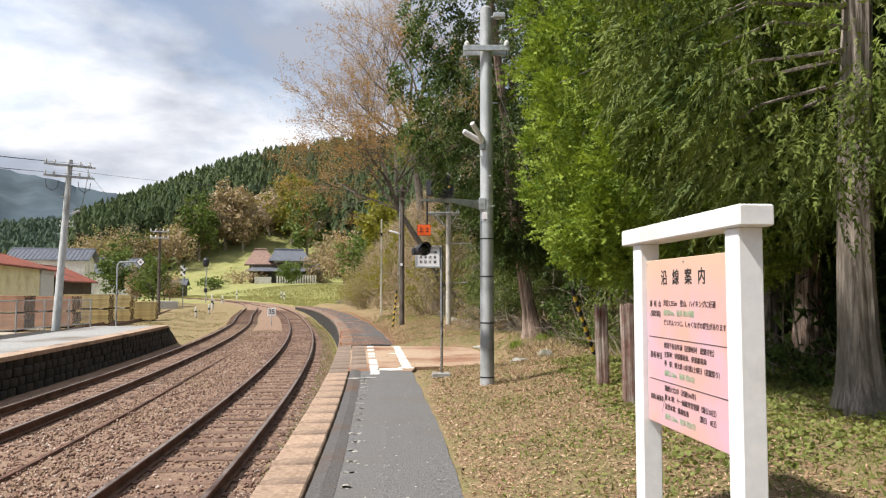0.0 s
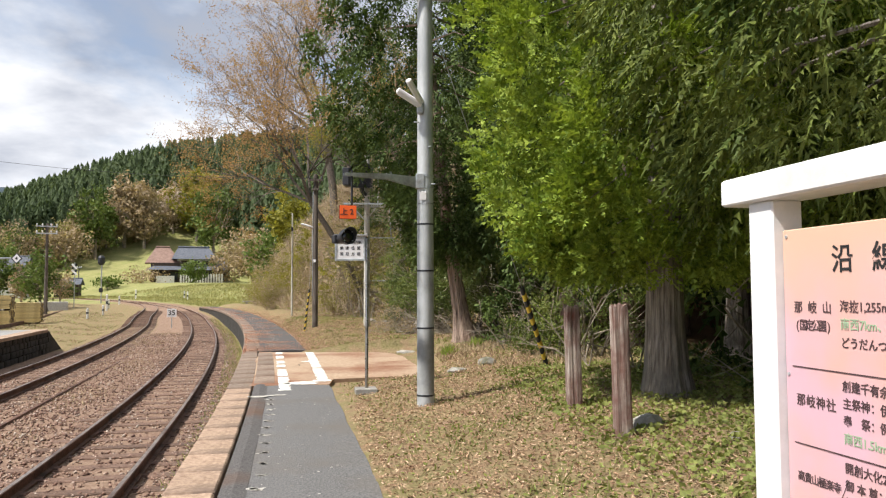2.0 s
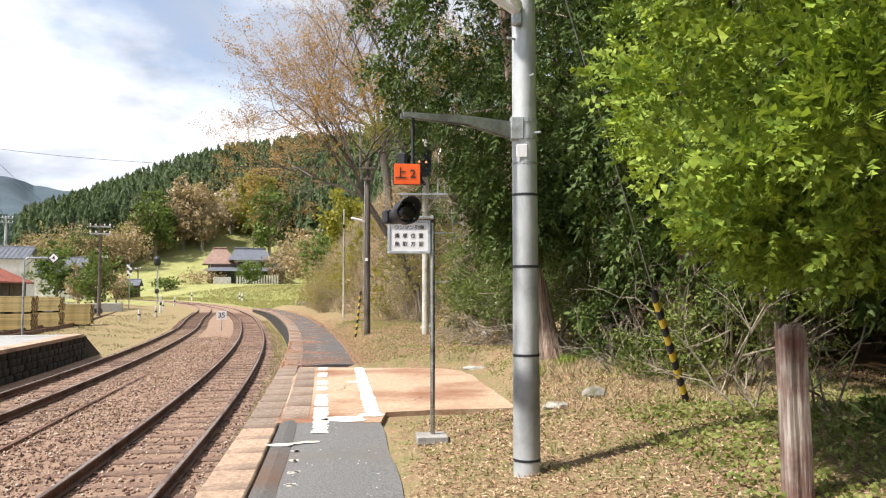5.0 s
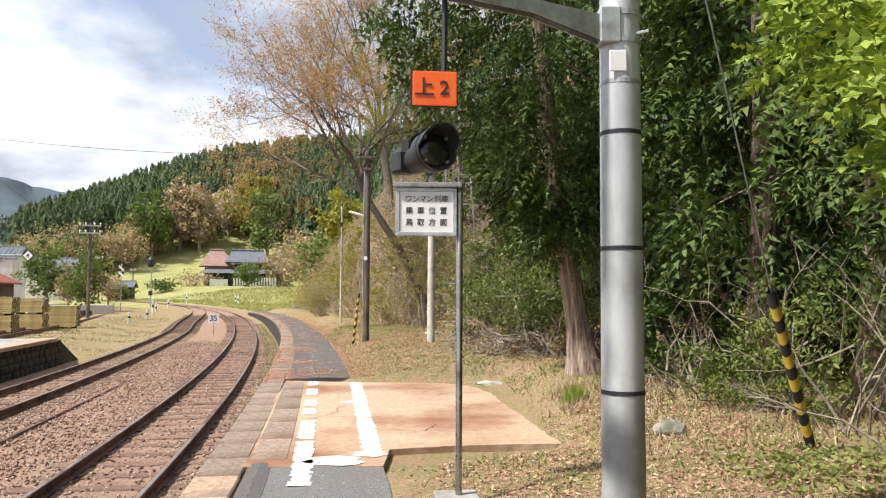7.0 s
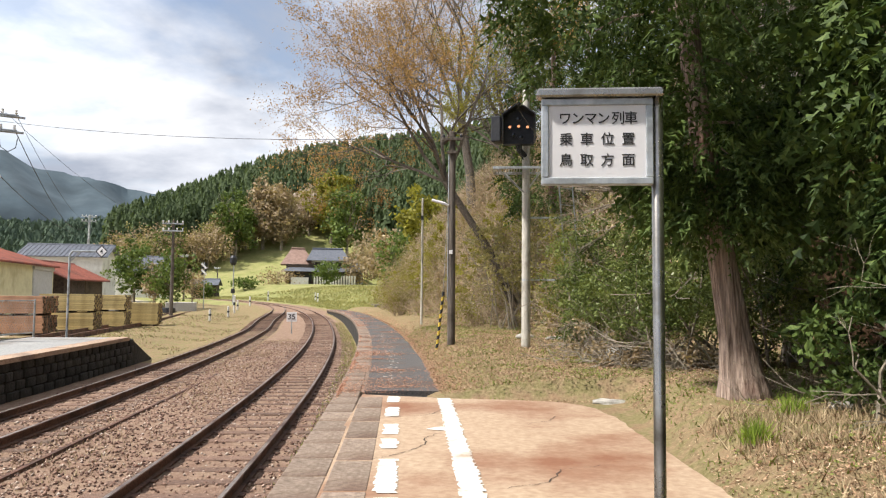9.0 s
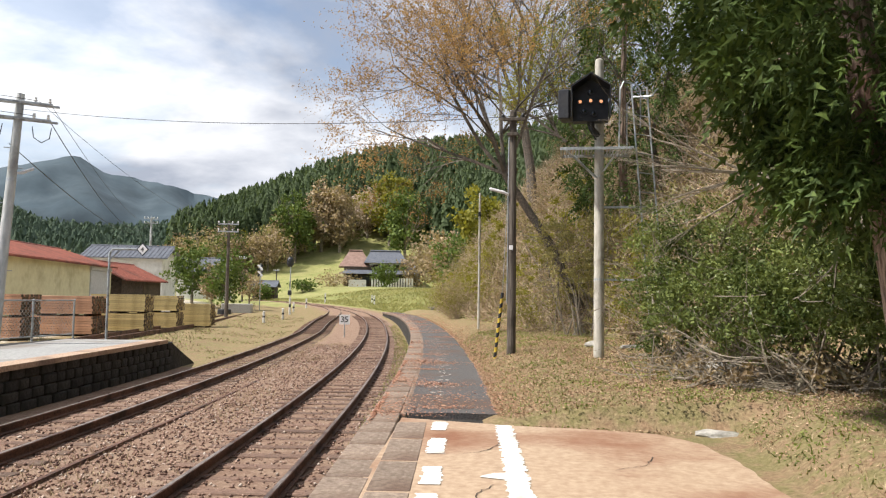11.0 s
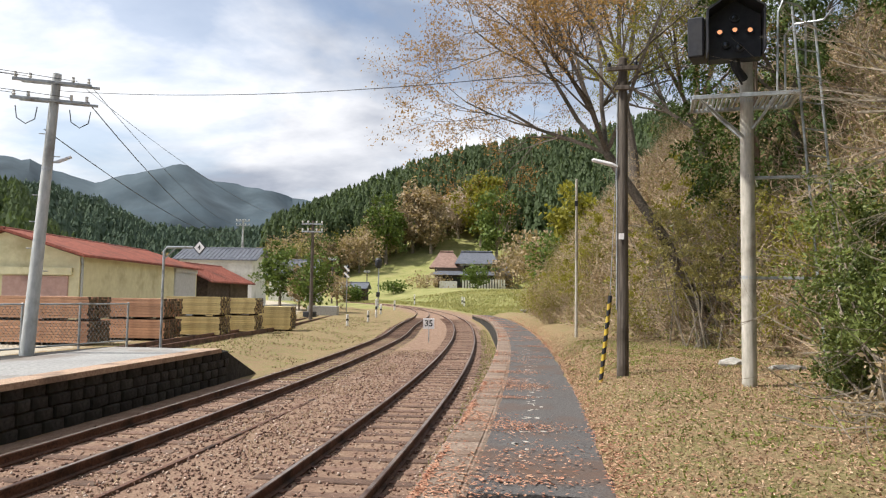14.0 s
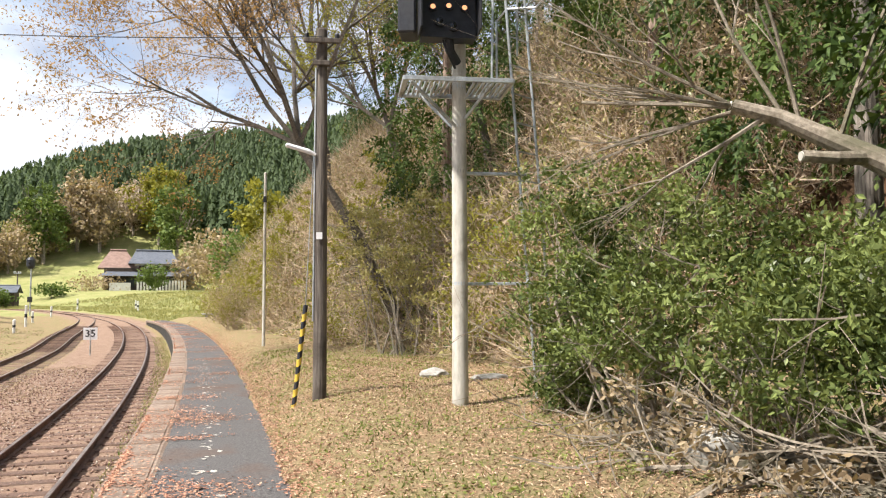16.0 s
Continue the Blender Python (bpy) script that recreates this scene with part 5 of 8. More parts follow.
def signal_head():
    c = Vector((0.25, 22.98, 4.68))
    t = thing("railway_signal", c, "black gabled railway signal with three amber lights", "railway signal")

    def shell(cx, cy, w, depth, z0, z1, peak):
        b = Build()
        pts = [(-w / 2, z0), (w / 2, z0), (w / 2, z1), (0, peak), (-w / 2, z1)]
        v = [(cx + px, cy - depth / 2, pz) for px, pz in pts] + [(cx + px, cy + depth / 2, pz) for px, pz in pts]
        return b.add(v, [(0, 1, 2, 3, 4), (9, 8, 7, 6, 5), (1, 0, 5, 6), (2, 1, 6, 7), (3, 2, 7, 8), (4, 3, 8, 9), (0, 4, 9, 5)])

    placed("case", shell(c.x, c.y + 0.06, 0.60, 0.20, 4.33, 4.86, 5.05), BLACK, t, "black enamelled case")
    placed("side_case", Build().box((c.x - 0.42, c.y + 0.20, 4.66), (0.20, 0.34, 0.52), rz=-12, bevel=0.02), BLACK, t, "black side case")
    hood = Build()
    for s in (-1, 1):
        hood.add([(c.x, c.y - 0.30, 5.11), (c.x + s * 0.335, c.y - 0.30, 4.885), (c.x + s * 0.335, c.y + 0.18, 4.885), (c.x, c.y + 0.18, 5.11),
                  (c.x, c.y - 0.30, 5.085), (c.x + s * 0.33, c.y - 0.30, 4.862), (c.x + s * 0.33, c.y + 0.18, 4.862), (c.x, c.y + 0.18, 5.085)],
                 [(0, 1, 2, 3), (7, 6, 5, 4), (0, 4, 5, 1), (1, 5, 6, 2), (2, 6, 7, 3)])
        hood.box((c.x + s * 0.322, c.y - 0.11, 4.62), (0.016, 0.38, 0.52))
    placed("hood", hood, BLACK, t, "gabled sheet hood")
    for dx, dz, lit in ((-0.175, 0.0, 1), (0.0, 0.015, 1), (0.175, 0.0, 1), (-0.10, -0.155, 0), (0.05, -0.20, 0), (0.0, 0.17, 0)):
        p = Vector((c.x + dx, c.y - 0.045, 4.66 + dz))
        r = 0.036 if lit else 0.048
        ring = placed("lamp_ring", Build().tube([p, p + Vector((0, -0.03, 0))], [r + 0.012, r + 0.010], 16), BLACK, t)
        placed("lens", Build().tube([p + Vector((0, -0.02, 0)), p + Vector((0, -0.034, 0)), p + Vector((0, -0.038, 0))], [r, r * 0.7, 0.004], 16), AMBER if lit else RUBBER, ring, "lit amber lens" if lit else "dark lens")
    placed("mount", Build().tube([(c.x + 0.02, c.y + 0.05, 4.34), (c.x + 0.04, c.y + 0.08, 4.22), (c.x + 0.13, c.y + 0.22, 4.14)], [0.05, 0.045, 0.05], 10), BLACK, t)
    placed("cable", Build().tube([(c.x - 0.05, c.y + 0.05, 4.33), (c.x - 0.02, c.y + 0.0, 4.20), (c.x + 0.10, c.y + 0.16, 4.05)], 0.014, 6), WIRE, t)


signal_head()


def speed_sign(x, y, words, w, z_mid):
    z = BED
    t = thing("speed_sign", (x, y, z), "square white speed sign with black numerals on post", "sign")
    placed("post", Build().rod((x, y + 0.02, z - 0.02), (x, y + 0.02, z_mid + w / 3), 0.03, 8), GALV, t)
    placed("plate", Build().box((x, y, z_mid), (w, 0.012, w * 0.92), rz=8, bevel=0.004), SIGN_WHITE, t)
    text_mesh("lettering", words, w * 0.78, INK, t, (x, y - 0.012, z_mid), (1, 0.14, 0), (0, 0, 1), "black numerals", thick=0.006)


speed_sign(-11.78, 49.14, "35", 0.56, 0.05)


def rock(x, y, s, label="grey stone in the grass"):
    z = ground_z(x, y)
    bm = bmesh.new()
    bmesh.ops.create_icosphere(bm, subdivisions=2, radius=1)
    o = Vector((x * 3.1, y * 2.7, 0))
    for v in bm.verts:
        k = 1 + 0.35 * noise.noise(v.co * 1.3 + o) + 0.15 * noise.noise(v.co * 3.5 + o)
        v.co = Vector((v.co.x * s[0], v.co.y * s[1], v.co.z * s[2])) * k + Vector((x, y, z + s[2] * 0.3))
    me = bpy.data.meshes.new("rock")
    bm.to_mesh(me)
    bm.free()
    me.materials.append(BOULDER)
    tagged(new("rock", me), label, "rock", "stones in the grass")


for x, y, s in ((1.75, 11.6, (0.16, 0.07, 0.05)), (2.22, 11.98, (0.13, 0.09, 0.09)), (2.72, 6.98, (0.14, 0.09, 0.08)), (0.48, 26.3, (0.22, 0.12, 0.09)), (2.2, 29.2, (0.22, 0.2, 0.2)),
                (2.6, 28.0, (0.15, 0.12, 0.1)), (1.75, 20.0, (0.22, 0.2, 0.2)), (1.35, 17.9, (0.26, 0.12, 0.05)), (1.2, 25.6, (0.25, 0.13, 0.07)), (3.1, 6.3, (0.05, 0.04, 0.04)),
                (3.0, 15.2, (0.12, 0.08, 0.06)), (1.9, 30.5, (0.1, 0.1, 0.1))):
    rock(x, y, s)


# ---- trees and plants ----
def limb(b, p, d, length, r, depth, ends, bend=0.25, taper=0.62, kids=(2, 4), lift=0.1, spread=0.8, n=5, shrink=(0.55, 0.8)):
    """A branch that forks: adds tubes to b and collects points near the twigs in ends."""
    pts, radii = [Vector(p)], [r]
    d = Vector(d).normalized()
    segs = 3
    for i in range(segs):
        d = (d + Vector((random.gauss(0, bend), random.gauss(0, bend), random.gauss(lift, bend))) * 0.5).normalized()
        pts.append(pts[-1] + d * length / segs)
        radii.append(r * (1 - (1 - taper) * (i + 1) / segs))
    b.tube(pts, radii, max(3, n), cap=False)
    if depth <= 1:
        for q in pts[1:]:
            ends.append((q, d))
    if depth <= 0:
        return
    for _ in range(random.randint(*kids)):
        k = random.randint(1, segs)
        side = Vector((random.gauss(0, 1), random.gauss(0, 1), random.gauss(0, 0.6))).normalized()
        limb(b, pts[k], (d + side * spread).normalized(), length * random.uniform(*shrink), radii[k] * 0.62, depth - 1, ends, bend, taper, kids, lift, spread, n - 1, shrink)


def conifer(x, y, height, r, profile, lobes, per, size, leaf, bark, label, lean=(0, 0), droop=0.5, name="conifer_tree", k=4, root=1.5, fan=0.9, wide=0.24, lobe=(0.2, 0.4), low=1.6, boughs=24, hang=0.0, lift=0.3):
    """A conifer: ridged tapering trunk, boughs, and foliage gathered in separate lobes with dark gaps between them."""
    z = ground_z(x, y)
    t = thing(name, (x, y, z), label, "tree")
    b = Build()
    hs = np.array([-0.15, 0.05, 0.25, 0.6, 1.2, 2.2, 3.4, 5.0, 7.0, height])
    b.tube([(x + lean[0] * h + 0.04 * math.sin(h * 0.9 + x), y + lean[1] * h + 0.04 * math.sin(h * 1.1 + y), z + h) for h in hs],
           [r * (1 + (root - 1) * math.exp(-max(h, 0) * 3.2)) * (1 - 0.75 * max(h, 0) / height) for h in hs], 22, wobble=0.12)
    placed("trunk", b, bark, t, "ridged upright trunk")
    pz, pr = [p[0] for p in profile], [p[1] for p in profile]
    f = (np.arange(lobes) + rng.random(lobes)) / lobes
    h = pz[0] + (pz[-1] - pz[0]) * f**low
    a = np.arange(lobes) * 2.39996 + rng.normal(0, 0.35, lobes)
    R = np.interp(h, pz, pr) * np.where(rng.random(lobes) < 0.28, rng.uniform(0.35, 0.7, lobes), rng.uniform(0.8, 1.08, lobes))
    out = np.stack([np.cos(a), np.sin(a), 0 * a], 1)
    axis = np.stack([x + lean[0] * h, y + lean[1] * h, z + h], 1)
    C = axis + out * R[:, None]
    rad = rng.uniform(lobe[0], lobe[1], lobes)
    for i in range(0, lobes, max(1, lobes // boughs)):
        p0, end = Vector(axis[i]) + Vector((0, 0, 0.25 * R[i])), Vector(C[i])
        placed("bough", Build().tube([p0, p0.lerp(end, 0.55) + Vector((0, 0, 0.10 * R[i])), end], [0.016 + 0.006 * R[i], 0.013, 0.005], 5, cap=False), bark, t)
    n = lobes * per
    o = np.repeat(out, per, 0)
    d = unit(rng.normal(size=(n, 3)) + o * 0.75 + np.array([0, 0, lift]))
    P = np.repeat(C, per, 0) + d * np.repeat(rad, per)[:, None] * rng.random((n, 1)) ** 0.35 * np.array([1.0, 1.0, 0.75])
    P[:, 2] -= hang * np.abs(rng.normal(0, 1, n)) * np.repeat(rad, per)
    U = d * 0.75 + o * 0.35 + np.array([0, 0, -droop]) + rng.normal(0, 0.22, (n, 3))
    crown = new("crown", tri_mesh("crown", sprays(P, U, size, k, wide, droop=0.12 + 0.3 * droop, fan=fan), leaf))
    crown.parent = t
    crown.matrix_parent_inverse = Matrix.Translation(-t.location)
    return t


# the three trees that stand nearest
conifer(3.43, 8.25, 10.0, 0.18, ((1.25, 0.9), (1.8, 1.5), (2.6, 1.75), (3.6, 1.75), (5.5, 1.5), (9.6, 0.3)), 460, 100, 0.125, LEAF_BRIGHT, BARK, "bright green cypress with dense feathery boughs", droop=-0.05, name="cypress_tree", k=3, fan=0.85, wide=0.55, lobe=(0.18, 0.40), low=1.7, boughs=40, lift=0.45)
conifer(4.16, 5.66, 11.0, 0.145, ((1.95, 1.2), (2.4, 1.7), (3.6, 1.9), (6.0, 1.7), (10.5, 0.4)), 300, 60, 0.18, LEAF_CEDAR, BARK, "cedar with drooping olive-green boughs", droop=0.7, name="cedar_tree", k=4, fan=0.6, root=1.7, wide=0.32, lobe=(0.24, 0.50), low=1.6, boughs=36, hang=0.5, lift=0.1)
conifer(2.36, 15.95, 12.0, 0.135, ((1.85, 0.4), (2.6, 0.75), (3.4, 1.2), (4.4, 1.8), (6.5, 2.1), (11.6, 0.5)), 280, 60, 0.23, LEAF_DARK, BARK_RED, "leaning red-barked cypress with dark hanging foliage", lean=(-0.12, 0.0), droop=0.6, name="cypress_tree", k=3, root=2.0, wide=0.36, lobe=(0.20, 0.42), low=1.3, boughs=40, hang=0.4)
# the wood behind them
for i, (x, y, h, cr, cz) in enumerate(((4.9, 13.6, 12, 2.2, 1.3), (5.6, 11.2, 13, 2.3, 2.0), (6.6, 8.3, 14, 2.4, 2.6), (5.2, 17.0, 13, 2.5, 1.4), (7.2, 13.6, 14, 2.6, 2.2), (6.6, 19.6, 13, 2.6, 1.4), (7.6, 5.2, 14, 2.5, 2.6), (8.6, 10.6, 15, 2.6, 1.6),
                                       (9.2, 16.8, 14, 2.8, 1.4), (6.2, 2.0, 13, 2.4, 3.0), (10.0, 7.5, 14, 2.8, 1.2), (4.9, 22.6, 11, 2.2, 1.8), (4.6, 27.5, 11, 2.0, 2.2), (7.0, 25.0, 12, 2.8, 1.0), (6.2, 31.5, 11, 2.6, 0.8), (5.0, 37.0, 11, 2.6, 0.8),
                                       (4.1, 14.4, 11, 1.3, 1.5), (7.4, 10.4, 12, 2.4, 0.8), (6.8, 16.2, 12, 2.4, 0.8), (8.8, 13.6, 12, 2.6, 0.4), (8.4, 7.6, 12, 2.4, 0.6), (9.6, 4.2, 12, 2.8, 0.4), (1.5, 32.2, 9, 1.6, 1.6), (10.5, 21.0, 13, 3.0, 1.0),
                                       (9.5, 28.0, 12, 3.0, 1.0), (3.8, 43.0, 11, 2.8, 1.0), (1.0, 50.0, 10, 2.6, 0.8), (8.0, 2.6, 12, 2.6, 0.6), (5.4, 9.4, 12, 1.7, 2.4), (4.3, 19.6, 12, 1.7, 2.6))):
    back = x > 6.9
    conifer(x, y, h, 0.15, ((cz, cr * 0.6), (cz + 1.2, cr), (h * 0.6, cr * 0.8), (h - 0.3, 0.4)), 70 if back else 120, 28 if back else 32, 0.55 if back else 0.28, LEAF_DARK, BARK if i % 2 else BARK_RED, "tall dark conifer in the shady wood",
            droop=0.7, k=3, wide=0.40, lobe=(0.4, 0.8) if back else (0.25, 0.5), low=1.3, boughs=10, hang=0.6)


def bare_tree(x, y, z, r, parts_out, label, bud, bud_count, bud_size, seed, lean):
    random.seed(seed)
    t = thing("bare_tree", (x, y, z), label, "tree")
    b, ends = Build(), []
    fork = Vector((x, y, z)) + Vector(lean)
    b.tube([(x, y, z - 0.3), Vector((x, y, z)).lerp(fork, 0.5) + Vector((0.1, 0, 0)), fork], [r * 1.2, r, r * 0.85], 10, wobble=0.05)
    for d, ln, rr in parts_out:
        limb(b, fork, d, ln, r * rr, 5, ends, bend=0.20, kids=(3, 4), lift=0.06, spread=0.75, n=4, shrink=(0.55, 0.80))
    placed("trunk", b, BARK_DARK, t, "grey spreading limbs and fine twigs")
    P = np.array([e[0] for e in ends])
    P = P[rng.integers(0, len(P), bud_count)] + rng.normal(0, 0.07, (bud_count, 3))
    c = new("crown", tri_mesh("crown", leaves(P, bud_size), bud))
    c.parent = t
    c.matrix_parent_inverse = Matrix.Translation(-t.location)
    tagged(c, "haze of russet spring buds")


bare_tree(0.5, 32.0, ground_z(0.5, 32.0), 0.12, [((-0.95, -0.1, 0.40), 2.7, 0.55), ((-0.75, 0.1, 0.85), 3.3, 0.65), ((-0.40, 0.0, 1.1), 3.9, 0.7), ((-0.05, 0.2, 1.2), 4.0, 0.7), ((0.40, -0.1, 1.1), 3.4, 0.55), ((-0.5, -0.5, 0.9), 3.2, 0.5)],
          "leafless spreading tree with russet buds on the bank", LEAF_BUD, 34000, 0.070, 11, (-2.4, -0.3, 4.0))
bare_tree(-1.6, 46.0, ground_z(-1.6, 46.0), 0.22, [((-0.5, -0.2, 1.0), 4.6, 0.7), ((-0.2, 0.0, 1.3), 5.2, 0.75), ((0.3, 0.2, 1.2), 4.8, 0.7), ((-0.8, 0.2, 0.8), 3.6, 0.6)],
          "tall bare tree hazed with orange buds", LEAF_BUD, 22000, 0.085, 5, (-0.6, 0.0, 5.0))
bare_tree(0.8, 37.5, ground_z(0.8, 37.5), 0.13, [((-0.5, -0.2, 1.0), 3.4, 0.7), ((0.3, 0.0, 1.2), 3.2, 0.75), ((-0.9, 0.1, 0.7), 3.0, 0.6)],
          "thin tree breaking into yellow-green leaf", LEAF_YELLOW, 9000, 0.10, 21, (-0.4, -0.2, 2.2))
bare_tree(2.6, 33.0, ground_z(2.6, 33.0), 0.10, [((-0.5, -0.4, 1.0), 2.6, 0.7), ((0.3, -0.3, 1.2), 2.6, 0.75), ((-0.9, -0.1, 0.8), 2.6, 0.6)],
          "thin bank tree with sparse yellow-green leaves", LEAF_YELLOW, 6000, 0.08, 31, (-0.3, -0.3, 1.8))


def bare_sapling(x, y, h, seed):
    random.seed(seed)
    t = thing("bare_sapling", (x, y, ground_z(x, y)), "spindly leafless grey sapling at the wood's edge", "sapling", "bare saplings")
    b, ends = Build(), []
    z = ground_z(x, y) - 0.04
    for _ in range(4):
        limb(b, (x + random.gauss(0, 0.08), y + random.gauss(0, 0.08), z), (random.gauss(-0.25, 0.35), random.gauss(-0.15, 0.35), 1.0), h * random.uniform(0.5, 0.9), 0.012, 3, ends, bend=0.35, kids=(2, 3), lift=-0.02, spread=0.9, n=5, shrink=(0.4, 0.65))
    tagged(placed("twig_tangle", b, BARK_GREY, t), "", "", "", "stuff")


for sx, sy, sh, sd in ((3.35, 11.6, 1.3, 2), (3.6, 12.9, 1.6, 3), (2.95, 13.5, 0.9, 6), (3.3, 10.6, 0.8, 8), (3.9, 10.3, 1.5, 9), (4.6, 8.2, 1.8, 12), (3.25, 14.3, 1.2, 15)):
    bare_sapling(sx, sy, sh, sd)


def grass_tuft(x, y):
    n = 260
    P = np.column_stack([rng.normal(x, 0.05, n), rng.normal(y, 0.05, n), np.full(n, ground_z(x, y) - 0.01)])
    d = np.column_stack([rng.normal(0, 0.07, n), rng.normal(0, 0.07, n), rng.uniform(0.08, 0.22, n)])
    w = unit(np.cross(d, rng.normal(size=(n, 3)))) * 0.005
    tagged(new("grass_tuft", tri_mesh("grass_tuft", np.stack([P - w, P + w, P + d], 1), LEAF_BRIGHT)), "bright green tuft of grass in the leaf litter", "grass")


grass_tuft(1.86, 13.95)
grass_tuft(2.45, 14.9)


def fallen_limb():
    random.seed(4)
    t = thing("fallen_tree", (4.4, 19.2, ground_z(4.4, 19.2)), "leaning bare tree with sawn limbs over the bush", "tree")
    b, ends = Build(), []
    path = [(4.9, 18.9, 0.1), (3.95, 19.45, 1.75), (3.14, 20.08, 2.49), (2.58, 20.47, 2.90), (2.25, 20.60, 3.02)]
    b.tube(path, [0.14, 0.115, 0.095, 0.07, 0.058], 12, wobble=0.06)
    b.tube([(3.05, 20.12, 2.52), (2.75, 20.05, 2.50), (2.52, 20.10, 2.52)], [0.06, 0.05, 0.046], 10, wobble=0.05)
    for p, d, ln in (((2.3, 20.58, 3.0), (-1, 0.25, 0.10), 1.3), ((2.3, 20.6, 3.0), (-1, 0.1, 0.45), 1.2), ((2.35, 20.6, 3.0), (-0.9, 0.5, -0.15), 1.2), ((2.6, 20.45, 2.9), (-0.5, 0.3, 1.0), 1.2),
                     ((2.28, 20.6, 3.02), (-1, -0.2, 0.02), 1.1), ((2.7, 20.4, 2.85), (-0.2, 0.1, 1.1), 1.1), ((2.45, 20.5, 2.9), (-0.7, 0.2, -0.7), 0.9), ((2.9, 20.2, 2.7), (0.2, -0.3, 1.0), 1.0)):
        limb(b, p, d, ln, 0.020, 3, ends, bend=0.16, kids=(2, 4), lift=0.04, spread=0.55, n=5, shrink=(0.5, 0.8))
    placed("trunk", b, BARK_GREY, t, "pale grey bark, bare twigs")
    for p, d in (((2.515, 20.10, 2.52), (-1, 0.1, 0.0)), ((2.24, 20.605, 3.025), (-1, 0.3, 0.3))):
        d = Vector(d).normalized()
        placed("sawn_end", Build().rod(Vector(p), Vector(p) + d * 0.012, 0.036, 12), POLE_CONCRETE, t, "pale sawn end")


fallen_limb()


def bush(x, y, blobs, count, size, leaf, label, stems=26, twigs=0, name="evergreen_bush", narrow=0.45):
    """A shrub: many bare stems from the base, and leaves gathered in uneven clumps."""
    z = ground_z(x, y)
    t = thing(name, (x, y, z), label, "bush")
    b, ends = Build(), []
    blobs = [(np.array(c, float), np.array(r, float)) for c, r in blobs]
    for i in range(stems):
        c, r = blobs[random.randrange(len(blobs))]
        base = (c[0] * 0.4 + x * 0.6 + random.gauss(0, 0.3), c[1] * 0.4 + y * 0.6 + random.gauss(0, 0.3))
        p0 = Vector((*base, ground_z(*base) - 0.03))
        p1 = Vector(c + rng.normal(0, 0.45, 3) * r)
        mid = p0.lerp(p1, 0.5) + Vector((random.gauss(0, 0.12), random.gauss(0, 0.12), 0.05))
        b.tube([p0, mid, p1], [random.uniform(0.012, 0.032), 0.014, 0.006], 5, cap=False)
    for i in range(twigs):
        c, r = blobs[random.randrange(len(blobs))]
        p = Vector(c + rng.normal(0, 0.6, 3) * r)
        p.z = max(p.z - 0.5 * r[2] * random.random(), ground_z(p.x, p.y) + 0.05)
        limb(b, p, (random.gauss(-0.4, 0.7), random.gauss(-0.3, 0.7), random.gauss(0, 0.4)), random.uniform(0.3, 0.7), 0.008, 1, ends, kids=(1, 3), n=3)
    tagged(placed("stem_tangle", b, BARK_GREY, t), "tangle of bare grey stems", "", "", "stuff")
    P = []
    for c, r in blobs:
        m = int(count / len(blobs))
        tw = max(6, m // 44)
        q = unit(rng.normal(size=(tw, 3)))
        q = q * rng.uniform(0.45, 1.05, (tw, 1)) ** 0.5 * r * (1 + 0.25 * rng.normal(size=(tw, 1))) + c
        pts = q[rng.integers(0, tw, m)] + rng.normal(0, 0.075, (m, 3)) * (1, 1, 0.6)
        P.append(pts)
    P = np.concatenate(P)
    P = P[P[:, 2] > land(P[:, 0], P[:, 1]) + 0.06]
    cr = new("foliage", tri_mesh("foliage", leaves(P, size, np.array([-0.25, -0.35, 0.35]), narrow), leaf))
    cr.parent = t
    cr.matrix_parent_inverse = Matrix.Translation(-t.location)


bush(2.0, 20.9, [((1.55, 21.2, 1.35), (0.60, 0.6, 0.65)), ((2.2, 20.6, 1.55), (0.75, 0.6, 0.75)), ((1.25, 22.4, 1.75), (0.42, 0.5, 1.05)), ((2.0, 21.9, 2.0), (0.7, 0.6, 0.8)),
                 ((1.5, 22.6, 0.7), (0.35, 0.45, 0.6)), ((2.9, 20.2, 1.6), (0.6, 0.6, 0.6))], 32000, 0.062, LEAF_BUSH, "glossy evergreen bush with a tangle of bare stems", 34, 90)
bush(3.0, 18.9, [((2.7, 18.9, 1.35), (0.8, 0.7, 0.65)), ((3.4, 18.4, 1.5), (0.8, 0.7, 0.7)), ((2.1, 19.4, 1.15), (0.65, 0.5, 0.5)), ((3.6, 19.3, 1.3), (0.7, 0.7, 0.9))], 26000, 0.062, LEAF_BUSH,
     "broad evergreen shrub with small leathery leaves", 26, 60)
bush(1.6, 20.2, [((1.45, 20.3, 0.55), (0.5, 0.6, 0.35)), ((1.9, 19.5, 0.5), (0.6, 0.5, 0.35)), ((2.4, 18.9, 0.45), (0.6, 0.5, 0.3))], 2200, 0.07, LEAF_BROWN, "low tangle of dead twigs and brambles", 40, 170, "bramble")
bush(3.7, 12.6, [((3.6, 12.3, 0.95), (0.6, 0.5, 0.55)), ((4.4, 11.8, 1.2), (0.7, 0.6, 0.6)), ((3.2, 12.9, 0.6), (0.4, 0.4, 0.35))], 8000, 0.060, LEAF_CEDAR, "young bright green saplings under the trees", 14, 10, "sapling", 0.35)
bush(3.2, 14.9, [((3.3, 15.0, 0.9), (0.7, 0.6, 0.7)), ((4.0, 15.6, 1.2), (0.7, 0.7, 0.9))], 5500, 0.09, LEAF_DARK, "dark glossy undergrowth below the cypress", 14, 20)
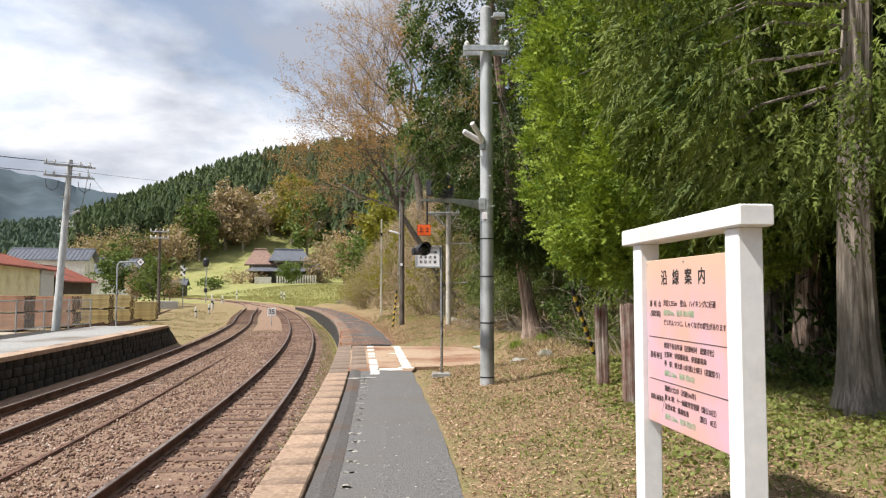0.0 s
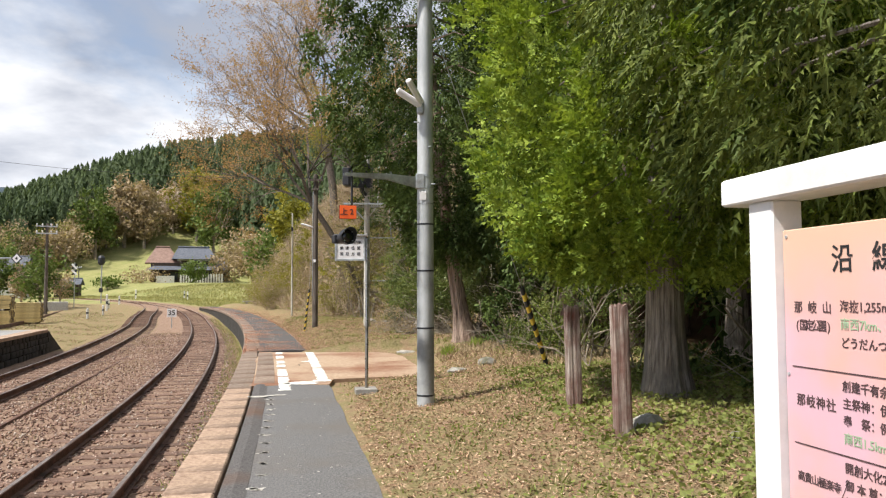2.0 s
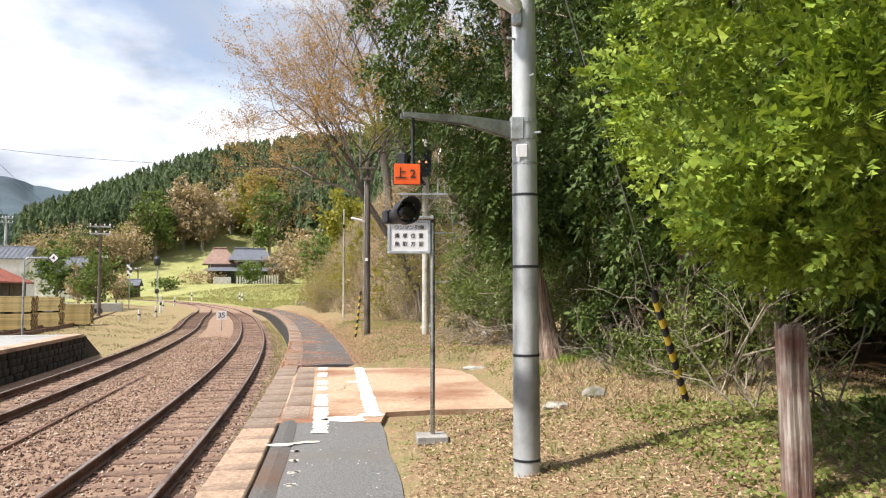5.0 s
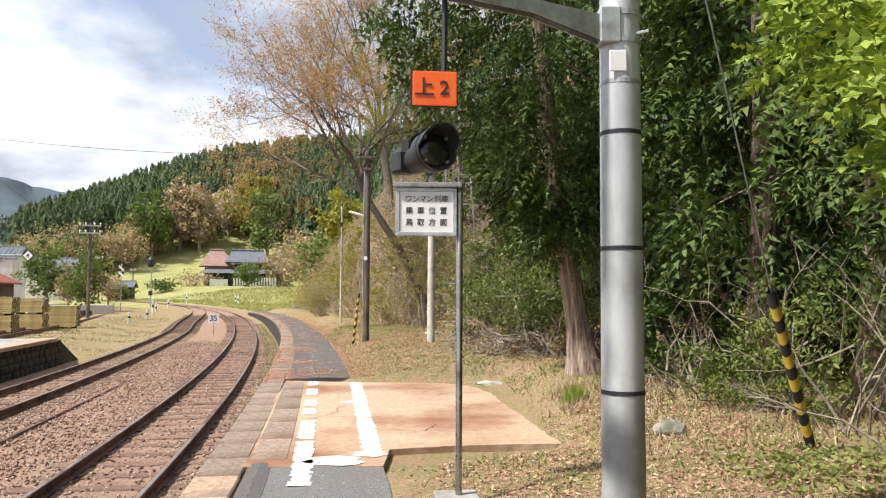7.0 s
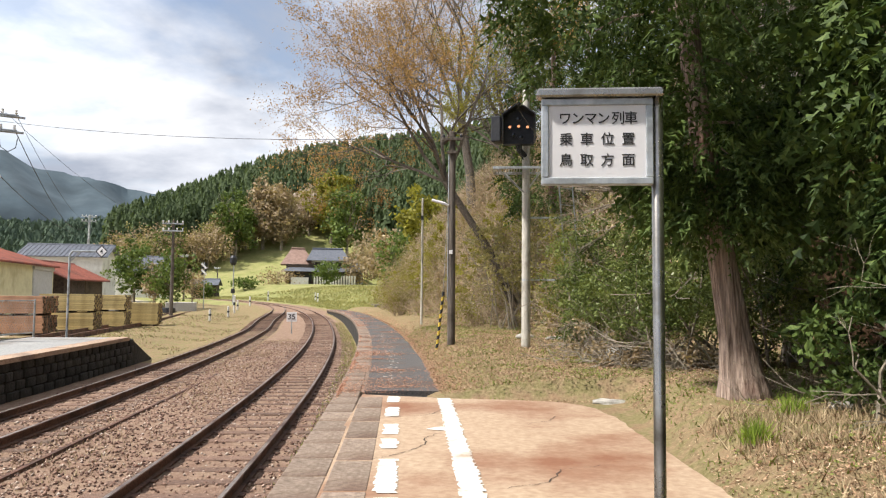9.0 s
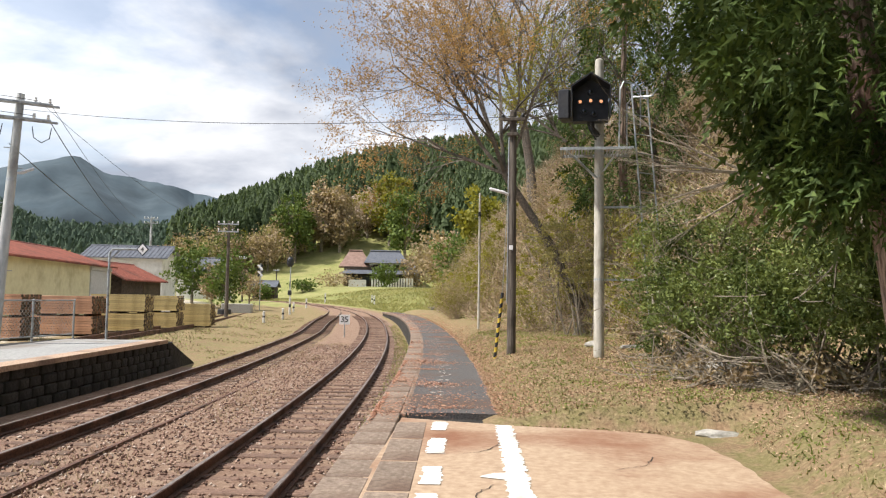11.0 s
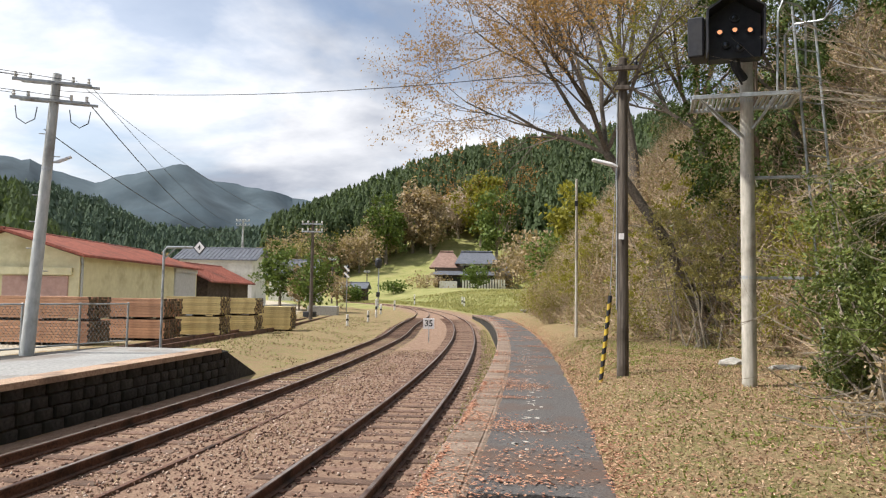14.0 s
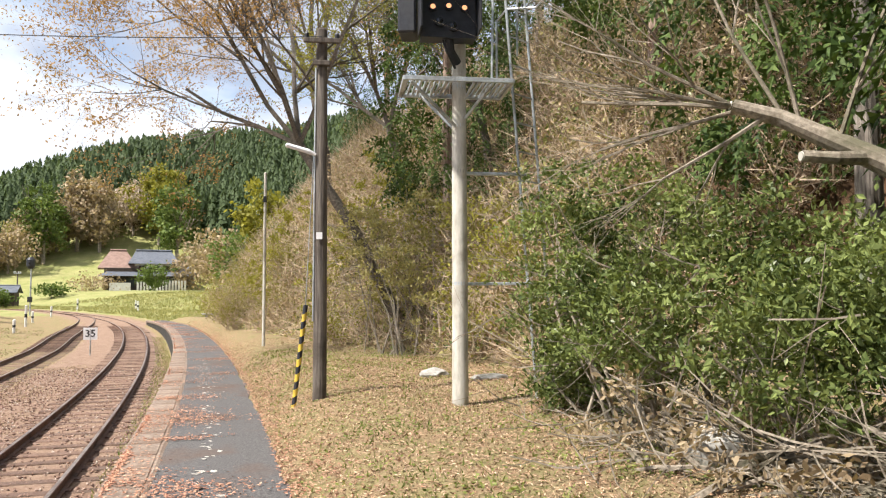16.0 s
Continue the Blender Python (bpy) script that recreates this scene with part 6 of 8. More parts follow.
bush(4.8, 7.6, [((5.0, 7.4, 0.45), (0.9, 0.9, 0.4)), ((4.7, 9.6, 0.35), (0.9, 0.9, 0.3))], 4000, 0.09, LEAF_DARK, "low dark undergrowth in the wood", 8, 20)


bush(-1.0, 37.6, [((-1.2, 37.4, 2.0), (1.0, 1.0, 1.2)), ((-0.4, 37.0, 3.2), (1.0, 1.0, 1.3)), ((0.3, 36.0, 4.2), (0.9, 0.9, 1.2))], 6000, 0.10, LEAF_YELLOW, "tall shrub coming into yellow-green leaf", 22, 60, "bank_thicket")
bush(-3.2, 44.0, [((-3.2, 43.8, 2.2), (1.2, 1.2, 1.4)), ((-2.2, 43.0, 4.0), (1.3, 1.2, 1.6)), ((-3.8, 46.0, 2.0), (1.2, 1.2, 1.2))], 7000, 0.12, LEAF_YELLOW, "bright yellow-green thicket on the bank", 20, 50, "bank_thicket")
bush(0.2, 34.0, [((0.4, 33.6, 1.6), (0.9, 0.9, 1.1)), ((1.2, 33.0, 3.2), (1.0, 1.0, 1.2)), ((0.2, 35.0, 2.6), (0.9, 0.9, 1.0))], 4500, 0.09, LEAF_SCRUB, "olive-brown thicket on the bank", 30, 120, "bank_thicket")
bush(2.2, 29.5, [((2.3, 29.2, 1.6), (0.8, 0.9, 0.9)), ((2.9, 28.6, 3.2), (0.9, 1.0, 1.1)), ((2.4, 30.6, 2.4), (0.9, 0.9, 1.1))], 4500, 0.085, LEAF_SCRUB, "wiry olive thicket on the bank", 30, 120, "bank_thicket")

bush(0.6, 30.6, [((0.8, 30.8, 1.3), (0.9, 0.7, 1.0)), ((0.1, 31.0, 2.2), (0.8, 0.6, 0.9)), ((1.2, 30.9, 3.0), (0.8, 0.6, 0.9)), ((-0.5, 31.4, 2.9), (0.6, 0.5, 0.6))], 6000, 0.085, LEAF_SCRUB, "olive thicket hiding the foot of a tree", 30, 110, "bank_thicket")


def bank_scrub():
    """Brush on the steep bank: separate shrubs of twigs with sparse leaves."""
    random.seed(9)
    spots = []
    for i in range(64):
        y = random.uniform(24.5, 62)
        u = random.uniform(-0.4, 6.0) if i % 3 else random.uniform(-0.5, 1.5)
        spots.append((float(toe_x(y)) + u, y))
    for i, (x, y) in enumerate(spots):
        if math.hypot(x + 1.17, y - 24.47) < 1.0 or math.hypot(x - 0.41, y - 23.26) < 1.2 or x < toe_x(y) - 0.3:
            continue
        z = ground_z(x, y)
        t = thing("bank_shrub", (x, y, z), "wiry brown shrub on the steep bank" if i % 3 else "yellow-green shrub on the steep bank", "bush", "shrubs on the bank")
        b, ends = Build(), []
        for _ in range(9):
            limb(b, (x + random.gauss(0, 0.15), y + random.gauss(0, 0.15), z - 0.05), (random.gauss(-0.35, 0.5), random.gauss(-0.3, 0.5), 1.0), random.uniform(0.6, 1.3), 0.012, 2, ends, kids=(2, 3), n=4, spread=0.6)
        tagged(placed("stem_tangle", b, TWIG, t), "", "", "", "stuff")
        E = np.array([e[0] for e in ends])
        m = 700 if i % 3 else 1000
        P = E[rng.integers(0, len(E), m)] + rng.normal(0, 0.13, (m, 3))
        c = new("foliage", tri_mesh("foliage", leaves(P, 0.085), (LEAF_YELLOW, LEAF_BROWN, LEAF_BUSH if i % 4 == 1 else LEAF_BROWN)[i % 3]))
        c.parent = t
        c.matrix_parent_inverse = Matrix.Translation(-t.location)


bank_scrub()


def bank_brush():
    """Dense low growth over the whole bank: dead twigs, ivy and new leaves, past counting."""
    n = 120000
    y = 23.5 + 42.0 * rng.random(n) ** 1.2
    u = rng.uniform(-0.1, 7.5, n) ** 1.0
    x = toe_x(y) + u
    z = land(x, y)
    lump = 0.15 + 0.85 * np.clip(np.sin(x * 2.3 + np.sin(y * 1.9) * 1.5) * np.sin(y * 2.6 + np.sin(x * 1.7)) + 0.4, 0, 1)
    hgt = lump * (0.30 + 0.75 * step(0.2, 1.5, u)) * rng.random(n) ** 0.6
    P = np.stack([x - hgt * 0.5, y - hgt * 0.35, z + hgt], 1)
    third = n // 3
    for name, sl, size, mat, lab in (("bank_leaves", slice(0, third), 0.10, LEAF_SCRUB, "olive leaves of low growth on the bank"), ("bank_ivy", slice(third, third + third // 2), 0.12, LEAF_BUSH, "green ivy and saplings on the bank"),
                                     ("bank_dead_leaves", slice(third + third // 2, 2 * third), 0.09, DEAD_LEAVES, "dead leaves caught in the bank's brush")):
        tagged(new(name, tri_mesh(name, leaves(P[sl], size), mat)), lab, "undergrowth", "", "stuff")
    Q = P[2 * third:]
    m = len(Q)
    d = unit(np.stack([rng.normal(-0.3, 0.7, m), rng.normal(-0.2, 0.7, m), rng.normal(0.5, 0.5, m)], 1)) * rng.uniform(0.3, 1.1, (m, 1))
    w = unit(np.cross(d, rng.normal(size=(m, 3)))) * 0.011
    tagged(new("bank_twigs", tri_mesh("bank_twigs", np.concatenate([np.stack([Q - w, Q + w, Q + d], 1)]), TWIG)), "tangled bare twigs on the bank", "undergrowth", "", "stuff")


bank_brush()


def scatter_ground():
    """Fallen leaves, dry stalks, green blades and ballast stones."""
    def spots(n, x0, x1, y0, y1):
        return np.stack([rng.uniform(x0, x1, n), rng.uniform(y0, y1, n)], 1)

    def lay(name, P, size, mat, label, lift=0.012, up=0.25, narrow=0.6):
        z = land(P[:, 0], P[:, 1]) + lift
        tri = leaves(np.column_stack([P, z]), size, None, narrow)
        c = tri.reshape(-1, 6, 3)
        zb = c[:, :, 2].min(axis=1, keepdims=True)
        c[:, :, 2] = np.repeat(z[:, None], 6, 1) + (c[:, :, 2] - zb) * up
        tagged(new(name, tri_mesh(name, c.reshape(-1, 3, 3), mat)), label, name.replace("_", " "), "", "stuff")

    P = np.concatenate([spots(120000, -6.5, 6.0, 1.0, 38.0), spots(70000, -3.0, 3.2, 17.0, 30.0), spots(40000, 0.4, 3.0, 2.5, 14.0)])
    d = P[:, 0] - (rail_x(P[:, 1]) + EDGE)
    slab = (P[:, 1] > 12.0) & (P[:, 1] < 17.9) & (P[:, 0] < 1.5)
    near = 1 - 0.55 * step(6, 12, d)
    ok = (d > 1.40) & ~slab & (rng.random(len(P)) < near * (0.75 + 0.25 * step(6, 16, P[:, 1])))
    lay("fallen_leaves", P[ok], 0.040, DEAD_LEAVES, "scattered dry brown leaves", 0.010, 0.5, 0.36)
    # russet litter along the rim of the asphalt and in drifts over it
    P = spots(40000, 0.0, 1.0, 17.9, 62.0)
    off = 1.34 + np.abs(rng.normal(0, 0.28, len(P)))
    m = len(P)
    drift = rng.random(m) < 0.5
    heap = rng.integers(0, 70, m)
    cy, co = 18.0 + 52.0 * rng.random(70) ** 1.5, rng.normal(0.50, 0.42, 70)
    wy, wo = rng.uniform(0.08, 0.45, 70), rng.uniform(0.12, 0.40, 70)
    P[:, 1] = np.where(drift, cy[heap] + rng.normal(0, 1, m) * wy[heap], P[:, 1])
    off = np.where(drift, np.clip(co[heap] + rng.normal(0, 1, m) * wo[heap], 0.02, 1.4), off)
    X = np.array([beside(float(y), EDGE + float(o)) for y, o in zip(P[:, 1], off)])
    z = np.maximum(land(X[:, 0], X[:, 1]), np.where(off < 1.36, 0.022, -9))
    tri = leaves(np.column_stack([X, z + 0.006]), 0.045, None, 0.5).reshape(-1, 6, 3)
    zb = tri[:, :, 2].min(axis=1, keepdims=True)
    tri[:, :, 2] = z[:, None] + 0.006 + (tri[:, :, 2] - zb) * 0.2
    tagged(new("leaf_litter", tri_mesh("leaf_litter", tri.reshape(-1, 3, 3), LITTER)), "russet leaf litter along and across the path", "leaf litter", "", "stuff")

    def blades(name, P, h, mat, label, w=0.006):
        n = len(P)
        z = land(P[:, 0], P[:, 1]) - 0.005
        base = np.column_stack([P, z])
        hh = h * rng.uniform(0.4, 1.25, (n, 1))
        a = rng.uniform(0, 2 * math.pi, n)
        s = np.column_stack([np.cos(a), np.sin(a), 0 * a]) * w
        bend = rng.normal(0, 0.45, (n, 3)) * (1, 1, 0)
        tip = base + np.column_stack([bend[:, :2] * hh, hh[:, 0]])
        tagged(new(name, tri_mesh(name, np.stack([base - s, base + s, tip], 1), mat)), label, name.replace("_", " "), "", "stuff")

    P = spots(110000, -3.0, 6.0, 1.0, 33.0)
    d = P[:, 0] - (rail_x(P[:, 1]) + EDGE)
    clump = np.sin(P[:, 0] * 2.1 + np.sin(P[:, 1] * 1.3) * 2) * np.sin(P[:, 1] * 1.7 + np.sin(P[:, 0] * 1.1) * 2)
    slab = (P[:, 1] > 12.0) & (P[:, 1] < 17.9) & (P[:, 0] < 1.52)
    ok = (d > 1.5) & ~slab
    green = ok & (rng.random(len(P)) < 0.16 + 0.50 * step(0.0, 0.5, clump) * step(1.5, 2.3, d) + 0.45 * step(1.9, 2.9, P[:, 0]) * (P[:, 1] < 11.5))
    G = P[green]
    blades("green_grass", G[::2], 0.06, GREEN_GRASS, "short green grass in the verge", 0.010)
    W = np.repeat(G[1::2], 2, 0) + rng.normal(0, 0.03, (2 * len(G[1::2]), 2))
    lay("green_weeds", W, 0.036, GREEN_GRASS, "small green weeds in the verge", 0.015, 0.6, 0.7)
    straw = ok & ~green & (rng.random(len(P)) < 0.5)
    blades("dry_grass", P[straw], 0.045, DRY_GRASS, "short straw-coloured dry grass", 0.004)
    P = spots(6000, 1.6, 4.4, 11.2, 15.2)
    blades("dry_stalks", P[(P[:, 0] > 1.7) & (rng.random(len(P)) < 0.25 + 0.7 * (np.abs(P[:, 1] - 13.6 - 0.3 * P[:, 0]) < 0.7))], 0.13, DRY_GRASS, "tangled dry stalks at the wood's edge", 0.006)
    P = spots(4200, 2.2, 6.0, 4.0, 11.0)
    lay("woodland_weeds", np.repeat(P, 3, 0) + rng.normal(0, 0.05, (3 * len(P), 2)), 0.05, GREEN_GRASS, "green weeds under the trees", 0.03, 0.7, 0.7)
    # strip of weeds and dead leaves between rail and platform
    n = 15000
    y = rng.uniform(4, 60, n)
    o = rng.uniform(0.35, 0.93, n)
    P = np.array([beside(float(a), float(b)) for a, b in zip(y, o)])
    blades("rail_side_weeds", P[: n // 2], 0.07, GREEN_GRASS, "sparse weeds between rail and platform", 0.008)
    lay("rail_side_leaves", P[n // 2:], 0.05, DEAD_LEAVES, "dead leaves between rail and platform")

    n = 9000
    y = rng.uniform(6, 46, n)
    o = np.where(rng.random(n) < 0.6, rng.normal(-2.3, 0.4, n), rng.normal(-3.2, 0.3, n))
    o = np.where((o > -3.6) & (o < -1.4), o, -2.4)
    P = np.array([beside(float(a), float(b)) for a, b in zip(y, o)])
    patch = np.sin(P[:, 1] * 1.1 + np.sin(P[:, 0] * 2.0)) > -0.2
    blades("trackside_grass", P[patch], 0.06, DRY_GRASS, "thin dry grass between the tracks", 0.008)
    n = 16000
    y = rng.uniform(28, 70, n)
    o = rng.uniform(-15.5, -5.6, n)
    P = np.array([beside(float(a), float(b)) for a, b in zip(y, o)])
    P = P[(np.sin(P[:, 0] * 0.9 + np.sin(P[:, 1] * 0.5) * 2) * np.sin(P[:, 1] * 0.6) > -0.25) & ~((P[:, 1] < 34) & (P[:, 0] < -8))]
    blades("yard_grass", P[::2], 0.09, DRY_GRASS, "thin dry grass beside the siding", 0.02)
    lay("yard_weeds", P[1::2], 0.09, GREEN_GRASS, "low green weeds beside the siding", 0.01, 0.4, 0.6)
    # ballast
    n = 44000
    y = 3.0 + 40.0 * rng.random(n) ** 1.7
    o = rng.uniform(-5.4, 0.75, n)
    keep = ~((np.abs(o) < 0.07) | (np.abs(o + 1.132) < 0.07) | (np.abs(o + 3.75) < 0.07) | (np.abs(o + 4.88) < 0.07))
    inside = ((o > -1.3) & (o < 0.2)) | (o < -3.6)
    keep &= rng.random(n) < np.where(inside, 0.55, 1.0)
    y, o = y[keep], o[keep]
    P = np.array([beside(float(a), float(b)) for a, b in zip(y, o)])
    z = land(P[:, 0], P[:, 1])
    base = np.array([(1, 0, 0), (0, 1, 0), (-1, 0, 0), (0, -1, 0), (0, 0, 0.8), (0, 0, -0.6)])
    n = len(P)
    v = base[None] * (1 + 0.35 * rng.normal(size=(n, 6, 1))) * rng.uniform(0.011, 0.030, (n, 1, 1)) + rng.normal(0, 0.005, (n, 6, 3))
    a = rng.uniform(0, 2 * math.pi, n)
    c, s = np.cos(a)[:, None], np.sin(a)[:, None]
    v = np.stack([v[:, :, 0] * c - v[:, :, 1] * s, v[:, :, 0] * s + v[:, :, 1] * c, v[:, :, 2]], -1)
    v += np.column_stack([P, z + 0.010])[:, None]
    tris = np.array([(0, 1, 4), (1, 2, 4), (2, 3, 4), (3, 0, 4), (1, 0, 5), (2, 1, 5), (3, 2, 5), (0, 3, 5)])
    me = bpy.data.meshes.new("ballast")
    me.vertices.add(n * 6)
    me.vertices.foreach_set("co", v.astype(np.float32).reshape(-1))
    idx = (np.arange(n)[:, None, None] * 6 + tris[None]).reshape(-1).astype(np.int32)
    me.loops.add(len(idx))
    me.loops.foreach_set("vertex_index", idx)
    me.polygons.add(len(idx) // 3)
    me.polygons.foreach_set("loop_start", np.arange(0, len(idx), 3, dtype=np.int32))
    me.materials.append(STONES)
    me.update(calc_edges=True)
    tagged(new("ballast", me), "loose rust-brown ballast stones between the rails", "ballast", "", "stuff")


scatter_ground()


def fallen_sticks():
    random.seed(3)
    for x, y, ln in ((1.9, 7.9, 0.9), (1.3, 6.6, 0.7), (2.6, 9.9, 0.7), (1.6, 8.9, 0.6), (0.2, 19.3, 1.0), (-0.6, 21.5, 0.8), (-0.2, 27.2, 1.3), (1.0, 24.4, 0.9), (0.9, 5.6, 0.8), (1.2, 18.6, 1.1), (-0.9, 26.0, 0.9), (2.2, 10.8, 0.5)):
        b, ends = Build(), []
        a = random.uniform(-0.6, 0.6)
        limb(b, (x, y, ground_z(x, y) + 0.025), (math.cos(a), math.sin(a), 0.04), ln, 0.011, 1, ends, bend=0.12, kids=(1, 3), lift=0.0, spread=0.5, n=5)
        z0 = ground_z(x, y)
        b.v = [(p[0], p[1], z0 + 0.012 + max(0, p[2] - z0) * 0.35) for p in b.v]
        solo("fallen_stick", b, DRY_GRASS, "pale dry fallen stick on the verge", "stick", group="fallen sticks")


fallen_sticks()


# ---- yard, houses and poles across the tracks ----
def bearing(az, d, z=0.0):
    """A point d metres off, az degrees to the left of the platform's line, as seen from its slab."""
    a = math.radians(az)
    return (-0.53 - math.sin(a) * d, 13.0 + math.cos(a) * d, z)


def yard_fence():
    t = thing("yard_fence", (-14.9, 20.0, -0.1), "low chain-link fence with galvanised pipe rails", "fence")
    xs = lambda y: -14.72 - 0.02 * (y - 20)
    ys = [12.5 + 1.85 * i for i in range(11)]
    for y in ys:
        placed("post", Build().tube([(xs(y), y, -0.6), (xs(y), y, 1.06), (xs(y), y, 1.08)], [0.03, 0.03, 0.015], 8), GALV, t)
    for z in (1.04, 0.02):
        placed("rail", Build().rod((xs(ys[0]), ys[0], z), (xs(ys[-1]), ys[-1], z), 0.021, 8), GALV, t)
    for y0, y1 in zip(ys[:-1], ys[1:]):
        b = Build()
        n = 13
        for i in range(-7, n):
            for s in (1, -1):
                a0, a1 = i / n, (i + 7) / n
                c0, c1 = max(a0, 0), min(a1, 1)
                if c1 <= c0:
                    continue
                z0, z1 = 0.03 + (c0 - a0) / (a1 - a0) * 1.0, 0.03 + (c1 - a0) / (a1 - a0) * 1.0
                ya, yb = (y0 + (y1 - y0) * c0, y0 + (y1 - y0) * c1) if s > 0 else (y1 - (y1 - y0) * c0, y1 - (y1 - y0) * c1)
                b.tube([(xs(ya), ya, z0), (xs(yb), yb, z1)], 0.0045, 3, cap=False)
        placed("wire_mesh", b, GALV, t, "grey diamond wire mesh")


yard_fence()


def big_pole():
    base, top = Vector((-14.10, 26.72, -0.1)), Vector((-13.86, 26.95, 6.30))
    t = thing("utility_pole", base, "leaning grey concrete utility pole with double crossarms", "utility pole")
    placed("shaft", Build().tube([base, base.lerp(top, 0.5), top, top + Vector((0, 0, 0.02))], [0.150, 0.122, 0.095, 0.05], 18), POLE_GREY, t, smooth=True)
    d = Vector((0.80, 0.60, 0)).normalized()
    for z, L in ((6.08, 1.62), (5.66, 1.62)):
        c = base.lerp(top, (z + 0.1) / 6.4)
        arm = placed("crossarm", Build().box(c + Vector((0, -0.11, 0)), (L, 0.07, 0.07), rz=37, bevel=0.008), GALV, t, "galvanised steel crossarm")
        placed("crossarm", Build().box(c + Vector((0.04, 0.11, 0)), (L, 0.06, 0.06), rz=37, bevel=0.008), GALV, t)
        for k in (-0.74, -0.45, 0.42, 0.74):
            p = c + d * k + Vector((0, -0.11, 0.03))
            placed("insulator", Build().tube([p, p + Vector((0, 0, 0.05)), p + Vector((0, 0, 0.07)), p + Vector((0, 0, 0.13))], [0.02, 0.045, 0.03, 0.035], 8), CERAMIC, t)
    for s in (-1, 1):
        c = base.lerp(top, 5.6 / 6.4) + d * 0.55 * s
        placed("jumper_loop", Build().tube([c + d * -0.22, c + d * -0.18 + Vector((0, 0, -0.28)), c + Vector((0, 0, -0.40)), c + d * 0.18 + Vector((0, 0, -0.28)), c + d * 0.22], 0.012, 5), WIRE, t)
    c = base.lerp(top, 4.36 / 6.4)
    placed("lamp_arm", Build().tube([c + d * 0.08, c + d * 0.22 + Vector((0, 0, 0.03)), c + d * 0.48 + Vector((0, 0, 0.16))], [0.02, 0.045, 0.035], 8), SIGN_WHITE, t, "white tube lamp on short arm")
    for z in (5.0, 4.5, 3.6, 3.0, 2.4, 1.9):
        c = base.lerp(top, z / 6.4)
        placed("step_bolt", Build().rod(c + d * (0.1 if int(z * 10) % 2 else -0.1), c + d * (0.24 if int(z * 10) % 2 else -0.24), 0.012, 5), GALV, t)
    for z in (2.55, 4.2):
        c = base.lerp(top, z / 6.4)
        placed("band", Build().tube([c - Vector((0, 0, 0.05)), c + Vector((0, 0, 0.05))], [0.142 - 0.006 * z] * 2, 16), GALV, t)


big_pole()


def speed_board():
    x, y = -13.84, 31.0
    t = thing("speed_board", (x, y, -0.1), "black and white diamond numeral board on bent pipe", "sign")
    placed("post", Build().tube([(x, y, -0.6), (x, y, 2.5), (x + 0.06, y + 0.04, 2.62), (x + 0.62, y + 0.42, 2.64)], 0.036, 8), GALV, t)
    placed("gusset", Build().rod((x + 0.02, y + 0.01, 2.30), (x + 0.26, y + 0.18, 2.62), 0.02, 6), GALV, t)
    c = Vector((x + 0.78, y + 0.50, 2.64))
    for s, mat, o in ((0.21, BLACK, 0.0), (0.165, SIGN_WHITE, -0.012)):
        b = Build()
        b.add([c + Vector((-s, o, 0)), c + Vector((0, o, -s)), c + Vector((s, o, 0)), c + Vector((0, o, s)), c + Vector((-s, o + 0.01, 0)), c + Vector((0, o + 0.01, -s)), c + Vector((s, o + 0.01, 0)), c + Vector((0, o + 0.01, s))],
              [(0, 1, 2, 3), (7, 6, 5, 4), (0, 4, 5, 1), (1, 5, 6, 2), (2, 6, 7, 3), (3, 7, 4, 0)])
        placed("diamond", b, mat, t)
    text_mesh("lettering", "4", 0.20, INK, t, c + Vector((0, -0.016, -0.005)), (1, 0, 0), (0, 0, 1), "black numeral", thick=0.004)


speed_board()


def lumber_stack(x, y, lx, ly, h, rz, mat, label, tiers=2):
    """Sawn boards piled in tiers on bearers, their ends uneven."""
    z = -0.62
    t = thing("lumber_stack", (x, y, z), label, "lumber", "stacks of sawn timber")
    m0 = pose(x, y, z, 0, 0, rz)
    th = (h - 0.1 * tiers) / tiers
    for k in range(tiers):
        z0 = 0.1 + k * (th + 0.1)
        for bx in (-0.38, 0.0, 0.38):
            placed("bearer", Build().box((0, 0, 0), (0.09, ly * 0.96, 0.09), m=m0 @ pose(bx * lx, 0, z0 - 0.05)), DARK_TIMBER, t)
        rows, cols = max(4, int(th / 0.10)), max(3, int(ly / 0.19))
        me = mesh_of("board", Build().box((0, 0, 0), (lx, ly / cols - 0.01, th / rows - 0.01)), mat)
        # Only the end turned from the sun gets the shade-darkened colour.
        me.materials.append(LUMBER_END)
        me.polygons[3].material_index = 1
        for r in range(rows):
            for c in range(cols):
                o = new("board", me)
                o.parent = t
                o.matrix_parent_inverse = Matrix.Translation(-t.location)
                o.matrix_basis = m0 @ pose(random.uniform(-0.05, 0.05), -ly / 2 + (c + 0.5) * ly / cols, z0 + (r + 0.5) * th / rows)
    return t


lumber_stack(-22.7, 36.6, 3.4, 1.7, 1.80, 14, LUMBER_RED, "long stack of orange sawn boards on bearers")
lumber_stack(-21.9, 40.6, 2.6, 1.9, 1.75, 14, LUMBER_RED, "stack of reddish boards behind the fence")
lumber_stack(-21.6, 44.2, 2.5, 1.7, 1.85, 16, LUMBER_YEL, "tall stack of yellow sawn boards")
lumber_stack(-22.0, 48.0, 2.5, 1.7, 1.80, 16, LUMBER_YEL, "stack of pale yellow boards, ends darkened as in shade")
lumber_stack(-21.3, 51.0, 2.0, 1.5, 1.35, 16, LUMBER_YEL, "small low stack of yellow boards", 1)
lumber_stack(-26.0, 36.0, 3.0, 1.7, 1.75, 14, LUMBER_RED, "stack of orange boards near the shed")


